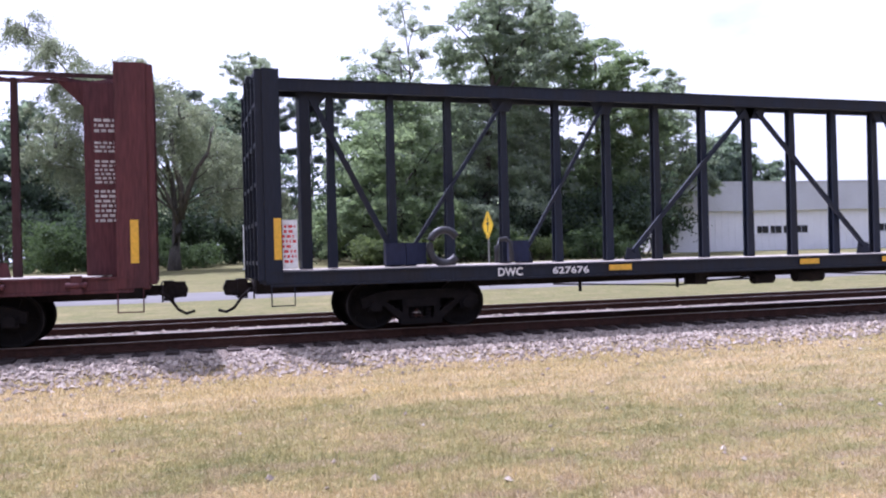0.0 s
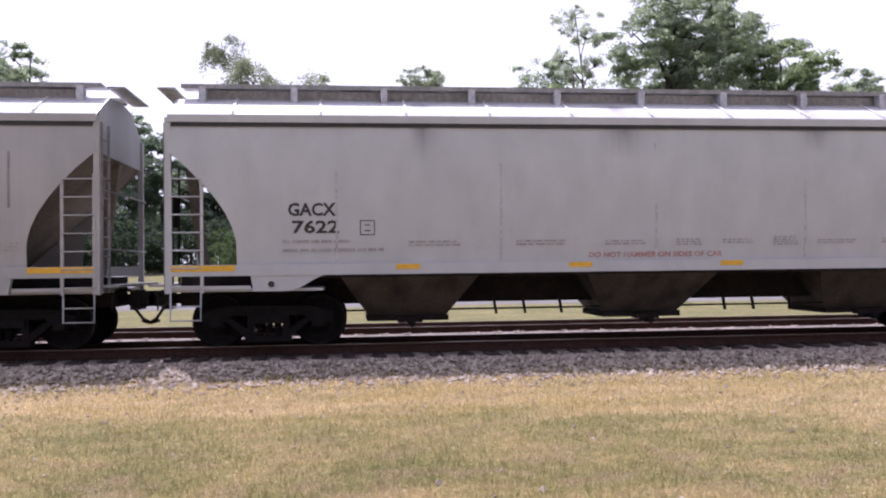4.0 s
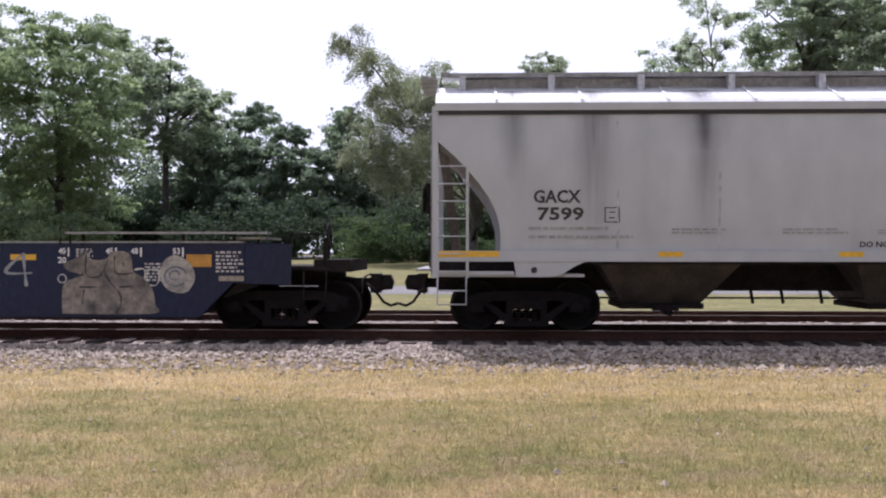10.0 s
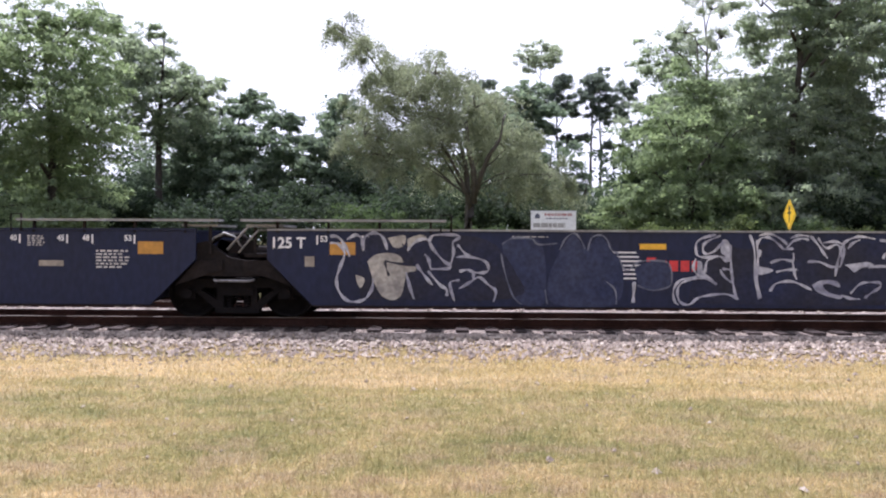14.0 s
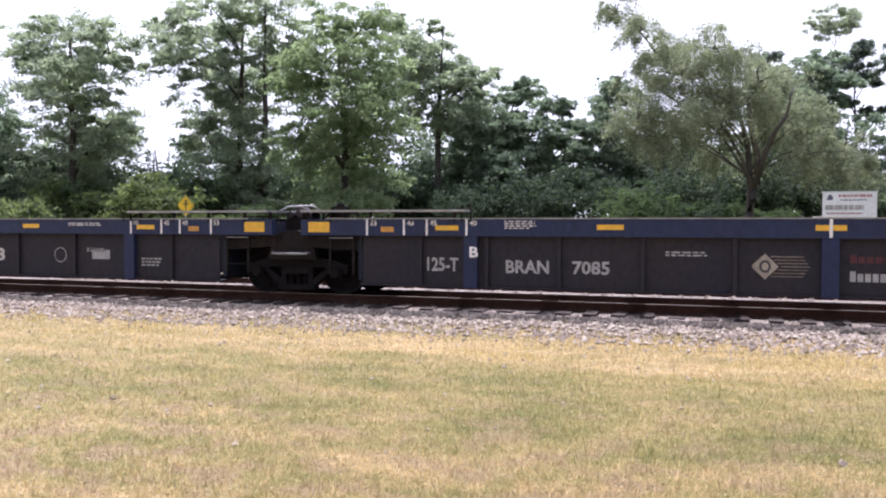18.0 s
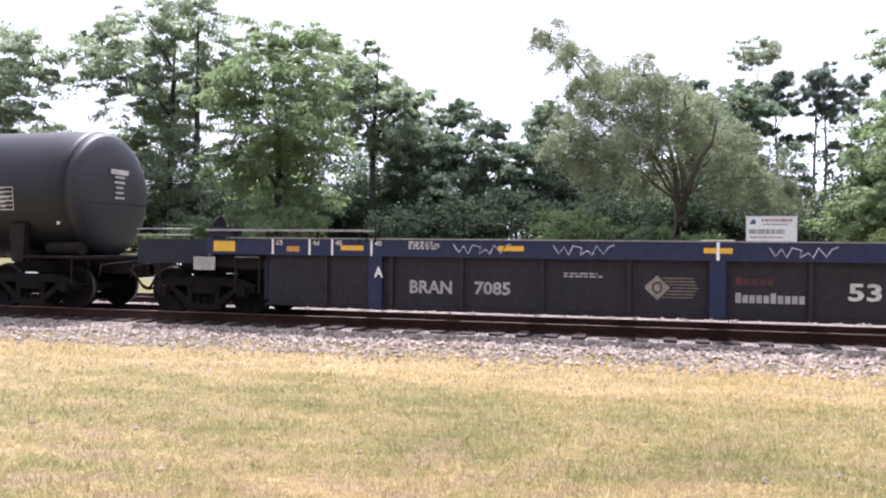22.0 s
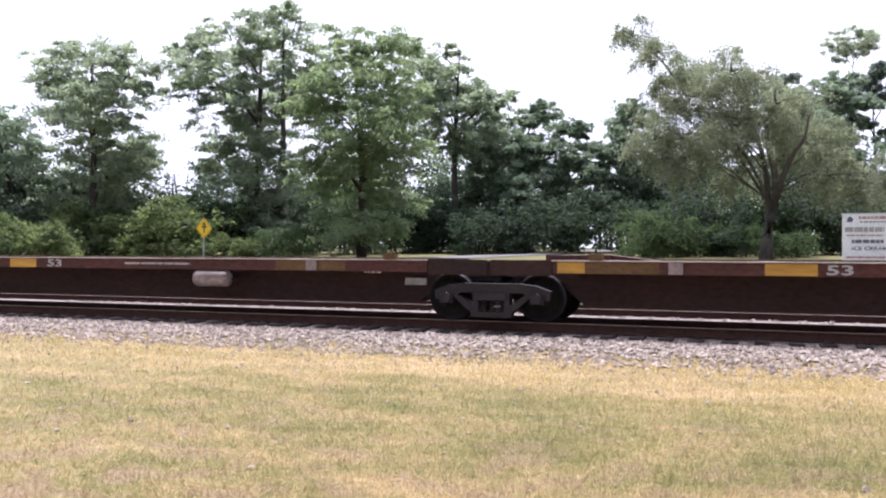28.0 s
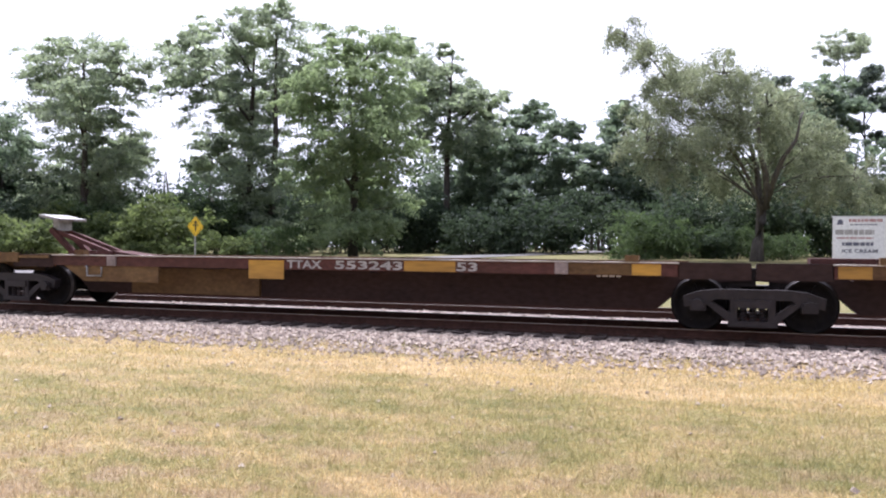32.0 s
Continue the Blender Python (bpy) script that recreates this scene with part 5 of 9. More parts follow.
def make_bolster():
    s = Shape().box(-0.22, 0.22, -0.98, 0.98, 0.42, 0.64).tube([(0, 0, 0.64), (0, 0, 0.74)], 0.20, 14)
    for k in (-1, 1):
        s.box(k * 0.40 - 0.05, k * 0.40 + 0.05, -0.70, 0.70, 0.30, 0.38)
        s.bar((k * 0.40, 0.2, 0.34), (k * 0.05, 0.2, 0.55), 0.05)
        for q in (-0.72, 0.72):
            s.box(k * 0.37 - 0.03, k * 0.37 + 0.05, q - 0.05, q + 0.05, 0.28, 0.55)
    return s.mesh("bolster", M_BOGIE)


MESH_WHEELSET, MESH_FRAME, MESH_BOLSTER = make_wheelset(), make_sideframe(), make_bolster()


MESH_FRAMEDUST = MESH_FRAME.copy()
MESH_FRAMEDUST.materials[0] = M_BOGIEDUST


def bogie(car, u, x, dusty=False):
    b = part("bogie", MESH_BOLSTER, M_BOGIE, car, "cast steel four-wheel bogie", pose(x, 0, 0))
    for y in (-1.0, 1.0):
        part("sideframe", MESH_FRAMEDUST if dusty else MESH_FRAME, M_BOGIE, b, place=pose(0, y, 0, 0, 0, 0 if y < 0 else 180))
    for k in (-0.89, 0.89):
        w = part("wheelset", MESH_WHEELSET, M_WHEEL, b, "steel wheels with polished rims on an axle", pose(k, 0, WHEEL_R))
        WHEELS.append((w, u + x + k, k))
    return b


def coupler(car, x, way):
    """Draft gear and knuckle at the end x, facing way (1 or -1)."""
    s = Shape().box(min(x - way * 0.9, x + way * 0.05), max(x - way * 0.9, x + way * 0.05), -0.10, 0.10, 0.76, 0.94)
    s.prism([(x, 0.70), (x + way * 0.30, 0.72), (x + way * 0.34, 0.86), (x + way * 0.28, 1.0), (x, 1.0)][:: way], -0.15, 0.13)
    s.box(x - 0.09, x + 0.09, -0.24, 0.24, 0.66, 1.02)
    part("coupler", s, M_UNDER, car, "dark cast knuckle coupler")
    h = [(x - way * 0.15, -0.34, 0.84), (x + way * 0.02, -0.36, 0.70), (x + way * 0.16, -0.32, 0.50), (x + way * 0.30, -0.26, 0.42), (x + way * 0.44, -0.22, 0.46)]
    part("air_hose", Shape().tube(h, 0.028, 7), M_UNDER, car, "black rubber brake hose")
    part("uncoupling_lever", Shape().tube([(x - way * 0.1, -0.1, 1.02), (x - way * 0.12, -0.9, 0.98), (x - way * 0.10, -1.35, 0.95), (x - way * 0.10, -1.42, 0.70)], 0.016, 6), M_UNDER, car)


def ladder(car, x0, x1, y, z0, z1, step, material):
    for x in (x0, x1):
        lad = part("ladder_rail", Shape().box(x - 0.025, x + 0.025, y - 0.02, y + 0.03, z0, z1), material, car)
    z, me = z0 + 0.12, None
    while z < z1 - 0.02:
        if me is None:
            me = Shape().tube([(x0, 0, 0), (x1, 0, 0)], 0.014, 6).mesh("rung", material)
        part("rung", me, material, lad, place=pose(0, y - 0.035, z))
        z += step
    return lad


def reflector(car, x, z, w, h, y, material=None):
    s = Shape()
    plate(s, x - w / 2, x + w / 2, z - h / 2, z + h / 2, y)
    return part("reflector", s, material or M_YELLOW, car, "yellow reflector plate" if material is None else "")


def small_print(car, spots, y, material, seed, label="rows of small stencilled writing"):
    rng = random.Random(seed)
    s = Shape()
    for x, z, w, h, r in spots:
        stencil(s, x, z, w, h, r, y, rng)
    return tagged(part("stencilling", s, material, car, label), kind="stuff")


# ---- centre-beam lumber cars ----
def centrebeam(u, colour, label, posts, braces, seed, blue):
    half = 11.2
    car = car_thing("centrebeam_flatcar", label, u)
    zd = 1.16
    for y in (-1.40, 1.40):
        ss = part("side_sill", Shape().box(-half + 0.25, half - 0.25, y - 0.03, y + 0.03, 0.916, zd - 0.046), colour, car)
        for z0, z1 in ((zd - 0.045, zd - 0.015), (0.88, 0.915)):
            part("flange", Shape().box(-half + 0.25, half - 0.25, y - 0.06, y + 0.06, z0, z1), colour, ss)
    part("centre_sill", Shape().box(-half + 0.1, half - 0.1, -0.28, 0.28, 0.72, 1.10), M_UNDER, car)
    me = Shape().box(-0.5, 0.5, -1.33, 1.33, zd - 0.05, zd).mesh("deck_board", M_PLANK)
    k = -half + 0.9
    rng = random.Random(seed)
    while k < half - 0.6:
        part("deck_board", me, M_PLANK, car, place=pose(k, 0, rng.uniform(-0.006, 0.002)))
        k += 1.012
    me = Shape().box(-0.05, 0.05, -1.36, 1.36, 0.90, zd - 0.055).mesh("crossbearer", M_UNDER)
    for i in range(-8, 9):
        part("crossbearer", me, M_UNDER, car, place=pose(i * 1.25, 0, 0))
    for w in (-1, 1):
        x = w * (half - (0.16 if blue else 0.0))
        s = Shape().box(min(x, x - w * 0.10), max(x, x - w * 0.10), -1.42, 1.42, 0.92, 4.70)
        bh = part("bulkhead", s, colour, car, "full-height end bulkhead")
        for y in (-1.38, -0.7, 0, 0.7, 1.38):
            part("stiffener", Shape().box(min(x + w * 0.002, x + w * 0.12), max(x + w * 0.002, x + w * 0.12), y - 0.04, y + 0.04, 1.0, 4.66), colour, bh)
        for z in (1.3, 2.0, 2.7, 3.4, 4.1, 4.66):
            part("rib", Shape().box(min(x + w * 0.002, x + w * 0.10), max(x + w * 0.002, x + w * 0.10), -1.34, 1.34, z - 0.035, z + 0.035), colour, bh)
        part("corner_post", Shape().box(*sorted((x - w * 0.003, x - w * (0.30 if blue else 0.50))), -1.45, -1.421, 0.95, 4.69).box(*sorted((x - w * 0.102, x - w * (0.30 if blue else 0.50))), -1.42, -1.36, 0.95, 4.69), colour, bh)
        e0, e1 = sorted((x - w * 0.12, x - w * 1.06))
        if blue:
            part("end_post", Shape().box(x - w * 0.92 - 0.10, x - w * 0.92 + 0.10, -0.20, 0.20, zd, 4.53), colour, car)
        else:
            web = part("end_panel", Shape().box(e0, e1, -0.30, 0.30, zd, 4.55), colour, car, "solid panel beside the bulkhead")
            small_print(web, [((e0 + e1) / 2, 3.80, 0.60, 0.28, 3), ((e0 + e1) / 2, 3.42, 0.60, 0.22, 3), ((e0 + e1) / 2, 2.98, 0.60, 0.44, 6), ((e0 + e1) / 2, 2.38, 0.62, 0.60, 7)], -0.305, M_FADED, seed + w)
        reflector(car, x - w * 0.22, 1.72, 0.13, 0.72, -1.454)
        coupler(car, x + w * 0.30, w)
        bogie(car, u, w * 8.15)
        part("end_step", Shape().tube([(x - w * 0.1, -1.4, 0.95), (x - w * 0.1, -1.42, 0.55), (x - w * 0.5, -1.42, 0.55), (x - w * 0.5, -1.4, 0.95)], 0.016, 6), colour, car)
        g = Shape().prism([(x - w * 1.06, 4.6), (x - w * 1.5, 4.6), (x - w * 1.06, 4.15)][::w], -0.06, 0.06)
        part("gusset", g, colour, car)
    lo = 4.52 if blue else 4.63
    rim = colour if blue else M_REDDK
    ch = Shape().box(-half, half, -0.34, -0.28, lo, 4.74 if blue else 4.70).box(-half, half, 0.28, 0.34, lo, 4.74 if blue else 4.70)
    chord = part("top_chord", ch, rim, car, "twin top beam")
    if blue:
        part("cover_plate", Shape().box(-half, half, -0.36, 0.36, 4.742, 4.76), colour, chord)
    else:
        for i in range(-9, 9):
            part("lacing", Shape().bar((i * 1.2, -0.27, 4.64), (i * 1.2 + 0.6, 0.27, 4.64), 0.07, 0.03).bar((i * 1.2 + 0.6, 0.27, 4.64), (i * 1.2 + 1.2, -0.27, 4.64), 0.07, 0.03), colour, chord)
    wide = 0.078 if blue else 0.060
    top = 4.53 if blue else 4.64
    taper = [(-wide * 1.15, zd), (wide * 1.15, zd), (wide * 0.8, top), (-wide * 0.8, top)]
    me = Shape().prism(taper, -0.09, -0.06).prism(taper, 0.06, 0.09).box(-0.012, 0.012, -0.06, 0.06, zd, top).mesh("post", colour if blue else M_REDDK)
    for x in posts:
        part("post", me, colour if blue else M_REDDK, car, "upright post", place=pose(x, 0, 0))
    for i, (a, b, w) in enumerate(braces):
        kn = 0.28 if blue or i == 0 else 0.19
        for sgn in (1, -1):
            br = part("brace", Shape().bar((sgn * a, -0.18, 1.35), (sgn * b, -0.18, 4.45), w, 0.06), colour if blue else M_REDDK, car, "diagonal brace")
            part("top_gusset", Shape().prism([(sgn * b - kn * 0.6, top - kn * 0.9), (sgn * b + kn * 0.6, top - kn * 0.9), (sgn * b + kn, top), (sgn * b - kn, top)], -0.165, -0.145), colour, br)
            part("foot_gusset", Shape().prism([(sgn * a - 0.20, zd), (sgn * a + 0.20, zd), (sgn * a + 0.14, 1.42), (sgn * a - 0.14, 1.42)], -0.165, -0.145), colour, br)
    for x in (-6.4, -3.6, -0.9, 1.9, 4.7, 7.5) if not blue else (-4.15, 0.4, 2.6, 5.2, 8.0):
        reflector(car, x, 1.04, 0.5, 0.11, -1.466)
    me = Shape().box(-0.09, 0.09, -1.52, -1.462, 0.88, 1.18).tube([(-0.16, -1.5, 1.02), (0.16, -1.5, 1.02)], 0.05, 8).mesh("winch", colour)
    for i in range(-8, 9) if not blue else ():
        part("winch", me, colour, car, "strap winch", place=pose(i * 1.21 + 0.4, 0, 0))
    for x in (-4.6, -2.3, 1.2, 3.8):
        part("rod_hanger", Shape().box(x - 0.025, x + 0.025, -0.62, -0.57, 0.55, 0.9), M_UNDER, car)
    part("brake_rod", Shape().tube([(-5.2, -0.6, 0.72), (-2.3, -0.6, 0.60), (0.5, -0.6, 0.80), (4.6, -0.6, 0.60)], 0.018, 6), M_UNDER, car)
    part("brake_cylinder", Shape().tube([(-0.7, -1.0, 0.70), (-0.2, -1.0, 0.70)], 0.12, 12), M_UNDER, car)
    part("air_reservoir", Shape().tube([(0.35, -1.05, 0.72), (1.05, -1.05, 0.72)], 0.13, 12), M_UNDER, car)
    part("control_valve", Shape().box(-2.2, -1.9, -1.1, -0.7, 0.62, 0.9).tube([(-1.9, -1.0, 0.7), (-0.7, -1.0, 0.70)], 0.02, 6), M_UNDER, car)
    return car


A_U, B_U = 12.60, -11.54
blue_car = centrebeam(A_U, M_NAVYDK, "dark blue centre-beam lumber flatcar, empty", [1.2 * i for i in range(-8, 9)], [(8.4, 10.0, 0.11), (8.15, 6.05, 0.07), (5.65, 3.75, 0.07), (3.1, 0.15, 0.10)], 31, True)
lettering("DWC", -6.49, 1.02, 0.50, 0.16, -1.467, M_WHITE, blue_car, label="white letters DWC")
lettering("627676", -5.23, 1.02, 0.78, 0.14, -1.467, M_WHITE, blue_car, label="white number 627676")
part("white_placard", Shape().box(-10.80, -10.47, -1.40, -1.37, 1.2, 2.05), M_SIGNWHITE, blue_car, "white loading placard")
small_print(blue_car, [(-10.635, 1.63, 0.27, 0.7, 8)], -1.406, M_REDLET, 32)
for x in (-8.46, -8.05, -5.88):
    part("strap_box", Shape().box(x - 0.20, x + 0.20, -0.50, -0.31, 1.2, 1.62), M_BLUE, blue_car)
part("strap_coil", Shape().tube([(-7.52 + 0.30 * math.cos(radians(a)), -0.62, 1.53 + 0.32 * math.sin(radians(a))) for a in range(35, 326, 15)], 0.075, 8), M_BLACKLET, blue_car, "dark open coil hung on the deck")
part("strap_arch", Shape().tube([(-6.42, -0.6, 1.18), (-6.42, -0.6, 1.5), (-6.34, -0.6, 1.64), (-6.22, -0.6, 1.66), (-6.12, -0.6, 1.58), (-6.10, -0.6, 1.18)], 0.05, 8), M_BLACKLET, blue_car, "dark bent arch standing on the deck")
red_car = centrebeam(B_U, M_RED, "oxide red centre-beam lumber flatcar, empty", [0.6 + 1.2 * i for i in range(-9, 9) if abs(0.6 + 1.2 * i) < 9.7], [(8.72, 6.6, 0.13), (6.3, 4.3, 0.10), (4.0, 2.2, 0.05), (1.62, 0.05, 0.05)], 35, False)
for a, b in ((-4.0, -2.2), (-1.62, -0.05)):
    part("strap", Shape().bar((a, -0.24, 1.35), (a + (b - a) * 0.93, -0.24, 4.2), 0.035, 0.01), M_PLANK, red_car, "pale webbing strap along a brace")
for x in (-7.6, -6.1, -4.9, -3.3, -1.2, 0.1, 1.0, 2.4, 3.9, 5.5):
    part("bearing_strip", Shape().box(x - 0.06, x + 0.06, -1.5, 1.3, 1.161, 1.20), M_PLANK, red_car, "bleached wooden bearing strip")
small_print(red_car, [(-8.6, 1.04, 0.5, 0.1, 1), (-7.3, 1.04, 0.7, 0.12, 1), (2.8, 1.04, 0.8, 0.12, 1)], -1.467, M_FADED, 36)
part("data_panel", Shape().box(2.9, 3.3, -1.49, -1.466, 0.86, 1.12), M_GREYLET, red_car, "framed data plate")

# ---- covered hoppers ----
HOP = 8.57
WALL = [(1.30, 1.50), (1.75, 1.545), (2.3, 1.58), (3.0, 1.60), (3.5, 1.58), (3.96, 1.535)]


def wall_y(z):
    for (a, p), (b, q) in zip(WALL, WALL[1:]):
        if z <= b:
            return p + (q - p) * (z - a) / (b - a)
    return WALL[-1][1]


def side_face(z):
    return -wall_y(z) - 0.006


CUT = [(1.45, 1.14), (1.87, 1.13), (2.12, 1.06), (2.37, 0.94), (2.62, 0.77), (2.87, 0.56), (3.12, 0.32), (3.40, 0.0)]


def cut_in(z):
    if z >= 3.4:
        return 0.0
    if z <= 1.45:
        return 1.14
    for (a, p), (b, q) in zip(CUT, CUT[1:]):
        if z <= b:
            return p + (q - p) * (z - a) / (b - a)


def hopper(u, paint, label, seed, mark, style, runs):
    car = car_thing("covered_hopper", label, u)
    zs = [1.30, 1.45, 1.66, 1.87, 2.12, 2.37, 2.62, 2.87, 3.12, 3.26, 3.40, 3.7, 3.96]
    for sg in (-1, 1):
        grid = []
        for z in zs:
            e = HOP - cut_in(z)
            grid.append([(e * k / 12, sg * wall_y(z), z) for k in range(-12, 13)])
        part("side_sheet", Shape().sheet(grid), paint, car, "curved side sheet")
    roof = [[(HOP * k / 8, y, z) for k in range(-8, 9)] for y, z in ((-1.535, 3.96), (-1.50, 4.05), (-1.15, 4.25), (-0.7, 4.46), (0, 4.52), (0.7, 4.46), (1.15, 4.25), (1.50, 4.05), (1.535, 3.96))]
    rf = part("roof", Shape().sheet(roof), M_ROOF, car, "sloping roof with sun glare in its colour")
    for i in range(-5, 6):
        part("roof_rib", Shape().prism([(i * 1.5 - 0.025, 0), (i * 1.5 + 0.025, 0), (i * 1.5 + 0.025, 0.012), (i * 1.5 - 0.025, 0.012)], -0.42, 0.42), M_ROOF, rf, place=pose(0, -1.1, 4.285, 26))
    for sg in (-1, 1):
        part("eave_rail", Shape().box(-HOP, HOP, min(sg * 1.53, sg * 1.60), max(sg * 1.53, sg * 1.60), 3.90, 4.03), paint, car)
        # solid black strip that stands in for the shade under the eave
        part("eave_gap", Shape().box(-HOP + 0.06, HOP - 0.06, min(sg * 1.54, sg * 1.572), max(sg * 1.54, sg * 1.572), 3.83, 3.897), M_BLACKLET, car, "black strip drawn as shade under the roof edge")
        part("side_sill", Shape().box(-HOP + 0.02, HOP - 0.02, min(sg * 1.495, sg * 1.585), max(sg * 1.495, sg * 1.585), 1.27, 1.46), paint, car)
        part("sill_lip", Shape().box(-6.0, 6.0, min(sg * 1.40, sg * 1.56), max(sg * 1.40, sg * 1.56), 1.225, 1.262), M_UNDER, car)
        run = part("running_board", Shape().box(-HOP + 0.1, HOP - 0.1, min(sg * 0.42, sg * 0.86), max(sg * 0.42, sg * 0.86), 4.655, 4.685).box(-HOP + 0.1, HOP - 0.1, min(sg * 0.861, sg * 0.885), max(sg * 0.861, sg * 0.885), 4.62, 4.70), M_GALV, car, "galvanised roof walkway")
        part("hatch_coaming", Shape().box(-HOP + 0.5, HOP - 0.5, min(sg * 0.40, sg * 0.62), max(sg * 0.40, sg * 0.62), 4.44, 4.63), M_SEAMPALE, car, "dull raised edge round the roof hatches")
        for i in range(-5, 6):
            part("bracket", Shape().box(i * 1.62 - 0.06, i * 1.62 + 0.06, min(sg * 0.72, sg * 0.90), max(sg * 0.72, sg * 0.90), 4.30, 4.655), M_SEAMPALE, run)
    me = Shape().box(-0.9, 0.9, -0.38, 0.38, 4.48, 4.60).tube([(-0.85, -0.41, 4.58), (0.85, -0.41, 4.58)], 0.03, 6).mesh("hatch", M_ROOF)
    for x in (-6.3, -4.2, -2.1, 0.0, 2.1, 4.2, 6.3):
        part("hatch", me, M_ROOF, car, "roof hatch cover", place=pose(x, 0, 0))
    for w in (-1, 1):
        x = w * HOP
        end = Shape().add([(x, -1.535, 3.96), (x, -1.58, 3.40), (x, 1.58, 3.40), (x, 1.535, 3.96), (x, 1.15, 4.25), (x, 0.7, 4.46), (x, 0, 4.52), (x, -0.7, 4.46), (x, -1.15, 4.25)], [(0, 1, 2, 3, 4, 5, 6, 7, 8)])
        part("end_sheet", end, paint, car)
        sl = Shape()
        sl.sheet([[(x - w * (0.02 + 0.0 * j), s * 1.57, 3.42) for s in (-1, -0.5, 0, 0.5, 1)] for j in (0,)] + [[(x - w * (2.4 * k), s * 1.52, 3.42 - 2.15 * k) for s in (-1, -0.5, 0, 0.5, 1)] for k in (0.35, 0.7, 1.0)])
        part("slope_sheet", sl, M_SLOPE, car, "brown dusty end slope sheet")
        part("end_rib", Shape().bar((x - w * 0.1, 0, 3.35), (x - w * 0.4, 0, 1.1), 0.18, 0.14), M_SLOPE, car)
        part("shear_plate", Shape().box(*sorted((x, x - w * 2.6)), -1.48, 1.48, 1.00, 1.05), paint, car)
        for sg in (-1, 1):
            y = sg * 1.52
            part("corner_post", Shape().box(x - 0.05 if w > 0 else x - 0.05, x + 0.05, y - 0.05, y + 0.05, 0.98, 3.98), paint, car)
            part("bolster_plate", Shape().prism([(w * 5.95, 1.27), (w * 6.12, 1.20), (w * 6.35, 1.06), (w * 6.55, 1.0), (w * 7.15, 1.0), (w * 7.2, 1.27)][:: -w], y - 0.05, y + 0.045), paint, car)
            part("end_brace", Shape().box(*sorted((w * 7.2, x)), y - 0.03, y + 0.03, 1.04, 1.10), paint, car)
        part("jacking_hole", Shape().tube([(w * 6.85, -1.585, 1.12), (w * 6.85, -1.57, 1.12)], 0.055, 12), M_BLACKLET, car)
        ladder(car, x - w * 0.04, x - w * 0.56, -1.56, 0.98, 3.02, 0.305, paint)
        part("stirrup", Shape().tube([(x - w * 0.04, -1.56, 1.0), (x - w * 0.04, -1.58, 0.52), (x - w * 0.54, -1.58, 0.52), (x - w * 0.54, -1.56, 1.0)], 0.018, 6), paint, car)
        part("stirrup_rung", Shape().tube([(x - w * 0.04, -1.58, 0.76), (x - w * 0.54, -1.58, 0.76)], 0.014, 6), paint, car)
        for y in (-1.04, -1.48):
            part("end_ladder_rail", Shape().box(x + w * 0.06 - 0.02, x + w * 0.06 + 0.02, y - 0.02, y + 0.02, 1.0, 3.9), M_SEAM, car)
        for z in (1.75, 2.75):
            part("end_rail", Shape().tube([(x + w * 0.02, -1.46, z), (x + w * 0.12, -1.40, z), (x + w * 0.12, 1.40, z), (x + w * 0.02, 1.46, z)], 0.016, 6), M_SEAM, car, "grab rail across the car end")
        if w < 0:
            brake = part("hand_brake", Shape().lathe([(-0.02, 0.24), (-0.02, 0.28), (0.02, 0.28), (0.02, 0.24), (-0.02, 0.24)], "x", 24, (x - 0.24, -0.62, 2.42)).bar((x - 0.24, -0.62, 2.16), (x - 0.24, -0.62, 2.68), 0.03).bar((x - 0.24, -0.88, 2.42), (x - 0.24, -0.36, 2.42), 0.03), M_UNDER, car, "dark hand brake wheel")
            part("gear_housing", Shape().box(x - 0.20, x - 0.04, -0.84, -0.40, 2.15, 2.70), M_UNDER, brake)
            part("brake_chain_rod", Shape().tube([(x - 0.12, -0.62, 2.15), (x - 0.12, -0.60, 1.1)], 0.03, 6), M_UNDER, brake)
            for y in (-0.98, -0.28):
                part("support_pipe", Shape().tube([(x - 0.06, y, 1.1), (x - 0.06, y, 3.3)], 0.024, 6), M_UNDER, car)
        for i in range(8):
            part("end_rung", Shape().tube([(x + w * 0.08, -1.48, 1.3 + 0.33 * i), (x + w * 0.08, -1.04, 1.3 + 0.33 * i)], 0.013, 6), M_SEAM, car)
        part("end_walkway", Shape().box(*sorted((x + w * 0.02, x + w * 0.34)), -1.5, 1.5, 1.10, 1.14), M_GALV, car, "galvanised end walkway")
        part("roof_step", Shape().box(*sorted((x, x + w * 0.30)), -0.9, 0.9, 4.60, 4.63), M_GALV, car)
        coupler(car, x + w * 0.30, w)
        bogie(car, u, w * 6.95)
        if style == "yellow":
            reflector(car, x - w * 0.58, 1.40, 1.06, 0.10, -1.588)
    part("centre_sill", Shape().box(-HOP, HOP, -0.45, 0.45, 0.72, 1.26), M_UNDER, car)
    for x in (-4.45, 0.0, 4.45):
        t, b = [(x + a * 1.25, q * 1.42, 1.26) for a, q in ((-1, -1), (1, -1), (1, 1), (-1, 1))], [(x + a * 0.72, q * 0.62, 0.50) for a, q in ((-1, -1), (1, -1), (1, 1), (-1, 1))]
        bay = part("discharge_bay", Shape().add(t + b, [(0, 1, 5, 4), (1, 2, 6, 5), (2, 3, 7, 6), (3, 0, 4, 7), (4, 5, 6, 7)]), M_BAY, car, "dusty tapering discharge bay")
        part("outlet_gate", Shape().box(x - 0.75, x + 0.75, -0.72, 0.72, 0.40, 0.50).box(x - 0.2, x + 0.25, -0.95, -0.72, 0.38, 0.47), M_UNDER, bay)
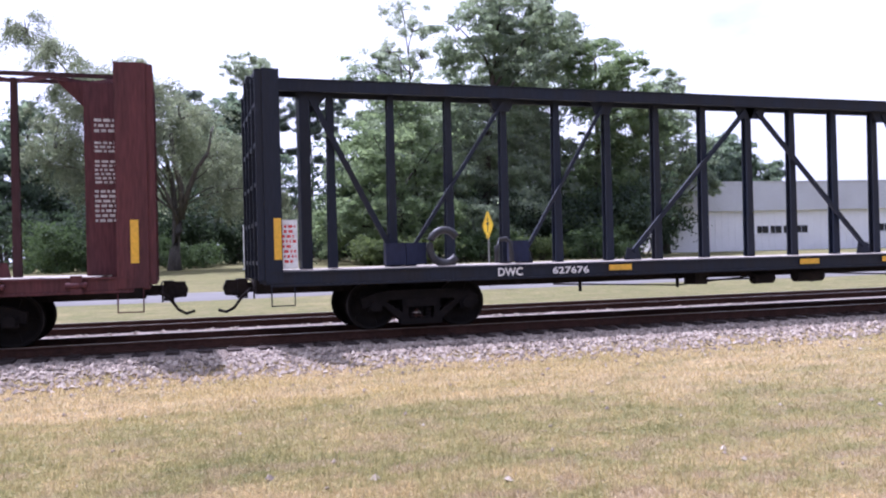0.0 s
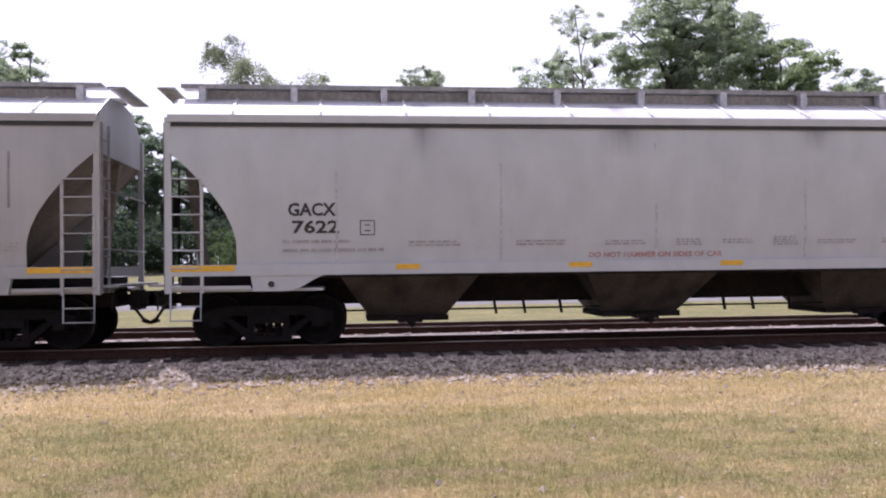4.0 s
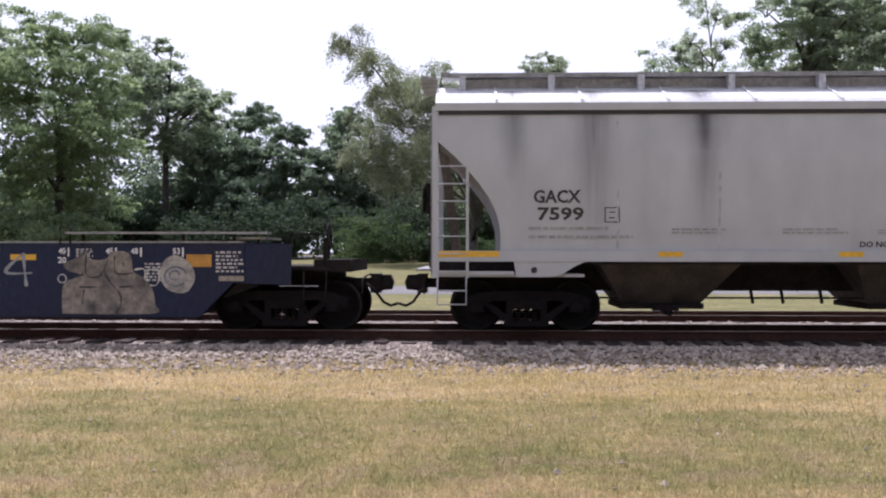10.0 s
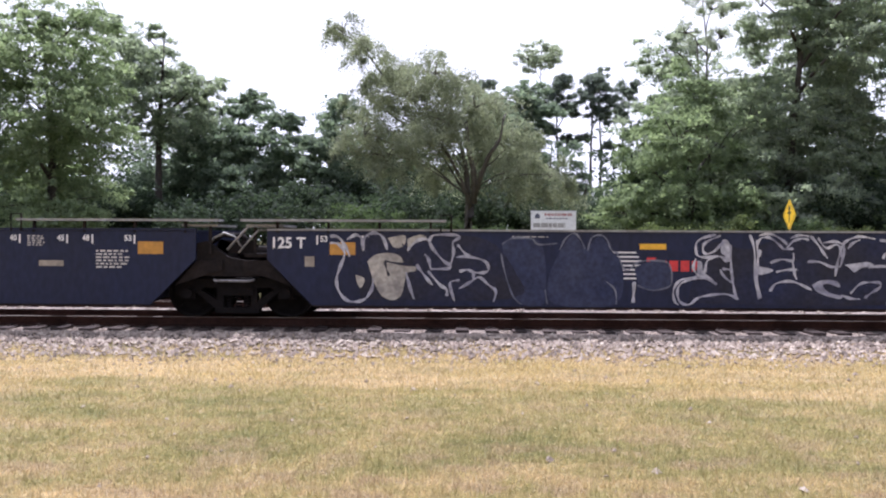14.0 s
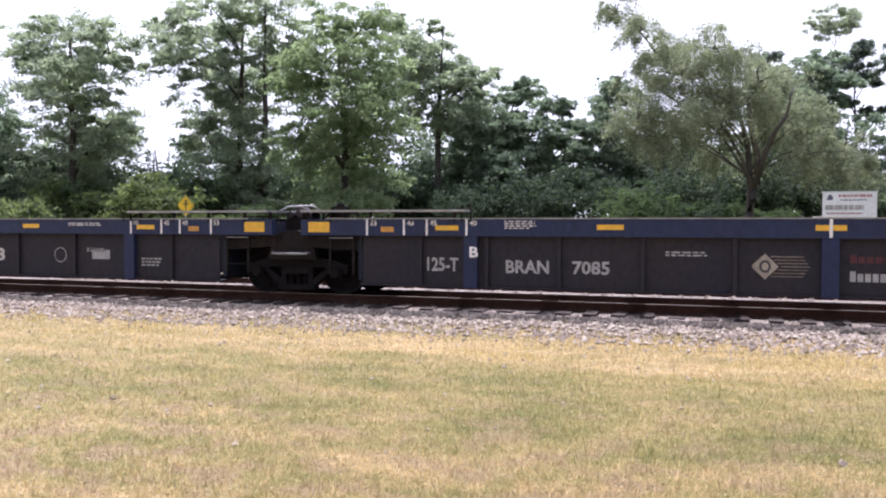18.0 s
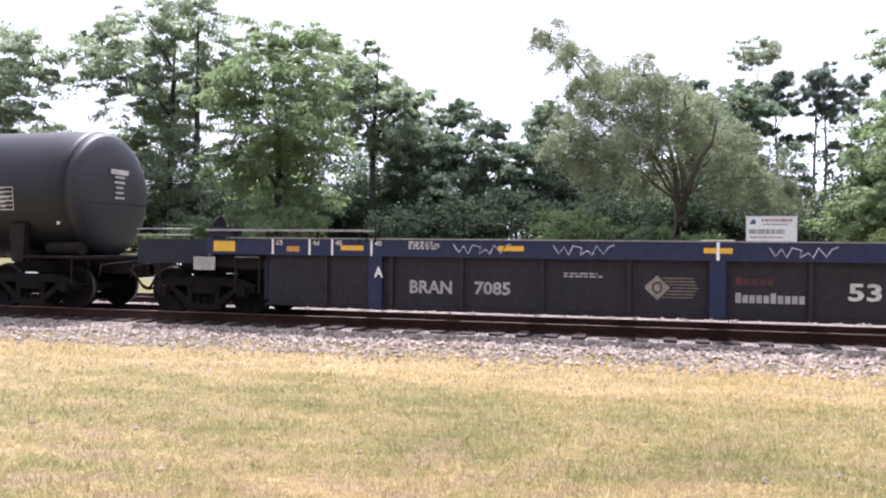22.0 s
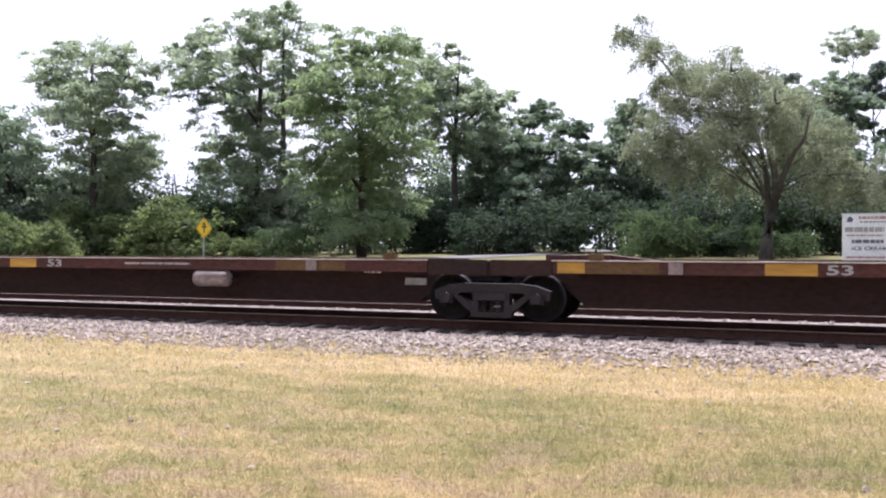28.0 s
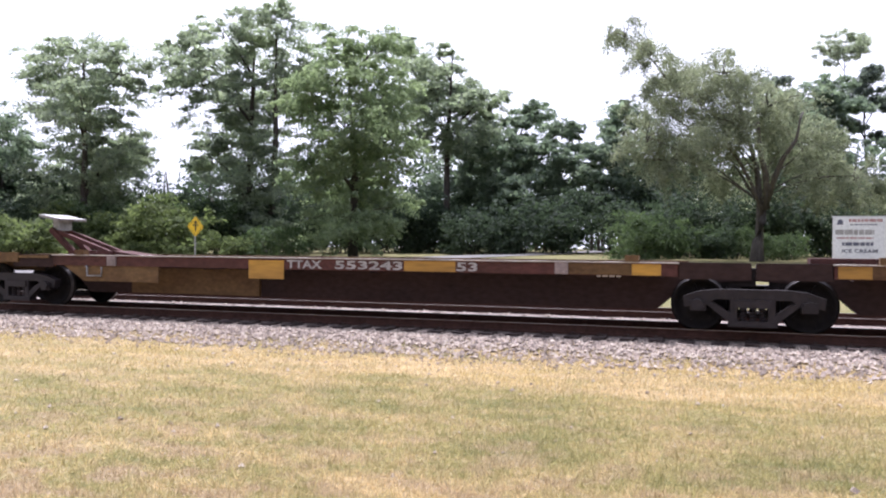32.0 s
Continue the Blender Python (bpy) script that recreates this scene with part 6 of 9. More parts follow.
        part("gate_shaft", Shape().tube([(x + 0.05, -1.1, 0.36), (x + 0.05, -0.6, 0.36)], 0.06, 10), M_BOGIE, bay)
    for x in (-2.85, -1.6, 1.62, 2.2, 2.95, -2.3):
        part("rod_hanger", Shape().bar((x, -0.66, 0.86), (x + 0.06, -0.66, 0.50), 0.045), M_UNDER, car)
    part("brake_rod", Shape().tube([(-6.0, -0.66, 0.60), (6.0, -0.66, 0.60)], 0.02, 6), M_UNDER, car)
    rng = random.Random(seed)
    seams = (-5.4, -3.65, 0.25, 4.15) if mark[1] == "7599" else (-7.17, -5.73, -4.28, -2.84, -1.44, 0.0, 1.44, 2.84, 4.28, 5.73, 7.17) if paint is not M_HOPPER else (-5.73, -2.84, 0.0, 2.84, 5.73)
    for x in seams:
        zt = rng.uniform(2.4, 3.85)
        zs = [1.48, 1.7, 1.9, 2.1, 2.3, zt] if abs(x) < 7 else [2.45, 2.7, 3.0, 3.4]
        s = Shape().sheet([[(x - 0.022, -wall_y(z) - 0.003, z) for z in zs], [(x - 0.008, -wall_y(z) - 0.010, z) for z in zs], [(x + 0.008, -wall_y(z) - 0.010, z) for z in zs], [(x + 0.022, -wall_y(z) - 0.003, z) for z in zs]])
        part("weld_seam", s, M_SEAM if paint is M_HOPPER3 and x > -5 else M_SEAMPALE, car)
    for x, w, low in runs:
        zs = [low + (3.93 - low) * k / 6 for k in range(7)]
        part("grime_streak", Shape().sheet([[(x + q * w, side_face(z) - 0.006, z) for q in (-1, 1)] for z in zs]), M_STAIN, car, "dark grime run down from the roof edge")
        part("grime_spill", Shape().sheet([[(x + q * (w * 0.7 + 0.10 * (z > 4.2)), y, z + 0.006) for q in (-1, 1)] for y, z in ((-1.50, 4.052), (-1.15, 4.252), (-0.92, 4.358))]), M_STAIN, car, "dark spill below a roof hatch")
    if style == "yellow":
        for x in (-4.25, 0.1, 3.65) if mark[1] == "7646" else (-4.5, -1.42, 1.4, 4.68):
            reflector(car, x, 1.40, 0.42, 0.09, -1.588)
    else:
        for x in (-5.35, -2.55, 0.45, 3.3, 5.45):
            reflector(car, x, 1.76, 0.10, 0.44, -1.556, M_ORANGE)
        for x in (-7.28, 7.42):
            reflector(car, x, 1.93, 0.11, 0.88, -1.572, M_ORANGE)
        reflector(car, -6.65, 1.20, 0.14, 0.10, -1.572, M_REDLET)
        reflector(car, 6.55, 1.20, 0.14, 0.10, -1.572, M_REDLET)
    lettering("GACX", mark[0], 2.58 if style == "bars" else 2.40 if paint is not M_HOPPER3 else 2.35, 0.78 if style == "bars" else 0.82, 0.23, side_face, M_BLACKLET, car, label="black letters GACX")
    lettering(mark[1], mark[0] + (0.0 if style == "bars" or paint is M_HOPPER3 else 0.06), 2.14 if style == "bars" else 2.10 if paint is not M_HOPPER3 else 2.05, 0.72 if style == "bars" else 0.80, 0.23, side_face, M_BLACKLET, car, label="black car number")
    box = Shape()
    bx = mark[0] + (1.45 if style == "bars" else 0.95)
    for a0, a1, c0, c1 in ((-0.13, 0.13, 0.115, 0.13), (-0.13, 0.13, -0.13, -0.115), (-0.13, -0.115, -0.115, 0.115), (0.115, 0.13, -0.115, 0.115), (-0.05, 0.05, -0.06, -0.04), (-0.05, 0.05, 0.04, 0.055)):
        z = 2.08 if style != "bars" else 2.38
        box.add([(bx + a, side_face(z + c), z + c) for a, c in ((a0, c0), (a1, c0), (a1, c1), (a0, c1))], [(0, 1, 2, 3)])
    part("outline_box", box, M_BLACKLET, car, "small outlined square mark")
    small_print(car, [(mark[0] + 0.25, 1.85, 1.5, 0.09, 1), (mark[0] + 0.45, 1.70, 1.9, 0.09, 1)], side_face, M_GREYLET, seed + 1)
    if style == "bars":
        small_print(car, [(-2.05, 1.66, 0.80, 0.15, 2), (2.70, 1.64, 0.80, 0.15, 2), (-0.37, 1.67, 0.26, 0.12, 2), (3.87, 1.65, 0.42, 0.13, 3), (4.75, 1.66, 0.22, 0.12, 2), (-1.15, 1.66, 0.3, 0.12, 2)], side_face, M_REDFADE, seed + 2, "rows of small red writing")
        small_print(car, [(1.28, 1.62, 0.30, 0.09, 2), (5.0, 1.60, 0.34, 0.09, 2), (6.56, 1.76, 0.42, 0.16, 3)], side_face, M_GREYLET, seed + 5)
        rim = Shape()
        for a0, a1, c0, c1 in ((-0.24, 0.24, 0.142, 0.16), (-0.24, 0.24, -0.16, -0.142), (-0.24, -0.222, -0.142, 0.142), (0.222, 0.24, -0.142, 0.142)):
            rim.add([(5.75 + a, side_face(1.76 + c) - 0.003, 1.76 + c) for a, c in ((a0, c0), (a1, c0), (a1, c1), (a0, c1))], [(0, 1, 2, 3)])
        part("panel_rim", rim, M_WHITE, car, "white outline of the stencil panel")
    else:
        small_print(car, [(-4.0, 1.80, 0.95, 0.12, 2), (-2.0, 1.80, 1.15, 0.12, 2), (-0.55, 1.79, 0.8, 0.10, 2), (0.65, 1.79, 0.55, 0.14, 3), (1.55, 1.80, 0.6, 0.10, 2), (2.5, 1.80, 0.55, 0.18, 4), (3.5, 1.78, 0.85, 0.10, 2), (4.65, 1.79, 0.6, 0.12, 2), (5.4, 1.78, 0.3, 0.10, 2), (7.1, 1.80, 0.7, 0.16, 3)], side_face, M_GREYLET, seed + 2)
    if style == "yellow":
        lettering("DO NOT HAMMER ON SIDES OF CAR", 0.0, 1.57, 2.5, 0.10, side_face, M_REDFADE if mark[1] != "7599" else M_BLACKLET, car, label="words DO NOT HAMMER ON SIDES OF CAR")
    pl = Shape()
    px = 6.15 if style == "yellow" else 5.75
    for a0, a1, c0, c1 in ((-0.22, 0.22, -0.14, 0.14),):
        pl.add([(px + a, side_face(1.76 + c) - 0.002, 1.76 + c) for a, c in ((a0, c0), (a1, c0), (a1, c1), (a0, c1))], [(0, 1, 2, 3)])
    part("data_panel", pl, M_BLACKLET, car, "black stencil panel")
    small_print(car, [(px - 0.08, 1.76, 0.24, 0.16, 2)], lambda z: side_face(z) - 0.005, M_FADED, seed + 3)
    return car


hopper(-32.60, M_HOPPER, "clean pale grey covered hopper car", 61, (-6.15, "7622"), "yellow", [(-0.6, 0.5, 3.3), (3.1, 0.4, 3.4), (-4.2, 0.3, 3.2)])
hopper(-50.90, M_HOPPER3, "dulled grey covered hopper car with streaked seams", 64, (-6.02, "7646"), "yellow", [(-4.4, 0.45, 2.9), (-1.2, 0.5, 3.1), (1.0, 0.6, 3.0), (3.6, 0.4, 3.1), (5.6, 0.5, 2.7)])
hopper(-69.30, M_HOPPER, "pale grey covered hopper car with orange upright reflectors", 67, (-6.50, "7660"), "bars", [(-3.0, 0.6, 3.3), (2.4, 0.5, 3.4)])
hopper(-87.85, M_HOPPER2, "weathered grey covered hopper car with dark roof streaks", 70, (-6.45, "7599"), "yellow", [(-7.2, 0.3, 2.6), (-5.8, 0.5, 1.6), (-3.9, 0.34, 1.7), (-3.9, 0.6, 3.2), (0.07, 0.16, 1.9), (0.07, 0.5, 3.4), (4.03, 0.5, 2.7), (4.03, 0.16, 1.8), (6.0, 0.5, 3.3)])

# ---- container well cars, smooth sided ----
def deck_end(car, w, reach, colour, last):
    """The platform over a bogie at the end w (1 or -1) of a well unit."""
    x = w * reach
    part("end_sill", Shape().box(*sorted((x - w * 1.6, x + w * (0.9 if last else -0.15))), -0.45, 0.45, 0.80, 1.12), M_UNDER, car)
    part("end_platform", Shape().box(*sorted((x - w * 1.5, x + w * (0.85 if last else -0.2))), -1.35, 1.35, 1.12, 1.18), M_UNDER, car)
    part("end_wall", Shape().box(*sorted((x - w * 1.55, x - w * 1.47)), -1.35, 1.35, 0.35, 1.55), colour, car)
    part("end_grating", Shape().box(*sorted((x - w * 0.9, x - w * 0.25)), -1.45, -0.2, 1.66, 1.70), M_GALV, car)
    for y in (-1.4, 0.9):
        part("stanchion", Shape().box(x - w * 0.4 - 0.025, x - w * 0.4 + 0.025, y - 0.025, y + 0.025, 1.18, 1.68), M_UNDER, car)
    if last:
        part("brake_wheel", Shape().lathe([(-0.02, 0.24), (-0.02, 0.27), (0.02, 0.27), (0.02, 0.24)], "x", 20, (x + w * 0.55, 0.5, 1.75)).tube([(x + w * 0.5, 0.5, 1.75), (x + w * 0.6, 0.5, 1.75)], 0.05, 8).bar((x + w * 0.55, 0.5, 1.5), (x + w * 0.55, 0.5, 2.0), 0.03).bar((x + w * 0.55, 0.26, 1.75), (x + w * 0.55, 0.74, 1.75), 0.03), M_UNDER, car)
        part("brake_stand", Shape().box(x + w * 0.50 - 0.05, x + w * 0.50 + 0.05, 0.42, 0.58, 1.18, 1.72), M_UNDER, car)
        part("handrail", Shape().tube([(x + w * 0.75, -1.3, 1.15), (x + w * 0.75, -1.3, 1.75), (x + w * 0.15, -1.3, 1.75), (x + w * 0.15, -1.3, 1.15)], 0.02, 6), M_UNDER, car)
        part("corner_step", Shape().tube([(x + w * 0.8, -1.35, 1.1), (x + w * 0.8, -1.4, 0.6), (x + w * 0.4, -1.4, 0.6), (x + w * 0.4, -1.35, 1.1)], 0.018, 6), M_UNDER, car)
        coupler(car, x + w * 1.55, w)


def catwalk(car, a, b, z):
    """A strip of grating on the near top edge, from a to b, on legs."""
    cw = part("catwalk", Shape().box(min(a, b), max(a, b), -1.62, -1.30, z - 0.02, z + 0.02), M_GALV, car, "grated side walkway")
    n = 4
    for i in range(n):
        x = a + (b - a) * (i + 0.3) / n
        part("leg", Shape().box(x - 0.02, x + 0.02, -1.52, -1.46, z - 0.22, z - 0.021), M_UNDER, cw)
    part("end_bracket", Shape().tube([(a - 0.09, -1.6, z - 0.2), (a - 0.09, -1.6, z + 0.10), (a + 0.09, -1.6, z + 0.10), (a + 0.09, -1.6, z - 0.2)], 0.018, 6), M_UNDER, cw)


def markers(car, xs, z, y, tall=0.16):
    for x, text in xs:
        s = Shape()
        k = math.copysign(0.115, x)
        plate(s, x + k - 0.015, x + k + 0.015, z - tall / 2, z + tall / 2, y, 0.003)
        m = part("position_mark", s, M_WHITE, car, "white loading mark")
        lettering(text, x, z + 0.02, 0.13, 0.11, y - 0.004, M_WHITE, m, label="white number " + text)


def smooth_well(u, colour, label, seed, ends):
    car = car_thing("well_car", label, u)
    L = 9.885
    side = [(-8.45, 0.28), (8.45, 0.28), (9.25, 1.08), (9.25, 1.59), (-9.25, 1.59), (-9.25, 1.08)]
    for sg in (-1, 1):
        part("side_wall", Shape().prism(side, min(sg * 1.43, sg * 1.50), max(sg * 1.43, sg * 1.50)), colour, car, "tall plain side wall")
        part("top_rail", Shape().box(-9.25, 9.25, min(sg * 1.38, sg * 1.53), max(sg * 1.38, sg * 1.53), 1.592, 1.625), M_GALV if sg < 0 and -1 not in ends else colour, car, "worn top rail")
        part("bottom_angle", Shape().box(-8.45, 8.45, min(sg * 1.20, sg * 1.515), max(sg * 1.20, sg * 1.515), 0.255, 0.278), M_UNDER, car)
    me = Shape().box(-0.15, 0.15, -1.2, 1.2, 0.26, 0.36).mesh("floor_beam", M_UNDER)
    for i in range(-5, 6):
        part("floor_beam", me, M_UNDER, car, place=pose(i * 1.6, 0, 0))
    for w in (-1, 1):
        deck_end(car, w, L, colour, w in ends)
        catwalk(car, w * 6.1, w * 9.7, 1.77)
        if w in ends:
            part("end_side", Shape().prism([(w * 9.05, 0.88), (w * 10.08, 0.86), (w * 10.08, 1.57), (w * 9.25, 1.57), (w * 9.25, 1.08)][::w], -1.48, -1.42), M_BLUE, car, "blue end side plate")
            part("end_post", Shape().box(w * 10.68 - 0.02, w * 10.68 + 0.02, -1.3, -1.26, 1.3, 1.62), M_UNDER, car)
            small_print(car, [(w * 9.0, 1.26, 0.5, 0.40, 6)], -1.506, M_FADED, seed + 7)
            reflector(car, w * 9.03, 0.965, 0.45, 0.09, -1.506, M_TANLET)
            part("end_shelf", Shape().box(*sorted((w * 10.45, w * 11.1)), -1.3, 1.3, 1.08, 1.30), M_UNDER, car)
        part("bogie_guard", Shape().prism([(w * 8.85, 0.62), (w * 9.25, 1.06), (w * 9.7, 1.06), (w * 9.7, 0.9)][::w], -1.40, -1.34), M_UNDER, car)
    return car


def wheels_under(car, u, xs, dusty=False):
    for x in xs:
        bogie(car, u, x, dusty)


def joint(car, x):
    """The pivot between two units, over a shared bogie."""
    part("pivot_casting", Shape().box(x - 0.75, x + 0.75, -0.6, 0.6, 0.74, 1.05).tube([(x, 0, 1.05), (x, 0, 1.3)], 0.35, 14), M_UNDER, car)
    part("side_bearing_arm", Shape().prism([(x - 0.62, 0.78), (x + 0.5, 0.78), (x + 0.42, 1.02), (x - 0.1, 1.12), (x - 0.48, 1.40), (x - 0.7, 1.36)], -1.36, -1.18), M_UNDER, car, "curved dark side casting")
    part("crossover_rail", Shape().tube([(x - 0.1, -1.4, 1.25), (x + 0.28, -1.42, 1.66), (x + 0.62, -1.42, 1.70)], 0.022, 6).tube([(x + 0.1, -1.4, 1.2), (x + 0.46, -1.42, 1.60), (x + 0.62, -1.42, 1.60)], 0.018, 6), M_GALV, car)
    part("lever_gear", Shape().box(x - 0.34, x + 0.30, -1.12, -0.86, 1.18, 1.42).tube([(x - 0.55, -1.0, 1.34), (x - 0.30, -1.0, 1.52), (x + 0.05, -1.0, 1.50), (x + 0.34, -1.0, 1.30)], 0.05, 8).tube([(x - 0.25, -1.12, 1.30), (x - 0.25, -0.95, 1.30)], 0.13, 12), M_UNDER, car, "dark brake gear over the pivot")
    part("bent_tube", Shape().tube([(x - 0.50, -1.30, 1.22), (x - 0.36, -1.32, 1.46), (x - 0.18, -1.32, 1.55), (x + 0.02, -1.32, 1.48), (x + 0.12, -1.30, 1.30)], 0.02, 8), M_GALV, car, "pale bent tube at the joint")
    part("step_bar", Shape().tube([(x - 0.36, -1.30, 0.72), (x - 0.32, -1.42, 0.70), (x + 0.32, -1.42, 0.70), (x + 0.36, -1.30, 0.72)], 0.022, 8), M_SEAM, car, "worn step bar")


def emblem(car, x, z, k, y, faded):
    """A diamond with speed lines, an owner's mark drawn plain."""
    s = Shape()
    pale = M_FADED if faded else M_WHITE
    s.ribbon([(x - 0.26 * k, z), (x, z + 0.26 * k), (x + 0.26 * k, z), (x, z - 0.26 * k), (x - 0.26 * k, z)], 0.07 * k, y)
    if faded:
        s.add([(x - 0.22 * k, y - 0.001, z), (x, y - 0.001, z - 0.22 * k), (x + 0.22 * k, y - 0.001, z), (x, y - 0.001, z + 0.22 * k)], [(0, 1, 2, 3)])
    em = part("emblem", s, M_TANLET if faded else M_REDLET, car, "diamond emblem with speed lines")
    q = Shape().ribbon([(x + 0.10 * k * math.cos(a / 3), z + 0.12 * k * math.sin(a / 3)) for a in range(0, 20)], 0.05 * k, y - 0.003)
    part("ring", q, M_BLACKLET if faded else pale, em)
    for i in range(7):
        zz = z + (i - 3) * 0.075 * k
        off = abs(i - 3) * 0.075 * k
        part("speed_line", Shape().ribbon([(x + 0.34 * k - off, zz), (x + 0.95 * k - off * 0.6, zz)], 0.028 * k, y), M_SLOPE if faded else pale, em)


def name_blocks(car, x0, x1, z, h, n, y, material, label):
    """An owner's name, shown as plain upright blocks."""
    s = Shape()
    w = (x1 - x0) / n
    for i in range(n):
        hh = h * (1.0 if i in (0, 5) else 0.78)
        plate(s, x0 + i * w + 0.1 * w, x0 + (i + 1) * w - 0.12 * w, z - h / 2, z - h / 2 + hh, y, 0.003)
    tagged(part("name_block", s, material, car, label), kind="stuff")


def strokes(car, name, label, lines, w, y, material):
    s = Shape()
    for k, pts in enumerate(lines):
        s.ribbon(pts, w, y - 0.0004 * k)
    return tagged(part(name, s, material, car, label), kind="stuff")


def arc(cx, cz, rx, rz, a0, a1, n=14):
    return [(cx + rx * math.cos(radians(a0 + (a1 - a0) * i / n)), cz + rz * math.sin(radians(a0 + (a1 - a0) * i / n))) for i in range(n + 1)]


def flowing(pts, n=5):
    """A smooth line through points in x and z."""
    q = [pts[0], *pts, pts[-1]]
    out = []
    for i in range(1, len(q) - 2):
        p0, p1, p2, p3 = (Vector(v) for v in q[i - 1:i + 3])
        for k in range(n):
            u = k / n
            out.append(tuple(0.5 * (2 * p1 + (p2 - p0) * u + (2 * p0 - 5 * p1 + 4 * p2 - p3) * u * u + (3 * p1 - p0 - 3 * p2 + p3) * u ** 3)))
    return out + [tuple(pts[-1])]


U_ONE, U_TWO, U_THREE = -109.05, -128.83, -148.60
FACE = -1.504
well_a = smooth_well(U_ONE, M_BLUE, "navy blue container well car sprayed with tall pale graffiti letters", 81, (1,))
well_c = smooth_well(U_TWO, M_BLUE, "navy blue container well car with rounded outline graffiti", 82, ())
well_b = smooth_well(U_THREE, M_BLUE, "navy blue container well car with pale number 53", 83, (-1,))
wheels_under(well_a, U_ONE, (9.885, -9.885))
wheels_under(well_c, U_TWO, (-9.885,))
wheels_under(well_b, U_THREE, (-9.885,))
joint(well_a, -9.885)
joint(well_c, -9.885)
part("vent_pipe", Shape().tube([(-9.06, -1.2, 1.93), (-8.95, -1.2, 1.955), (-8.80, -1.2, 1.945), (-8.69, -1.2, 1.89), (-8.64, -1.2, 1.79)], [0.035, 0.05, 0.06, 0.065, 0.06], 10), M_GALV, well_b, "pale curled pipe end over the side")
part("pipe_run", Shape().tube([(-9.72, -1.2, 1.62), (-9.66, -1.2, 1.80), (-9.58, -1.2, 1.85), (-9.10, -1.2, 1.86), (-9.0, -1.2, 1.93)], 0.028, 8).tube([(-9.15, -1.15, 1.62), (-9.0, -1.15, 1.76), (-8.75, -1.15, 1.80)], 0.05, 8), M_UNDER, well_b, "dark pipe along the end platform")
for za, a, b in ((1.36, -10.44, -9.95), (1.14, -11.3, -10.2), (1.24, -10.9, -10.4)):
    part("grab_bar", Shape().tube([(a, -1.32, za - 0.05), (a + 0.03, -1.36, za), (b - 0.03, -1.36, za), (b, -1.32, za - 0.05)], 0.016, 6), M_GALV, well_b)
part("brake_hose", Shape().tube([(-11.2, -0.5, 0.95), (-11.4, -0.5, 0.72), (-11.65, -0.5, 0.58), (-11.9, -0.5, 0.62)], 0.03, 8).tube([(-11.0, -0.9, 1.05), (-11.2, -0.9, 0.82), (-11.45, -0.9, 0.80), (-11.6, -0.9, 0.95)], 0.025, 8), M_UNDER, well_b, "hanging dark brake hoses")
lettering("BRAN", 2.98, 1.0, 0.88, 0.24, FACE, M_FADED, well_a, label="pale letters BRAN")
lettering("6189", 4.03, 1.0, 0.70, 0.24, FACE, M_FADED, well_a, label="pale number 6189")
lettering("A", 1.75, 1.0, 0.16, 0.2, FACE, M_FADED, well_a, label="pale letter A")
for well, k, kind in ((well_a, -7.73, M_WHITE), (well_b, -7.53, M_FADED)):
    lettering("53", k, 0.79, 0.74, 0.46, FACE, kind, well, label="large pale number 53")
lettering("125 T", -8.90, 1.38, 0.58, 0.20, FACE, M_WHITE, well_a, label="white mark 125 T")
lettering("125 T", -8.86, 1.38, 0.58, 0.20, FACE, M_WHITE, well_c, label="white mark 125 T")
for well, k in ((well_a, -4.93), (well_c, -3.6), (well_b, 0.62)):
    emblem(well, k, 1.01, 1.0, FACE, well is well_a)
    name_blocks(well, k + 0.98, k + 1.95, 1.03, 0.24, 5, FACE, M_REDLET, "faded red owner's name shown as blocks")
    name_blocks(well, k + 2.0, k + 3.75, 1.03, 0.22, 10, FACE, M_WHITE, "white owner's name shown as blocks")
for well in (well_a, well_c, well_b):
    markers(well, [(6.0, "40"), (6.85, "45"), (7.30, "48"), (8.05, "53"), (-8.25, "53"), (-7.45, "48"), (-7.0, "45"), (-6.24, "40")], 1.43, FACE)
    for x in (-5.6, -2.5, 0.2, 2.3, 5.3):
        reflector(well, x, 1.34, 0.46, 0.10, FACE, M_ORANGE if x < -3 else None)
    reflector(well, 3.1, 1.42, 0.27, 0.12, FACE, M_ORANGE)
    reflector(well, 8.45, 1.28, 0.45, 0.22, FACE, M_ORANGE)
    reflector(well, -7.92 if well is not well_b else -8.44, 1.28, 0.45, 0.22, FACE, M_ORANGE)
    reflector(well, 6.68, 1.0, 0.44, 0.10, FACE, M_TANLET)
    reflector(well, -6.84, 1.0, 0.44, 0.10, FACE, M_TANLET)
    reflector(well, -8.5, 1.05, 0.17, 0.18, FACE, M_TANLET)
    small_print(well, [(7.78, 1.08, 0.6, 0.34, 6), (6.42, 1.40, 0.34, 0.2, 5), (-6.65, 1.40, 0.36, 0.2, 5), (3.5, 1.50, 0.8, 0.03, 1), (-4.6, 1.50, 0.7, 0.03, 1)], FACE, M_FADED, 90)
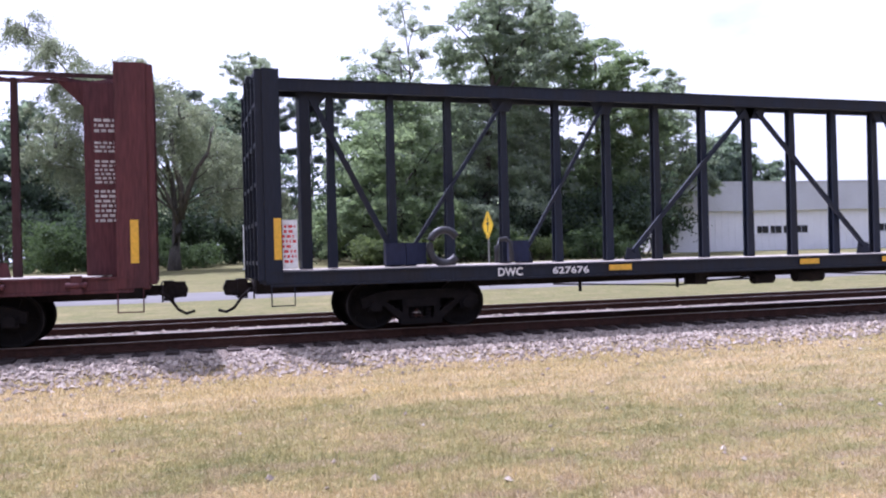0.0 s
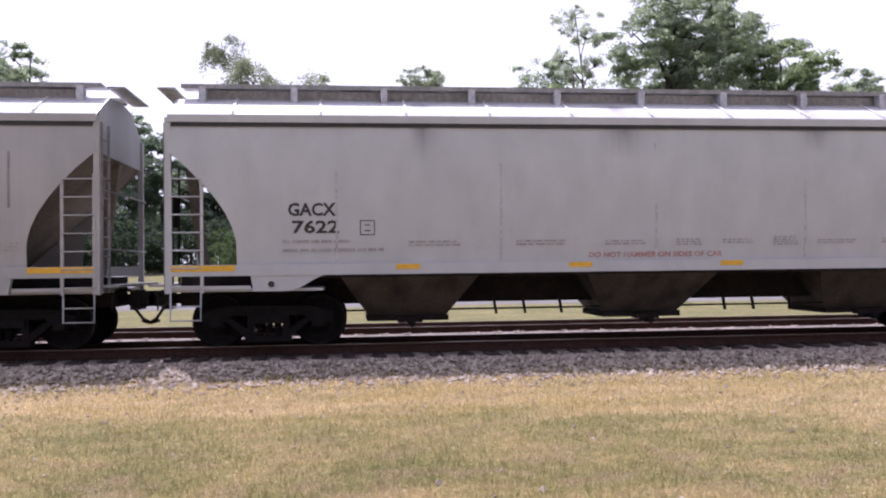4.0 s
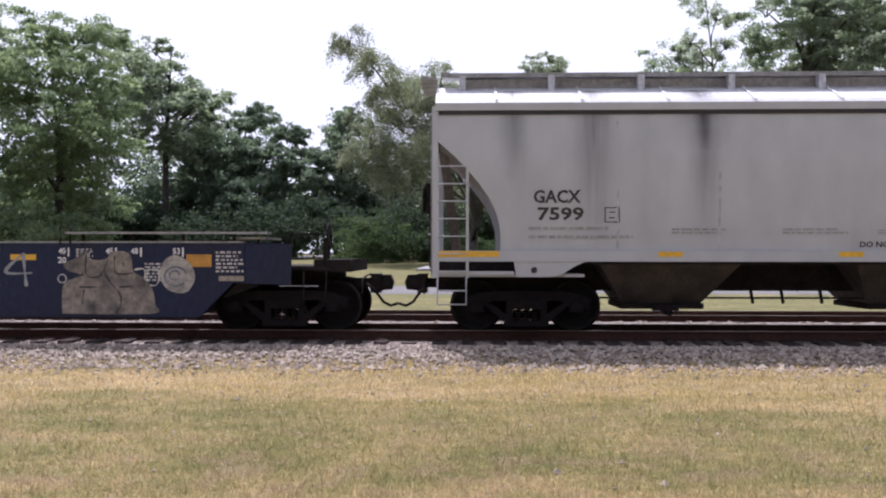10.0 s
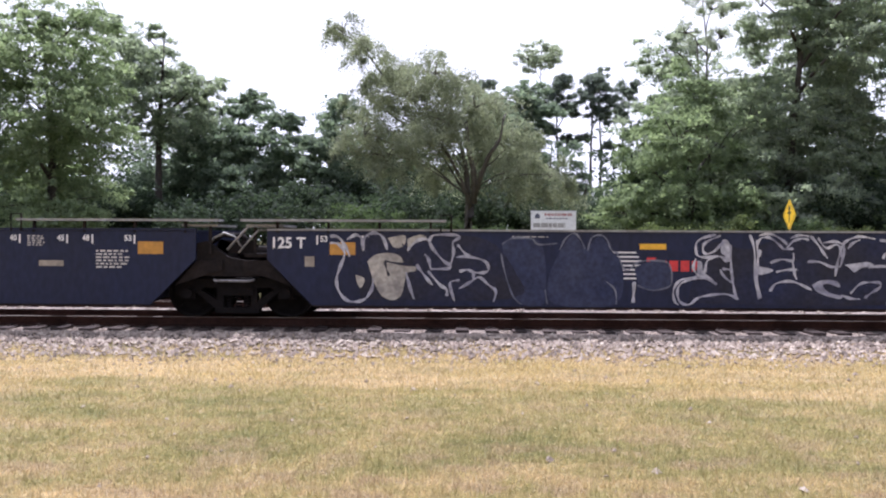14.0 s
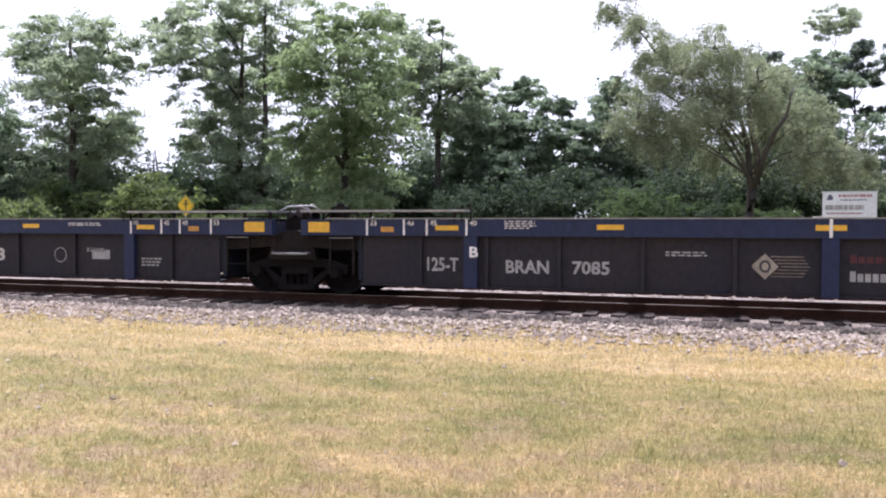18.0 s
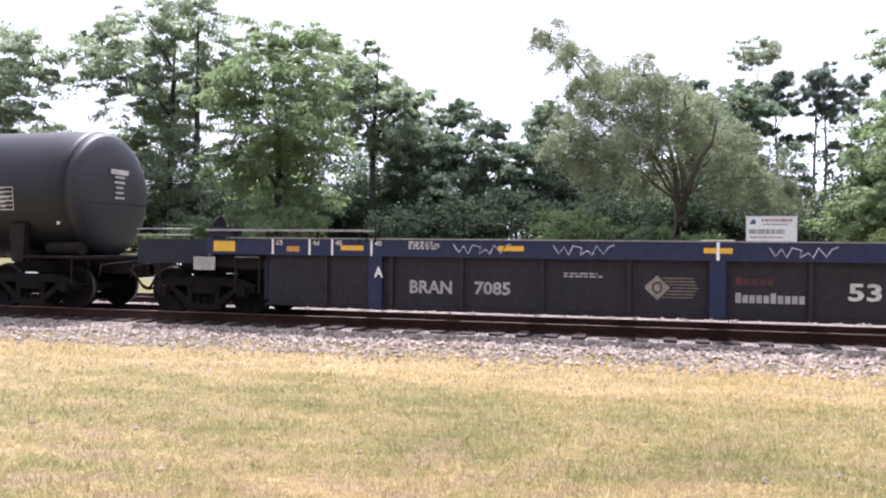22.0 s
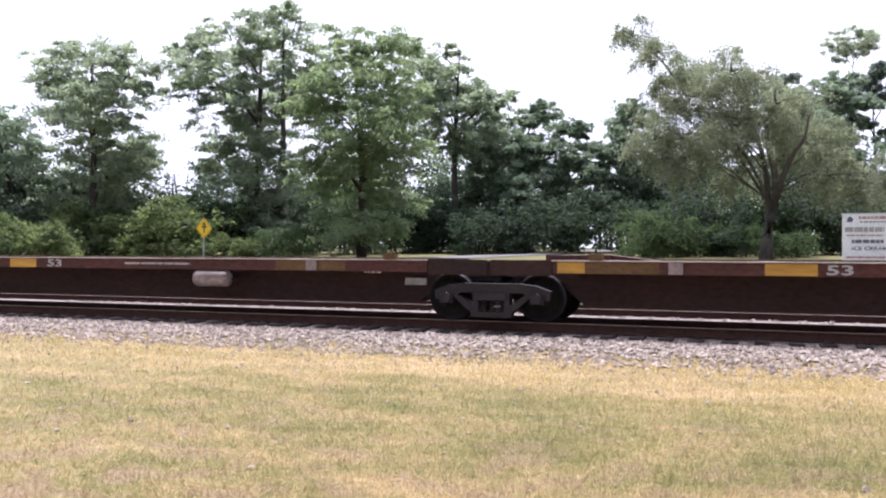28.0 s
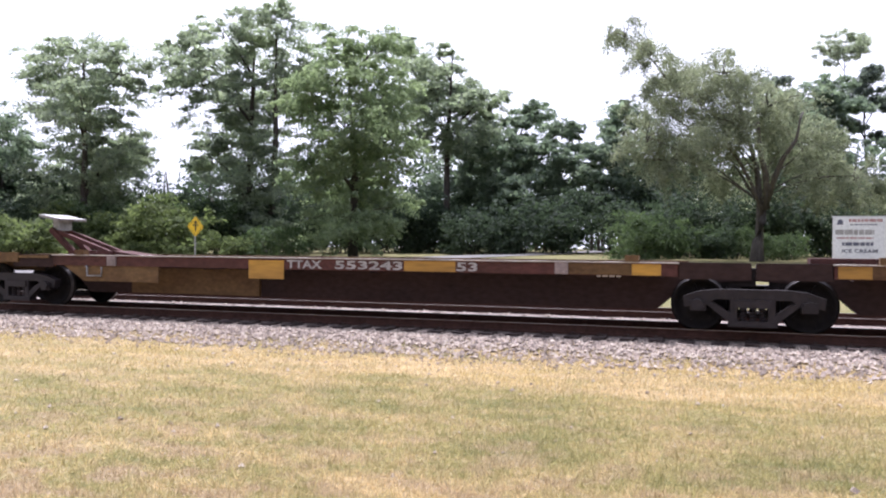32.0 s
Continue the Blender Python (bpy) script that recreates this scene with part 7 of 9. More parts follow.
for well in (well_a, well_c):
    for x in (-6.24, 6.0):
        lettering("20", x, 1.29, 0.15, 0.11, FACE, M_WHITE, well, label="white number 20")
        strokes(well, "round_mark", "pale round mark", [arc(x, 0.96, 0.075, 0.075, 0, 360)], 0.018, FACE, M_FADED)
    strokes(well, "data_frame", "worn framed data plate", [[(-7.08, 0.58), (-6.54, 0.58), (-6.54, 0.84), (-7.08, 0.84), (-7.08, 0.58)]], 0.012, FACE, M_GREYLET)
    strokes(well, "data_oval", "pale oval in the data plate", [arc(-6.81, 0.71, 0.16, 0.075, 0, 360), [(-6.95, 0.71), (-6.67, 0.71)]], 0.02, FACE, M_GREYLET)
lettering("BRAN", -4.03, 1.0, 0.92, 0.25, FACE, M_WHITE, well_b, label="white letters BRAN")
lettering("6189", -2.98, 1.02, 0.78, 0.25, FACE, M_WHITE, well_b, label="white number 6189")
lettering("B", -1.90, 1.0, 0.17, 0.24, FACE, M_WHITE, well_b, label="white letter B")
reflector(well_b, -2.28, 1.0, 0.44, 0.09, FACE, M_TANLET)
strokes(well_b, "round_mark", "pale round mark", [arc(-1.56, 1.0, 0.17, 0.17, 0, 360)], 0.025, FACE, M_FADED)
small_print(well_b, [(-0.65, 0.99, 1.3, 0.07, 1), (-1.56, 1.0, 0.2, 0.1, 2)], FACE, M_FADED, 95)
def spray(car, label, lines, w, lift, material):
    """Freehand sprayed lines: the stroke swells and thins as it goes."""
    s = Shape()
    for k, pts in enumerate(lines):
        q = flowing(pts, 6)
        edge = []
        for i, (a, b) in enumerate(q):
            t = (Vector(q[min(i + 1, len(q) - 1)]) - Vector(q[max(i - 1, 0)])).normalized()
            r = w / 2 * (0.85 + 0.35 * math.sin(i * 0.7 + k * 2.1)) * (0.6 if i in (0, len(q) - 1) else 1)
            edge += [(a - t.y * r * e, FACE - lift - 0.0002 * k, b + t.x * r * e) for e in (1, -1)]
        s.add(edge, [(2 * i, 2 * i + 1, 2 * i + 3, 2 * i + 2) for i in range(len(q) - 1)])
    return tagged(part("graffiti", s, material, car, label), kind="stuff")


def daub(car, label, outlines, lift, material):
    """Filled sprayed shapes with soft corners."""
    s = Shape()
    for k, pts in enumerate(outlines):
        q = flowing(pts + pts[:1], 4)[:-1]
        s.add([(a, FACE - lift - 0.0004 * k, b) for a, b in q], [tuple(range(len(q)))])
    return tagged(part("graffiti", s, material, car, label), kind="stuff")


spray(well_a, "tall pale sprayed letters", [[(-6.18, 0.3), (-6.12, 0.89), (-6.06, 1.41)], [(-6.08, 1.43), (-5.89, 1.01), (-5.68, 0.6), (-5.54, 0.3)], [(-5.54, 0.36), (-5.48, 0.89), (-5.39, 1.46)], [(-5.05, 1.41), (-5.24, 1.31), (-5.31, 0.97), (-5.26, 0.55), (-5.05, 0.32), (-4.88, 0.37), (-4.78, 0.68), (-4.78, 1.06), (-4.9, 1.35), (-5.05, 1.41)], [(-4.61, 0.3), (-4.55, 0.81), (-4.55, 1.39)], [(-4.71, 1.44), (-4.38, 1.44), (-4.06, 1.35), (-4.0, 1.14), (-4.17, 0.98), (-4.5, 1.01)], [(-4.17, 1.0), (-4.02, 0.72), (-4.01, 0.31)], [(-3.9, 1.16), (-3.88, 1.35), (-3.58, 1.4), (-3.31, 1.4), (-3.25, 1.21)], [(-3.58, 1.4), (-3.6, 0.81), (-3.58, 0.29)], [(-3.04, 1.44), (-2.98, 1.06), (-3.0, 0.68), (-3.02, 0.29)], [(-3.08, 1.44), (-2.75, 1.42), (-2.43, 1.42)], [(-2.98, 0.9), (-2.62, 0.89)], [(-3.02, 0.31), (-2.75, 0.37), (-2.5, 0.33)]], 0.085, 0.008, M_CHALK)
spray(well_a, "thick pale sprayed strokes", [[(-2.2, 1.06), (-2.06, 1.3), (-1.92, 1.46)], [(-1.93, 1.46), (-1.91, 0.94), (-1.89, 0.33)], [(-1.21, 1.48), (-1.37, 1.26), (-1.48, 0.94)], [(-1.49, 0.93), (-1.21, 0.91), (-0.87, 0.93)], [(-1.2, 1.46), (-1.16, 0.95), (-1.13, 0.39)]], 0.14, 0.008, M_CHALK)
spray(well_a, "tall thin sprayed cross and figure", [[(4.47, 1.48), (4.66, 1.16), (4.86, 0.82)], [(4.86, 1.48), (4.68, 1.14), (4.50, 0.84)], [(5.32, 1.42), (4.98, 1.08), (5.46, 1.06)], [(5.30, 1.42), (5.33, 1.1), (5.36, 0.82)]], 0.06, 0.006, M_CHALKY)
spray(well_a, "thin pale sprayed initials", [[(-1, 1.1), (-0.97, 1.39), (-0.9, 1.39), (-0.88, 1.1)], [(-1, 1.42), (-0.8, 1.46), (-0.61, 1.39), (-0.56, 1.2), (-0.65, 1.05), (-0.85, 1.05), (-1, 1.11)], [(-0.53, 1.1), (-0.49, 1.39), (-0.41, 1.35), (-0.43, 1.02)], [(-0.16, 1.35), (-0.31, 1.17), (-0.04, 1.22)], [(-0.16, 1.35), (-0.14, 1.01)], [(-0.58, 0.98), (-0.36, 0.65)], [(-0.3, 1), (-0.53, 0.67)], [(-0.41, 1), (-0.21, 1.08), (-0.01, 1), (-0.06, 0.85), (-0.32, 0.82)], [(-0.16, 1), (-0.13, 0.45)]], 0.035, 0.006, M_CHALKY)
spray(well_a, "thin pale sprayed initials", [[(-0.9, 0.65), (-0.93, 0.4)], [(-0.95, 0.68), (-0.75, 0.68), (-0.65, 0.56), (-0.75, 0.41), (-0.9, 0.4)], [(-0.6, 0.53), (-0.4, 0.53)], [(-0.64, 0.65), (-0.46, 0.68), (-0.3, 0.56), (-0.36, 0.38)], [(-0.28, 0.4), (-0.16, 0.61), (-0.13, 0.38)], [(0.03, 0.7), (0.06, 0.5)], [(0.2, 0.7), (0.29, 0.61), (0.25, 0.35)], [(0.38, 0.4), (0.31, 0.51), (0.43, 0.61), (0.55, 0.61), (0.62, 0.51), (0.53, 0.4)]], 0.035, 0.006, M_CHALKY)
daub(well_a, "pale dusty fill of the cloud graffiti", [[(1.99, 0.96), (2.24, 0.94), (2.6, 0.98), (2.58, 0.91), (2.29, 0.88), (1.99, 0.89)], [(2.24, 0.76), (2.35, 0.83), (2.32, 0.61), (2.19, 0.46), (2.11, 0.46), (2.24, 0.61)], [(1.03, 0.89), (1.21, 0.94), (1.16, 0.81), (1.06, 0.81)]], 0.005, M_TANLET)
spray(well_a, "pale cloud-shaped graffiti outlines", [[(0.28, 1.3), (0.43, 1.38), (0.67, 1.4), (0.87, 1.35), (0.95, 1.25), (0.97, 1.12)], [(0.28, 1.28), (0.43, 1), (0.53, 0.76), (0.57, 0.56), (0.72, 0.44), (1.02, 0.47), (1.12, 0.53), (1.07, 0.76), (1.04, 0.86)], [(0.92, 1.3), (1.31, 1.3), (1.36, 1.14), (1.5, 1.3), (1.6, 1.43), (1.7, 1.43), (1.82, 1.25), (1.94, 1.09), (2.04, 1.25), (2.14, 1.38), (2.27, 1.4), (2.33, 1.2), (2.48, 1.01), (2.6, 0.96)]], 0.035, 0.006, M_CHALKY)
spray(well_a, "pale cloud-shaped graffiti outlines", [[(1.16, 1.08), (1.41, 1.12), (1.8, 1.1), (1.96, 1.05)], [(1.94, 1.1), (1.93, 0.91), (1.89, 0.8)], [(1.11, 0.81), (1.14, 0.51), (1.26, 0.38), (1.46, 0.41), (1.57, 0.61), (1.53, 0.81), (1.49, 0.92)], [(1.57, 0.51), (1.75, 0.44), (1.93, 0.56), (1.94, 0.81), (1.88, 0.91)], [(1.95, 0.46), (2.19, 0.42), (2.48, 0.47), (2.68, 0.61), (2.71, 0.81), (2.58, 0.92)], [(1.22, 0.93), (1.29, 1.04), (1.43, 1.04), (1.49, 0.93), (1.43, 0.82), (1.29, 0.82), (1.22, 0.93)]], 0.035, 0.007, M_CHALKY)
spray(well_a, "peach sprayed oval", [[(2.72, 0.88), (2.82, 1.04), (3.09, 1.11), (3.36, 1.04), (3.46, 0.88), (3.36, 0.71), (3.09, 0.64), (2.82, 0.73), (2.72, 0.88)], [(2.83, 0.93), (2.97, 0.81), (3.18, 0.75)], [(2.87, 1.01), (2.99, 0.89)]], 0.04, 0.009, M_TANLET)
daub(well_a, "tan filled bubble graffiti", [[(6.01, 0.34), (6.01, 0.79), (6.14, 0.95), (6.37, 1.02), (6.09, 1.11), (6.04, 1.24), (6.25, 1.32), (6.41, 1.46), (6.46, 1.34), (6.63, 1.29), (6.8, 1.32), (6.93, 1.45), (7.22, 1.4), (7.28, 1.09), (7.43, 1), (7.62, 0.79), (7.67, 0.51), (7.62, 0.34)]], 0.007, M_TANWORN)
spray(well_a, "dark outlines over the tan bubbles", [[(6.44, 1.38), (6.44, 1.03), (6.68, 1.01), (6.83, 1.3)], [(6.95, 1.37), (6.97, 1.06), (7.29, 1.06)], [(6.14, 0.94), (6.39, 1.04)], [(6.31, 0.81), (6.64, 0.81)], [(6.4, 0.77), (6.37, 0.5)], [(6.76, 1.12), (6.84, 0.93), (7.03, 0.71), (7.06, 0.51), (6.97, 0.34)], [(7.03, 0.81), (7.28, 0.83)], [(7.1, 1.25), (7.11, 1.17)]], 0.03, 0.009, M_BLACKLET)
spray(well_a, "pale sprayed squares", [[(7.3, 1.12), (7.48, 1.12), (7.47, 0.88)], [(7.54, 1.12), (7.73, 1.12), (7.71, 0.87), (7.54, 0.87), (7.54, 1.12)]], 0.03, 0.006, M_FADED)
daub(well_a, "mottled pale sprayed disc", [[(7.75, 1.02), (7.8, 1.24), (8, 1.38), (8.22, 1.3), (8.36, 1.12), (8.37, 0.91), (8.24, 0.73), (8.05, 0.71), (7.85, 0.81)]], 0.007, M_DISC)
strokes(well_a, "graffiti", "dark rings in the pale disc", [arc(8.04, 1.0, 0.20, 0.17, 20, 320), arc(8.02, 1.02, 0.09, 0.08, 0, 300)], 0.035, FACE - 0.009, M_FAINT)
daub(well_c, "chalky filled parts of the rounded letters", [[(-1.3, 1.47), (-1.22, 1.46), (-1.16, 1.33), (-1.16, 1.11), (-1.22, 1.09), (-1.26, 1.18), (-1.33, 1.26)], [(-1.73, 1.1), (-1.66, 1.08), (-1.62, 0.91), (-1.48, 0.79), (-1.4, 0.69), (-1.57, 0.77), (-1.72, 0.85)], [(-0.69, 1.01), (-0.48, 0.97), (-0.43, 0.92), (-0.67, 0.86)], [(0.24, 0.69), (0.41, 0.77), (0.66, 0.76), (0.72, 0.65), (0.52, 0.71), (0.43, 0.68), (0.54, 0.56), (0.76, 0.5), (0.7, 0.45), (0.36, 0.55)], [(0.8, 1.04), (1, 1.07), (1.2, 1.09), (1.31, 1.03), (1.1, 0.99), (0.97, 0.91), (0.89, 0.98)], [(-0.71, 1.29), (-0.63, 1.29), (-0.65, 1.17), (-0.7, 1.17)]], 0.009, M_CHALK)
daub(well_c, "dark ground behind the rounded letters", [[(-1.9, 0.36), (-1.75, 0.95), (-1.5, 1.42), (-0.9, 1.3), (-0.4, 1.45), (0.3, 1.42), (0.9, 1.4), (1.5, 1.45), (1.85, 1.2), (1.75, 0.7), (1.65, 0.36)]], 0.0045, M_NIGHT)
spray(well_c, "chalky outlines of rounded letters", [[(-1.41, 1.56), (-1.72, 1.45), (-1.75, 1.23), (-1.64, 1.16), (-1.44, 1.18)], [(-1.33, 1.54), (-1.57, 1.43), (-1.64, 1.32), (-1.59, 1.22), (-1.44, 1.27), (-1.25, 1.47)], [(-1.76, 1.14), (-1.8, 0.98), (-1.72, 0.85), (-1.56, 0.78), (-1.39, 0.69)], [(-1.6, 0.89), (-1.57, 1.08), (-1.44, 1.17), (-1.3, 1.16), (-1.23, 1.07)], [(-1.16, 1.38), (-1.15, 1.01), (-1.13, 0.79), (-1.07, 0.51), (-1.02, 0.44)], [(-1.34, 0.95), (-1.27, 0.83), (-1.13, 0.73), (-1.16, 0.93), (-1.3, 0.96)], [(-1.02, 0.43), (-1.22, 0.52), (-1.52, 0.5), (-1.72, 0.45), (-1.86, 0.34), (-2, 0.36), (-2.07, 0.49), (-2.04, 0.67), (-1.87, 0.77), (-1.64, 0.79)], [(-1.72, 0.82), (-2.02, 0.76), (-2.14, 0.59), (-2.12, 0.39), (-2.05, 0.33)]], 0.045, 0.01, M_CHALK)
spray(well_c, "chalky outlines of rounded letters", [[(-0.83, 1.56), (-0.75, 1.29), (-0.73, 0.79), (-0.67, 0.43)], [(-0.71, 1.46), (-0.69, 1.09), (-0.7, 0.79), (-0.64, 0.45)], [(-0.68, 1.54), (-0.48, 1.57), (-0.29, 1.48), (-0.18, 1.38)], [(-0.71, 1.38), (-0.63, 1.5), (-0.48, 1.5), (-0.33, 1.39), (-0.24, 1.31), (-0.08, 1.32)], [(-0.19, 1.32), (-0.09, 1.44), (0.06, 1.49), (0.19, 1.47)], [(-0.14, 1.49), (0.01, 1.55), (0.19, 1.53)], [(-0.48, 1.07), (-0.28, 1.13), (-0.09, 1.11), (-0.08, 1.24)], [(-0.38, 0.91), (-0.18, 0.95), (-0.01, 0.95)], [(-0.09, 1.09), (-0.06, 0.89), (-0.02, 0.78)], [(-0.48, 0.57), (-0.37, 0.71), (-0.13, 0.75), (0.06, 0.69), (0.24, 0.6)]], 0.045, 0.01, M_CHALK)
spray(well_c, "chalky outlines of rounded letters", [[(0.21, 1.54), (0.34, 1.39), (0.44, 1.24), (0.51, 1.15)], [(0.34, 1.51), (0.48, 1.33), (0.65, 1.39), (0.73, 1.31), (0.68, 1.09), (0.64, 0.84)], [(0.43, 1.42), (0.65, 1.44), (0.79, 1.34), (0.73, 1.01)], [(0.16, 1.09), (0.36, 1.09), (0.56, 1.01), (0.73, 1.01)], [(0.73, 1.17), (0.77, 1.39), (0.9, 1.49), (1.07, 1.53), (1.32, 1.49)], [(0.85, 1.31), (0.93, 1.41), (1.07, 1.48)]], 0.045, 0.011, M_CHALK)
spray(well_c, "chalky outlines of rounded letters", [[(1.39, 1.47), (1.56, 1.44), (1.62, 1.33), (1.49, 1.23), (1.46, 1.14)], [(1.59, 1.02), (1.69, 1.15), (1.79, 1.24), (1.79, 1.36), (1.69, 1.34), (1.56, 1.12)], [(1.2, 0.99), (1.44, 1.02), (1.62, 0.97), (1.72, 0.8), (1.69, 0.55), (1.52, 0.36)], [(1.59, 1.01), (1.7, 0.93), (1.79, 0.75), (1.74, 0.52), (1.62, 0.35)], [(0.9, 0.54), (1.05, 0.7), (1.21, 0.74), (1.4, 0.73), (1.4, 0.65), (1.25, 0.55), (1.15, 0.47)], [(0.74, 0.52), (0.9, 0.46), (1.07, 0.45)]], 0.045, 0.012, M_CHALK)
daub(well_c, "worn blue-grey graffiti ground", [[(3.45, 1.39), (3.85, 1.43), (4.01, 1.34), (4.36, 1.3), (4.77, 1.25), (5.11, 1.39), (5.42, 0.93), (5.38, 0.54), (4.78, 0.44), (3.62, 0.37), (3.51, 0.81)]], 0.006, M_VEIL)
spray(well_c, "faint worn graffiti outlines", [[(3.44, 1.08), (3.45, 1.34), (3.6, 1.42), (3.85, 1.43), (3.99, 1.32), (4.02, 1.1)], [(3.48, 1), (3.53, 0.81), (3.56, 0.51), (3.61, 0.37), (3.87, 0.37)], [(4.04, 1.28), (4.29, 1.3), (4.37, 1.15), (4.5, 1.15)], [(4.11, 1.08), (4.25, 1.09)], [(4.41, 0.83), (4.51, 0.99), (4.46, 0.81), (4.46, 0.62), (4.39, 0.47)], [(4.75, 1.42), (4.79, 1.21), (4.86, 1.05), (5.02, 1.26), (5.12, 1.4), (5.26, 1.21), (5.42, 0.91), (5.46, 0.7), (5.36, 0.51)], [(4.78, 0.91), (4.81, 0.62), (4.73, 0.46)], [(4.89, 0.78), (5.07, 0.83), (5.28, 0.81)], [(4.92, 0.49), (5.14, 0.46)], [(4.05, 0.81), (4.1, 0.41)]], 0.03, 0.008, M_FAINT)
daub(well_c, "dark ground behind the wild letters", [[(-7.6, 0.4), (-7.55, 1.45), (-6.4, 1.52), (-5.4, 1.45), (-4.9, 0.9), (-4.95, 0.42)]], 0.0045, M_NIGHT)
daub(well_c, "tan and pale fill of the wild letters", [[(-7.48, 1.06), (-7.33, 1.18), (-7.08, 1.21), (-6.89, 1.14), (-6.83, 1.02), (-6.64, 0.97), (-6.64, 0.89), (-6.78, 0.86), (-6.83, 0.67), (-6.89, 0.46), (-7.04, 0.38), (-7.23, 0.46), (-7.35, 0.66), (-7.42, 0.86)], [(-7.12, 1.47), (-6.83, 1.52), (-6.82, 1.37), (-6.93, 1.3), (-7.03, 1.32)], [(-6.78, 1.46), (-6.55, 1.53), (-6.44, 1.47), (-6.63, 1.41), (-6.76, 1.29)], [(-7.69, 0.82), (-7.53, 0.76), (-7.59, 0.59), (-7.66, 0.68)]], 0.008, M_DISC)
spray(well_c, "thick pale graffiti outlines", [[(-8.14, 1.5), (-7.99, 1.48), (-7.86, 1.3), (-7.79, 1.14)], [(-8.14, 1.38), (-7.99, 1.36), (-7.88, 1.2), (-7.96, 0.96), (-8.02, 0.76), (-7.99, 0.56), (-7.85, 0.38), (-7.67, 0.35), (-7.51, 0.41), (-7.4, 0.58), (-7.38, 0.76)], [(-7.84, 1.44), (-7.69, 1.52), (-7.58, 1.45), (-7.55, 1.24)], [(-7.58, 1.34), (-7.51, 1.5), (-7.35, 1.56), (-7.21, 1.48), (-7.13, 1.26)], [(-6.78, 1.25), (-6.63, 1.41), (-6.44, 1.45), (-6.32, 1.27), (-6.14, 1.07), (-6.02, 0.99), (-6.09, 0.94), (-6.37, 0.93)], [(-6.37, 0.93), (-6.41, 1.11), (-6.48, 1.19)], [(-6.62, 1.01), (-6.52, 0.87), (-6.4, 0.72), (-6.33, 0.65)], [(-6.42, 0.9), (-6.22, 0.67), (-6.09, 0.57), (-6.09, 0.46)], [(-6.8, 0.87), (-6.72, 0.57), (-6.66, 0.4)]], 0.055, 0.011, M_CHALK)
spray(well_c, "thick pale graffiti outlines", [[(-6.4, 1.41), (-6.32, 1.52), (-5.97, 1.53), (-5.86, 1.49), (-5.98, 1.4), (-5.97, 1.22), (-6.02, 1.01)], [(-5.9, 1.36), (-5.77, 1.21), (-5.62, 1.12)], [(-5.92, 1.14), (-5.7, 1.15), (-5.42, 1.07), (-5.36, 0.92), (-5.47, 0.87), (-5.62, 0.88), (-5.72, 0.92), (-5.87, 0.89)], [(-5.62, 0.88), (-5.62, 0.75)], [(-5.86, 0.74), (-6.03, 0.68), (-5.95, 0.37)], [(-5.87, 0.59), (-5.7, 0.69), (-5.52, 0.79), (-5.36, 0.66), (-5.23, 0.55), (-5.27, 0.36)]], 0.05, 0.012, M_CHALK)
spray(well_c, "dark lines across the tan fill", [[(-7.17, 1.07), (-7.15, 0.95), (-7.1, 0.8)], [(-7.17, 1.07), (-6.98, 1.03), (-6.65, 0.99)], [(-6.87, 1.37), (-6.8, 1.29)]], 0.04, 0.014, M_NIGHT)
daub(well_c, "thin blue-grey veil of old spray paint", [[(-5.12, 1.36), (-4.96, 1.46), (-4.54, 1.46), (-4.4, 1.27), (-4.35, 0.78), (-4.39, 0.33), (-4.79, 0.33), (-5, 0.62)], [(-4.1, 1.27), (-3.87, 1.56), (-3.68, 1.29), (-3.42, 1.53), (-3.23, 1.28), (-3.02, 0.98), (-3.15, 0.33), (-4.21, 0.33), (-4.31, 0.78)], [(-2.82, 0.98), (-2.52, 1.09), (-2.24, 1.04), (-2.18, 0.78), (-2.24, 0.65), (-2.52, 0.58), (-2.74, 0.67)]], 0.0035, M_VEIL)
spray(well_c, "faint peaked graffiti outlines", [[(-5.14, 1.21), (-5.07, 0.87), (-4.93, 0.47), (-4.78, 0.32)], [(-5.12, 1.37), (-4.96, 1.47), (-4.62, 1.47), (-4.49, 1.37), (-4.16, 1.39)], [(-4.12, 1.27), (-4.02, 1.47), (-3.87, 1.57), (-3.75, 1.45), (-3.68, 1.29)], [(-3.63, 1.26), (-3.57, 1.48), (-3.42, 1.54), (-3.3, 1.46), (-3.22, 1.28), (-3.12, 1.22), (-3.04, 1.03), (-2.94, 0.92), (-2.77, 1.06), (-2.52, 1.1), (-2.23, 1.05), (-2.17, 0.78), (-2.23, 0.64), (-2.52, 0.58), (-2.77, 0.67)], [(-4.37, 0.58), (-4.33, 0.33)], [(-3.31, 0.73), (-3.15, 0.58), (-3.13, 0.33)]], 0.03, 0.008, M_FAINT)
spray(well_c, "pale short sprayed bar", [[(-2.82, 0.73), (-2.83, 0.53), (-2.84, 0.36)]], 0.06, 0.009, M_CHALK)
daub(well_b, "grey worn crown-shaped graffiti", [[(2.75, 0.24), (2.72, 0.58), (2.82, 0.79), (3.18, 0.93), (3.91, 0.95), (4.28, 0.84), (4.41, 0.61), (4.55, 0.99), (4.86, 1.14), (5.07, 1), (5.08, 0.23)], [(3.04, 1.14), (3.17, 1.46), (3.33, 1.18)], [(3.56, 1.19), (3.78, 1.44), (4.04, 1.18)], [(4.27, 1.21), (4.46, 1.46), (4.72, 1.16)]], 0.006, M_VEIL)
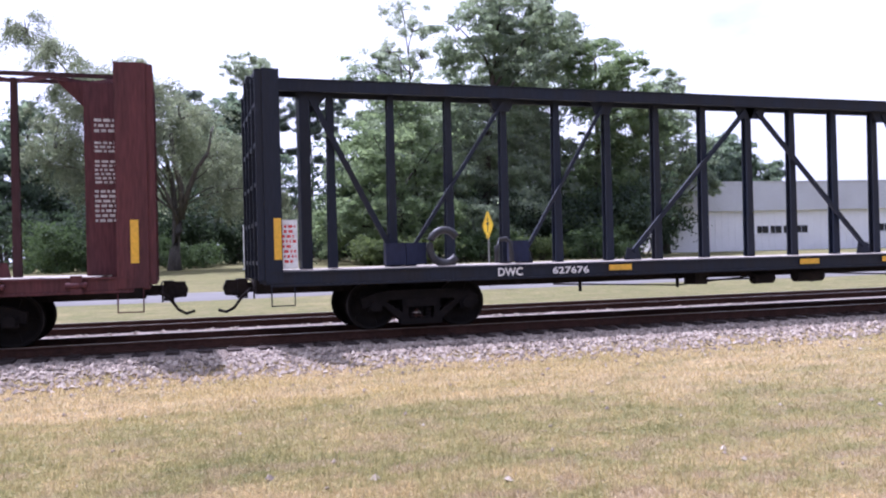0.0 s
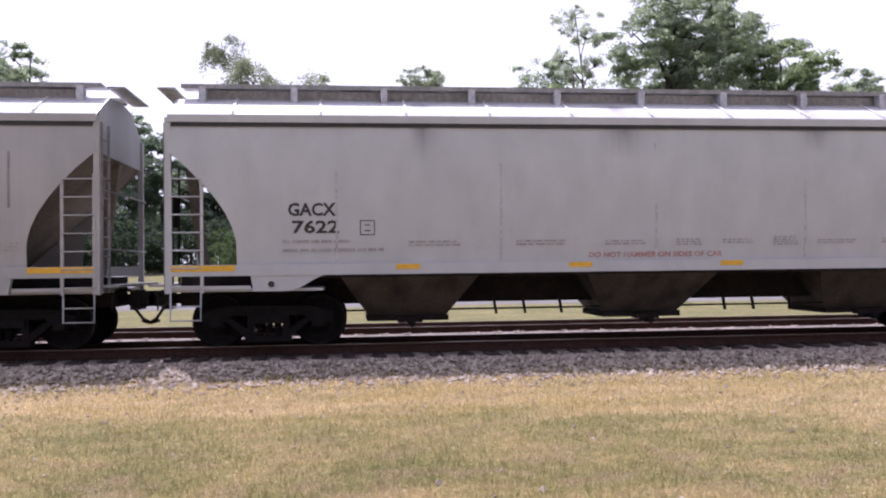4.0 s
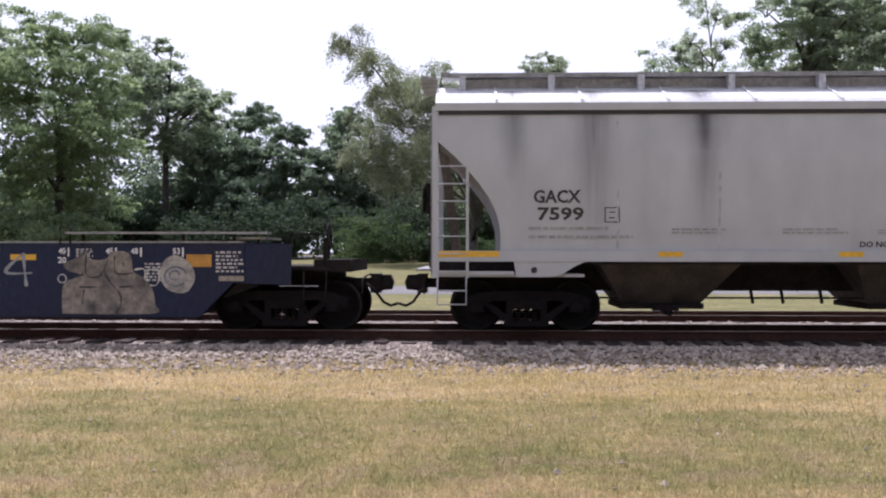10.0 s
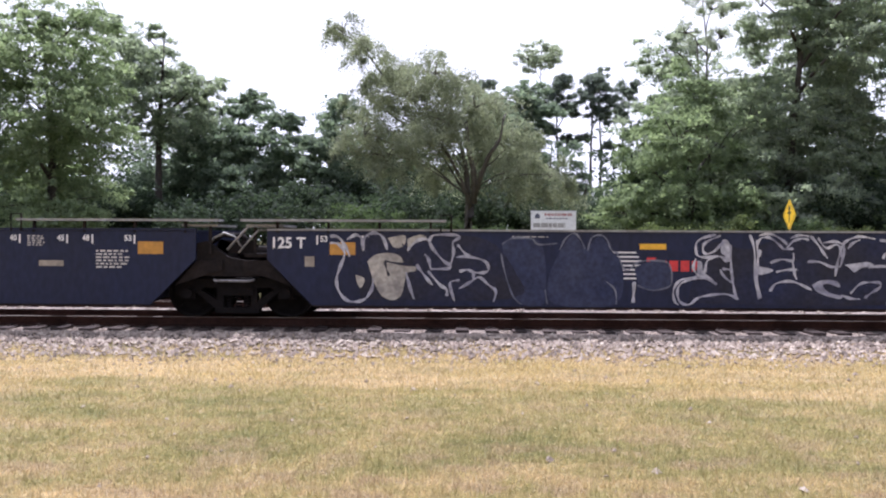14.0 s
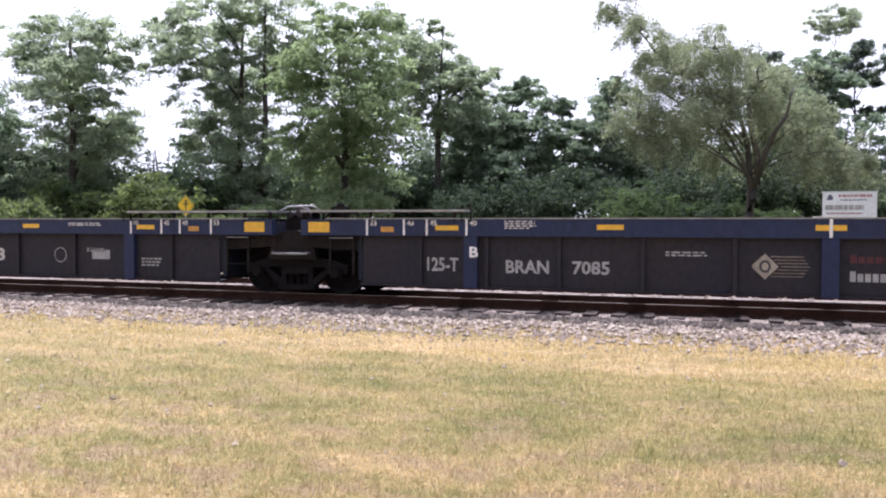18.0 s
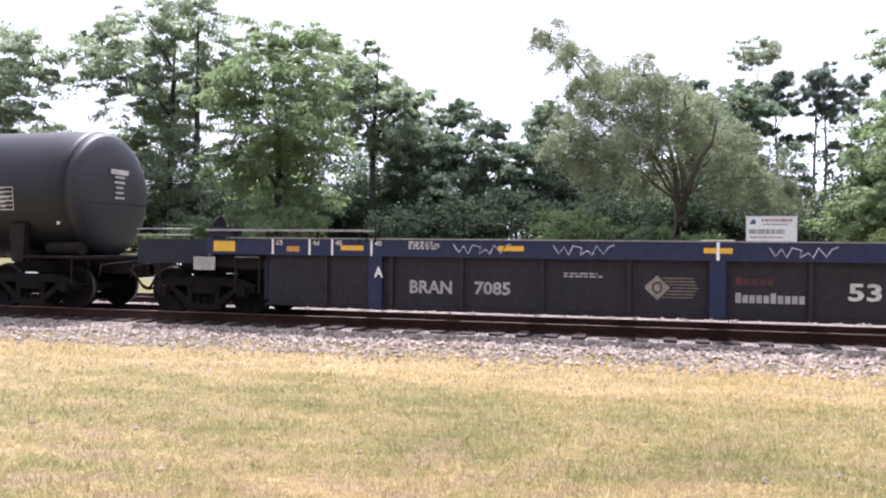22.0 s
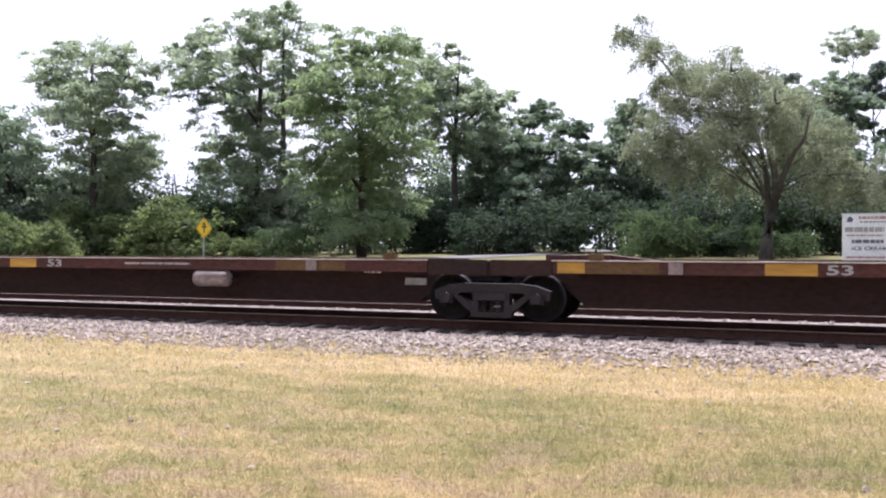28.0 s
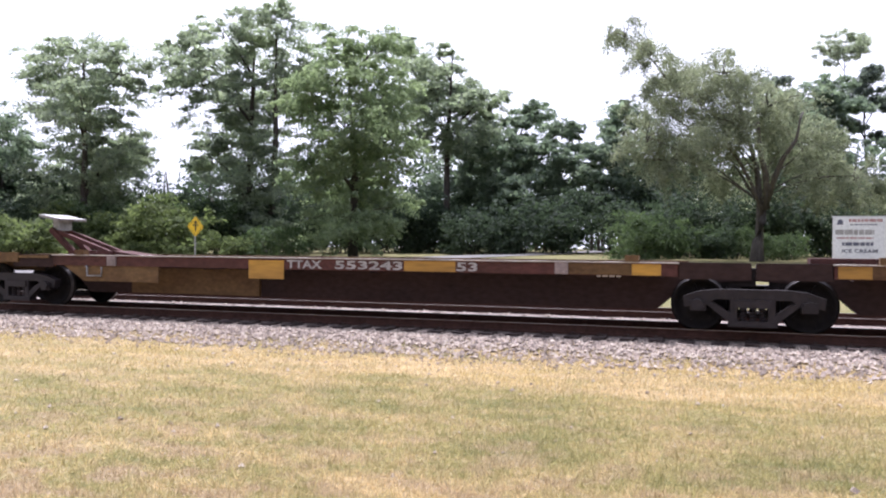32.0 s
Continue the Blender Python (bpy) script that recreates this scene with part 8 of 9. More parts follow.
spray(well_b, "pale lines of the crown-shaped graffiti", [[(2.74, 0.24), (2.71, 0.58), (2.77, 0.77), (3, 0.92), (3.37, 0.97), (3.82, 0.96), (4.19, 0.89), (4.37, 0.7), (4.4, 0.4)], [(2.79, 1.21), (3.04, 1.15), (3.13, 1.25), (3.17, 1.51)], [(3.19, 1.49), (3.21, 1.29), (3.34, 1.19), (3.55, 1.2), (3.68, 1.34), (3.77, 1.46)], [(3.8, 1.45), (3.91, 1.3), (4.06, 1.18), (4.27, 1.27), (4.45, 1.48)], [(4.47, 1.5), (4.54, 1.27), (4.72, 1.16), (4.92, 1.28), (5.04, 1.38)], [(4.47, 0.42), (4.51, 0.99), (4.65, 1.18), (4.86, 1), (4.92, 0.43)]], 0.03, 0.009, M_FAINT)
for a, b in ((-3.51, -1.9), (-0.91, 0.55), (1.64, 3.22), (4.13, 4.71)):
    part("rail_wear_plate", Shape().box(a, b, -1.54, -1.36, 1.626, 1.665), M_GALV, well_b, "bright worn plate on the top rail")

# ---- container well cars, ribbed sides ----
def ribbed_well(u, label, seed, ends, letter, number, sprayed):
    car = car_thing("well_car", label, u)
    L = 9.85
    for sg in (-1, 1):
        part("top_chord", Shape().box(-9.55, 9.55, min(sg * 1.34, sg * 1.51), max(sg * 1.34, sg * 1.51), 1.21, 1.52), M_CHORD, car, "deep blue top side beam")
        part("chord_cap", Shape().box(-9.0, 9.0, min(sg * 1.32, sg * 1.53), max(sg * 1.32, sg * 1.53), 1.522, 1.545), M_GALV if sg < 0 else M_BLUE, car, "worn bright top edge")
        part("side_sheet", Shape().prism([(-8.25, 0.28), (8.25, 0.28), (8.25, 1.21), (-8.25, 1.21)], min(sg * 1.36, sg * 1.40), max(sg * 1.36, sg * 1.40)), M_PANEL, car, "dusty recessed side sheet")
        part("bottom_angle", Shape().box(-8.3, 8.3, min(sg * 1.2, sg * 1.46), max(sg * 1.2, sg * 1.46), 0.252, 0.279), M_PANEL, car)
    rib = Shape().box(-0.035, 0.035, -1.465, -1.402, 0.28, 1.208).mesh("side_rib", M_PANEL)
    for x in (-7.05, -5.75, -4.41, -2.95, -1.45, 1.45, 2.95, 4.55, 7.1):
        part("side_rib", rib, M_PANEL, car, place=pose(x, 0, 0))
    for x in (-6.05, 0.0, 6.05):
        part("main_post", Shape().box(x - 0.13, x + 0.13, -1.50, -1.402, 0.25, 1.208), M_CHORD, car, "wide blue side post")
    me = Shape().box(-0.15, 0.15, -1.2, 1.2, 0.26, 0.36).mesh("floor_beam", M_UNDER)
    for i in range(-5, 6):
        part("floor_beam", me, M_UNDER, car, place=pose(i * 1.6, 0, 0))
    for w in (-1, 1):
        deck_end(car, w, L, M_NAVYDK, w in ends)
        catwalk(car, w * 6.1, w * 9.5, 1.68)
        part("end_web", Shape().prism([(w * 8.27, 0.9), (w * 9.55, 0.98), (w * 9.55, 1.208), (w * 8.27, 1.208)][::w], -1.33, -1.27), M_UNDER, car)
        part("far_end_web", Shape().box(*sorted((w * 8.27, w * 9.3)), 1.24, 1.30, 0.34, 1.208), M_UNDER, car)
        if w in ends:
            part("end_side", Shape().box(*sorted((w * 9.57, w * 11.12)), -1.46, -1.40, 1.02, 1.50), M_NAVYDK, car, "dark end side plate")
            for z in (1.58, 1.70):
                part("end_rail", Shape().tube([(w * 9.9, -1.44, z), (w * 11.15, -1.44, z)], 0.014, 6), M_GALV, car)
            part("top_box", Shape().box(*sorted((w * 9.0, w * 9.5)), -1.5, -1.1, 1.55, 1.74), M_BLUE, car, "small blue box on the top beam")
            part("grey_plate", Shape().box(*sorted((w * 9.34, w * 9.8)), -1.55, -1.515, 0.9, 1.16), M_GREYLET, car)
            if w > 0:
                part("hand_brake", Shape().lathe([(-0.03, 0.11), (-0.03, 0.135), (0.0, 0.165), (0.03, 0.135), (0.03, 0.11), (-0.03, 0.11)], "y", 20, (w * 10.18, -1.2, 1.99)).bar((w * 10.18, -1.2, 1.52), (w * 10.18, -1.2, 1.86), 0.06).bar((w * 10.06, -1.2, 1.90), (w * 10.30, -1.2, 2.08), 0.03).bar((w * 10.06, -1.2, 2.08), (w * 10.30, -1.2, 1.90), 0.03).box(*sorted((w * 10.05, w * 10.31)), -1.16, -1.06, 1.60, 1.92), M_HANDBRAKE, car, "rusty round hand brake wheel")
        lad = part("ladder_rail", Shape().box(w * 8.45 - 0.02, w * 8.45 + 0.02, -1.44, -1.40, 0.45, 1.2), M_UNDER, car)
        part("ladder_rail", Shape().box(w * 8.95 - 0.02, w * 8.95 + 0.02, -1.44, -1.40, 0.45, 1.2), M_UNDER, car)
        for z in (0.62, 0.93, 1.16):
            part("rung", Shape().tube([(w * 8.45, -1.45, z), (w * 8.95, -1.45, z)], 0.013, 6), M_SEAM if z > 1 else M_BOGIE, lad)
        reflector(car, w * 9.15, 1.37, 0.46, 0.20, -1.514, M_YELLOW)
        reflector(car, w * 6.5, 1.36, 0.45, 0.09, -1.514, M_YELLOW)
        reflector(car, w * 7.7, 1.33, 0.26, 0.10, -1.514, M_ORANGE)
        for x, t in ((6.12, "40"), (6.90, "45"), (7.36, "48"), (8.12, "53")):
            s = Shape()
            plate(s, w * x - 0.02, w * x + 0.02, 1.22, 1.52, -1.512, 0.003)
            m = part("position_mark", s, M_WHITE, car, "white loading mark")
            lettering(t, w * x - w * 0.0 + 0.13, 1.45, 0.14, 0.10, -1.514, M_FADED, m, label="pale number " + t)
    for x in (-3.5, 0.0, 3.4):
        reflector(car, x, 1.38, 0.46, 0.09, -1.514, M_YELLOW)
    s = Shape()
    plate(s, -0.025, 0.025, 1.22, 1.55, -1.519, 0.003)
    part("centre_mark", s, M_WHITE, car, "white centre mark")
    part("centre_cap", Shape().box(-0.26, 0.26, -1.54, -1.32, 1.547, 1.562), M_WHITE, car, "white plate on the top edge")
    lettering("53", 2.27, 0.73, 0.50, 0.29, -1.404, M_FADED, car, label="pale number 53")
    lettering(letter, -5.98, 0.92, 0.17, 0.2, -1.503, M_WHITE, car, label="white letter " + letter)
    if number:
        lettering("BRAN", -5.0, 0.66, 0.80, 0.24, -1.404, M_GREYLET, car, label="faded letters BRAN")
        lettering("7085", -3.75 - 0.1, 0.66, 0.66, 0.24, -1.404, M_GREYLET, car, label="faded number 7085")
    if letter != "A":
        lettering("125-T", -6.62, 0.68, 0.62, 0.26, -1.404, M_GREYLET, car, label="faded mark 125-T")
    emblem(car, -0.98, 0.74, 0.72, -1.404, True)
    name_blocks(car, 0.28, 0.9, 0.88, 0.13, 5, -1.404, M_RED, "faded red owner's name shown as blocks")
    name_blocks(car, 0.28, 1.38, 0.60, 0.17, 10, -1.404, M_GREYLET, "pale owner's name shown as blocks")
    strokes(car, "round_mark", "pale round mark", [arc(4.12, 0.74, 0.16, 0.16, 0, 360)], 0.02, -1.404, M_GREYLET)
    small_print(car, [(-2.2, 0.93, 0.75, 0.10, 2), (5.1, 0.86, 0.5, 0.10, 2), (6.6, 0.62, 0.6, 0.2, 3)], -1.404, M_GREYLET, seed)
    small_print(car, [(5.0, 1.42, 1.1, 0.08, 2), (-5.1, 1.42, 0.6, 0.16, 4)], -1.514, M_FADED, seed + 1)
    q = Shape()
    plate(q, 4.99, 5.47, 0.66, 0.86, -1.402, 0.002)
    part("data_panel", q, M_GREYLET, car, "framed data panel")
    if sprayed:
        for x in (-2.2, 1.35, -4.0):
            zig = [(x - 0.55, 1.44), (x - 0.45, 1.30), (x - 0.36, 1.42), (x - 0.28, 1.28), (x - 0.20, 1.44), (x - 0.05, 1.40), (x - 0.08, 1.28), (x + 0.05, 1.36), (x + 0.12, 1.28), (x + 0.2, 1.44), (x + 0.32, 1.30), (x + 0.40, 1.42), (x + 0.5, 1.46)]
            strokes(car, "graffiti", "small pale sprayed tag", [zig], 0.025, -1.518, M_CHALK)
    return car


V_ONE, V_TWO, V_THREE = -172.20, -191.95, -211.65
rib_b = ribbed_well(V_ONE, "blue container well car with dusty ribbed sides", 101, (1,), "B", True, False)
rib_c = ribbed_well(V_TWO, "blue container well car with dusty ribbed sides and yellow end plates", 103, (), "C", False, False)
rib_a = ribbed_well(V_THREE, "blue container well car with small sprayed tags on its top beam", 105, (-1,), "A", True, True)
wheels_under(rib_b, V_ONE, (9.88, -9.87))
wheels_under(rib_c, V_TWO, (-9.85,))
wheels_under(rib_a, V_THREE, (-9.85,))
for ob in (rib_b, rib_c):
    x = -9.87
    part("pivot_casting", Shape().box(x - 0.75, x + 0.75, -0.6, 0.6, 0.74, 1.05).tube([(x, 0, 1.05), (x, 0, 1.3)], 0.35, 14), M_UNDER, ob)
    part("pivot_arm", Shape().prism([(x - 0.55, 0.72), (x + 0.55, 0.72), (x + 0.42, 1.18), (x + 0.12, 1.30), (x - 0.12, 1.30), (x - 0.42, 1.18)], -1.30, -1.16), M_UNDER, ob, "dark pivot casting over the shared bogie")
    if ob is rib_c:
        part("air_reservoir", Shape().tube([(x - 0.27, -0.8, 1.74), (x - 0.24, -0.8, 1.74), (x - 0.16, -0.8, 1.74), (x + 0.16, -0.8, 1.74), (x + 0.24, -0.8, 1.74), (x + 0.27, -0.8, 1.74)], [0.06, 0.14, 0.19, 0.19, 0.14, 0.06], 18), M_RESERVOIR, ob, "dusty round-ended air reservoir")
        for k in (x - 0.17, x + 0.17):
            part("reservoir_cradle", Shape().box(k - 0.04, k + 0.04, -1.0, -0.6, 1.3, 1.60), M_UNDER, ob)
    else:
        part("valve_stand", Shape().box(x - 0.30, x + 0.30, -1.0, -0.7, 1.3, 1.52), M_UNDER, ob)
        for k, zz, r in ((-0.22, 1.60, 0.10), (0.02, 1.64, 0.13), (0.25, 1.58, 0.09)):
            part("valve_body", Shape().tube([(x + k, -1.02, zz), (x + k, -0.96, zz), (x + k, -0.72, zz), (x + k, -0.66, zz)], [r * 0.6, r, r, r * 0.6], 12), M_BOGIEDUST, ob, "dusty valve casting on the joint")
        part("valve_pipe", Shape().tube([(x - 0.52, -0.95, 1.45), (x - 0.46, -0.95, 1.70), (x - 0.30, -0.95, 1.78), (x + 0.30, -0.95, 1.80), (x + 0.42, -0.95, 1.72)], 0.022, 8), M_GALV, ob, "worn bent pipe over the valves")
    part("step_bar", Shape().tube([(x - 0.42, -1.33, 0.86), (x - 0.38, -1.42, 0.84), (x + 0.38, -1.42, 0.84), (x + 0.42, -1.33, 0.86)], 0.026, 8), M_GALV, ob, "worn bright step bar")
    part("pipe_run", Shape().tube([(x - 0.6, -0.95, 1.50), (x + 0.5, -0.95, 1.50), (x + 0.7, -0.95, 1.66), (x + 1.3, -0.95, 1.70)], 0.025, 6).tube([(x - 1.2, -1.1, 1.58), (x - 0.5, -1.1, 1.58)], 0.02, 6), M_UNDER, ob)
    part("control_valve", Shape().box(x + 0.72, x + 1.0, -1.0, -0.7, 1.55, 1.78).tube([(x + 0.6, -0.9, 1.62), (x + 1.25, -0.9, 1.66)], 0.03, 6).tube([(x + 0.86, -0.85, 1.78), (x + 0.86, -0.85, 1.85)], 0.09, 10), M_UNDER, ob)

# ---- tank car ----
TANK_U, TANK_R, TANK_Z = -231.75, 1.43, 2.46


def tank_y(z):
    return -math.sqrt(max(0.01, TANK_R ** 2 - (z - TANK_Z) ** 2)) - 0.006


def tank_car():
    car = car_thing("tank_car", "long black cylindrical tank car with white lettering", TANK_U)
    e = 7.45
    prof = [(-e, 0.02), (-e + 0.02, 0.70), (-e + 0.07, 1.12), (-e + 0.15, 1.30), (-e + 0.27, 1.39), (-e + 0.42, TANK_R)]
    body = [(x, r) for x, r in prof[4:]] + [(-6.5 + i, TANK_R) for i in range(0, 14)] + [(-x, r) for x, r in prof[4:][::-1]]
    part("shell", Shape().lathe(body, "x", 64, (0, 0, TANK_Z)), M_TANK, car, "black painted tank shell")
    for w in (-1, 1):
        part("tank_head", Shape().lathe([(w * -x, r) for x, r in prof[:5]], "x", 64, (0, 0, TANK_Z)), M_TANKEND, car, "domed tank end")
        part("stub_sill", Shape().box(*sorted((w * 5.0, w * 7.9)), -0.34, 0.34, 0.74, 1.10), M_UNDER, car)
        part("saddle", Shape().prism([(w * 6.13, 1.0), (w * 5.85, 1.0), (w * 5.78, 1.80), (w * 6.18, 1.80)][::w], -1.36, -1.22), M_SADDLE if w < 0 else M_UNDER, car, "grey bolster saddle")
        part("saddle_beam", Shape().box(*sorted((w * 5.8, w * 6.18)), -1.21, 1.21, 1.0, 1.25), M_UNDER, car)
        part("head_platform", Shape().box(*sorted((w * 6.2, w * 7.95)), -1.45, 1.45, 1.08, 1.13), M_UNDER, car)
        part("hand_rail", Shape().tube([(w * 7.75, -1.4, 1.12), (w * 7.75, -1.4, 2.25), (w * 7.75, 1.4, 2.25), (w * 7.75, 1.4, 1.12)], 0.013, 6), M_UNDER, car)
        rows = Shape()
        for k, (wide, tall) in enumerate(((0.62, 0.11), (0.34, 0.045), (0.36, 0.045), (0.24, 0.045), (0.28, 0.045), (0.34, 0.045))):
            rows.box(*sorted((w * 7.462, w * 7.468)), 0.05 - wide / 2, 0.05 + wide / 2, 2.98 - 0.115 * k - tall / 2, 2.98 - 0.115 * k + tall / 2)
        tagged(part("head_stencilling", rows, M_FADED, car, "white rows of writing on the tank head"), kind="stuff")
        part("end_step", Shape().tube([(w * 7.8, -1.42, 1.1), (w * 7.8, -1.44, 0.55), (w * 7.4, -1.44, 0.55), (w * 7.4, -1.42, 1.1)], 0.018, 6), M_UNDER, car)
        part("top_sill_tank", Shape().tube([(w * 6.5, -1.0, 1.28), (w * 7.3, -1.0, 1.28)], 0.14, 12), M_UNDER, car)
        coupler(car, w * 8.15, w)
        bogie(car, TANK_U, w * 6.1)
    part("side_rail", Shape().tube([(-5.8, -1.46, 1.10), (5.8, -1.46, 1.10)], 0.024, 6), M_UNDER, car, "long thin grab rail")
    part("low_pipe", Shape().tube([(-4.2, -0.8, 0.62), (2.6, -0.8, 0.62)], 0.02, 6), M_UNDER, car)
    for x in (-3.5, -1.62, 0.4):
        part("pipe_hanger", Shape().box(x - 0.05, x + 0.05, -0.86, -0.78, 0.60, 1.12), M_UNDER, car)
    part("outlet_valve", Shape().box(2.68, 2.86, -0.6, -0.4, 0.66, 1.08).box(2.70, 2.84, -0.68, -0.60, 0.60, 0.72).tube([(2.36, -0.62, 0.62), (2.36, -0.62, 0.84), (2.42, -0.62, 0.88), (2.70, -0.62, 0.88)], 0.018, 6).tube([(2.84, -0.62, 0.88), (3.12, -0.62, 0.88), (3.18, -0.62, 0.84), (3.18, -0.62, 0.62), (2.36, -0.62, 0.62)], 0.018, 6), M_UNDER, car)
    part("brake_cylinder", Shape().tube([(3.62, -0.6, 0.74), (3.68, -0.6, 0.74), (4.08, -0.6, 0.74), (4.14, -0.6, 0.74)], [0.09, 0.18, 0.18, 0.09], 14).box(3.78, 3.98, -0.72, -0.5, 0.88, 1.10).tube([(3.2, -0.6, 0.74), (3.64, -0.6, 0.74)], 0.045, 8).tube([(4.1, -0.6, 0.80), (5.4, -0.6, 0.80)], 0.02, 6).tube([(4.1, -0.6, 0.66), (5.1, -0.6, 0.62)], 0.03, 6).box(4.7, 4.9, -0.68, -0.54, 0.56, 0.70), M_UNDER, car)
    z = TANK_Z + TANK_R
    part("dome", Shape().lathe([(z - 0.1, 0.53), (z + 0.12, 0.52), (z + 0.26, 0.48), (z + 0.37, 0.41), (z + 0.44, 0.33), (z + 0.465, 0.22), (z + 0.47, 0.01)], "z", 32, (-0.11, 0, 0)), M_UNDER, car, "dark rounded valve housing")
    pf = part("top_platform", Shape().box(-1.15, 1.25, -0.92, -0.56, z - 0.012, z + 0.012).box(-1.15, 1.25, 0.56, 0.92, z - 0.012, z + 0.012).box(-1.15, -0.55, -0.559, 0.559, z - 0.012, z + 0.012).box(0.65, 1.25, -0.559, 0.559, z - 0.012, z + 0.012), M_UNDER, car)
    for a, b, zz, y in ((-1.18, -0.40, 0.80, -0.9), (0.22, 1.16, 0.85, -0.9), (-0.85, -0.05, 0.55, 0.9), (0.5, 1.3, 0.60, 0.9)):
        part("railing", Shape().tube([(a, y, z), (a, y, z + zz - 0.08), (a + 0.08, y, z + zz), (b - 0.08, y, z + zz), (b, y, z + zz - 0.08), (b, y, z)], 0.03, 7), M_UNDER, pf)
    for a, b in ((-1.12, -0.22), (0.40, 1.34)):
        part("support_loop", Shape().tube([(a, -0.95, z - 0.02), (a + 0.04, -1.10, z - 0.22), (a + 0.16, -1.28, z - 0.42), (b - 0.16, -1.28, z - 0.46), (b - 0.04, -1.10, z - 0.26), (b, -0.95, z - 0.02)], 0.028, 7), M_UNDER, pf)
    lad = part("ladder_rail", Shape().tube([(-0.28, -0.95, z + 0.05), (-0.22, -1.30, z - 0.35), (-0.20, -1.53, 2.9), (-0.20, -1.56, 1.9), (-0.20, -1.52, 0.58)], 0.022, 7), M_UNDER, car)
    part("ladder_rail", Shape().tube([(0.26, -0.95, z + 0.05), (0.22, -1.30, z - 0.35), (0.20, -1.53, 2.9), (0.20, -1.56, 1.9), (0.20, -1.52, 0.58)], 0.022, 7), M_UNDER, car)
    for i in range(9):
        zz = 0.62 + i * 0.34
        part("rung", Shape().tube([(-0.2, -1.545, zz), (0.2, -1.545, zz)], 0.014, 6), M_UNDER, lad)
    x0, x1 = -5.62, -2.15
    w = (x1 - x0) / 6
    for i, kind in enumerate("PRTCTR"):
        s = Shape()
        a, b, lo, hi, t = x0 + i * w + 0.02, x0 + (i + 1) * w - 0.05, 2.41, 2.87, 0.11
        bars = [(a, a + t, lo, hi)] if kind != "C" else [(a, a + t, lo + 0.04, hi - 0.04)]
        bars += [(a + t, b - 0.03, hi - t, hi)]
        if kind in "PR":
            bars += [(b - t, b, 2.62, hi - t), (a + t, b - t, 2.56, 2.66)]
        if kind == "R":
            bars += [(b - t, b, lo, 2.56)]
        if kind in "TC":
            bars += [(a + t, b - 0.03, lo, lo + t)]
        if kind == "T":
            bars += [(b - t, b, lo + t, hi - t)]
        for p, q, c, d in bars:
            n = max(1, round((d - c) / 0.06))
            zz = [c + (d - c) * k / n for k in range(n + 1)]
            s.sheet([[(p, tank_y(v) - 0.006, v), (q, tank_y(v) - 0.006, v)] for v in zz], False)
        part("name_block", s, M_WHITE, car, "white block of the owner's name")
    lettering("PROX 70513", -4.72, 2.19, 1.80, 0.22, tank_y, M_WHITE, car, label="white lettering PROX 70513")
    small_print(car, [(-4.85, 1.90, 1.5, 0.1, 1), (-4.85, 1.74, 1.5, 0.1, 1), (-5.3, 1.60, 0.4, 0.08, 1), (1.9, 3.02, 0.65, 0.22, 4), (1.95, 1.88, 0.75, 0.48, 5), (5.05, 1.60, 0.5, 0.14, 2), (-1.6, 1.52, 0.3, 0.1, 2), (-4.7, 1.38, 0.4, 0.03, 1)], tank_y, M_FADED, 131)

    def oval(rx, rz, lift, material, name, label):
        n, rings = 36, 5
        v = [(3.51, tank_y(2.50) - lift, 2.50)]
        f = []
        for k in range(1, rings + 1):
            for j in range(n):
                zz = 2.50 + rz * k / rings * math.sin(2 * math.pi * j / n)
                v.append((3.51 + rx * k / rings * math.cos(2 * math.pi * j / n), tank_y(zz) - lift, zz))
        f += [(0, 1 + j, 1 + (j + 1) % n) for j in range(n)]
        for k in range(1, rings):
            f += [(1 + (k - 1) * n + j, 1 + k * n + j, 1 + k * n + (j + 1) % n, 1 + (k - 1) * n + (j + 1) % n) for j in range(n)]
        return part(name, Shape().add(v, f), material, car, label)

    oval(0.95, 0.38, 0.0, M_WHITE, "emblem_rim", "white oval outline")
    oval(0.91, 0.35, 0.004, M_TANK, "emblem_band", "black oval band")
    oval(0.70, 0.27, 0.008, M_SIGNWHITE, "emblem_field", "white oval field")
    s = Shape()
    for i in range(5):
        a = 3.51 - 0.55 + i * 0.225
        hh = (0.15, 0.18, 0.19, 0.18, 0.15)[i]
        for p, q, c, d in ((a, a + 0.065, -hh, hh), (a + 0.066, a + 0.18, hh - 0.07, hh), (a + 0.066, a + 0.18, -hh, -hh + 0.07) if i != 1 else (a + 0.12, a + 0.185, -hh, hh - 0.071)):
            n = max(1, round((d - c) / 0.05))
            s.sheet([[(p, tank_y(2.5 + v) - 0.014, 2.5 + v), (q, tank_y(2.5 + v) - 0.014, 2.5 + v)] for v in [c + (d - c) * k / n for k in range(n + 1)]], False)
    tagged(part("emblem_block", s, M_REDLET, car, "red blocks of a trade name"), kind="stuff")
    g = Shape()
    for k in range(6):
        zz = 2.57 - k * 0.094
        g.add([(4.82, tank_y(zz), zz), (5.93, tank_y(zz), zz), (5.93, tank_y(zz - 0.018), zz - 0.018), (4.82, tank_y(zz - 0.018), zz - 0.018)], [(0, 3, 2, 1)])
    for xx in (4.82, 5.28, 5.92):
        for k in range(5):
            za, zb = 2.57 - k * 0.094, 2.57 - (k + 1) * 0.094
            g.add([(xx, tank_y(zb), zb), (xx + 0.016, tank_y(zb), zb), (xx + 0.016, tank_y(za), za), (xx, tank_y(za), za)], [(0, 1, 2, 3)])
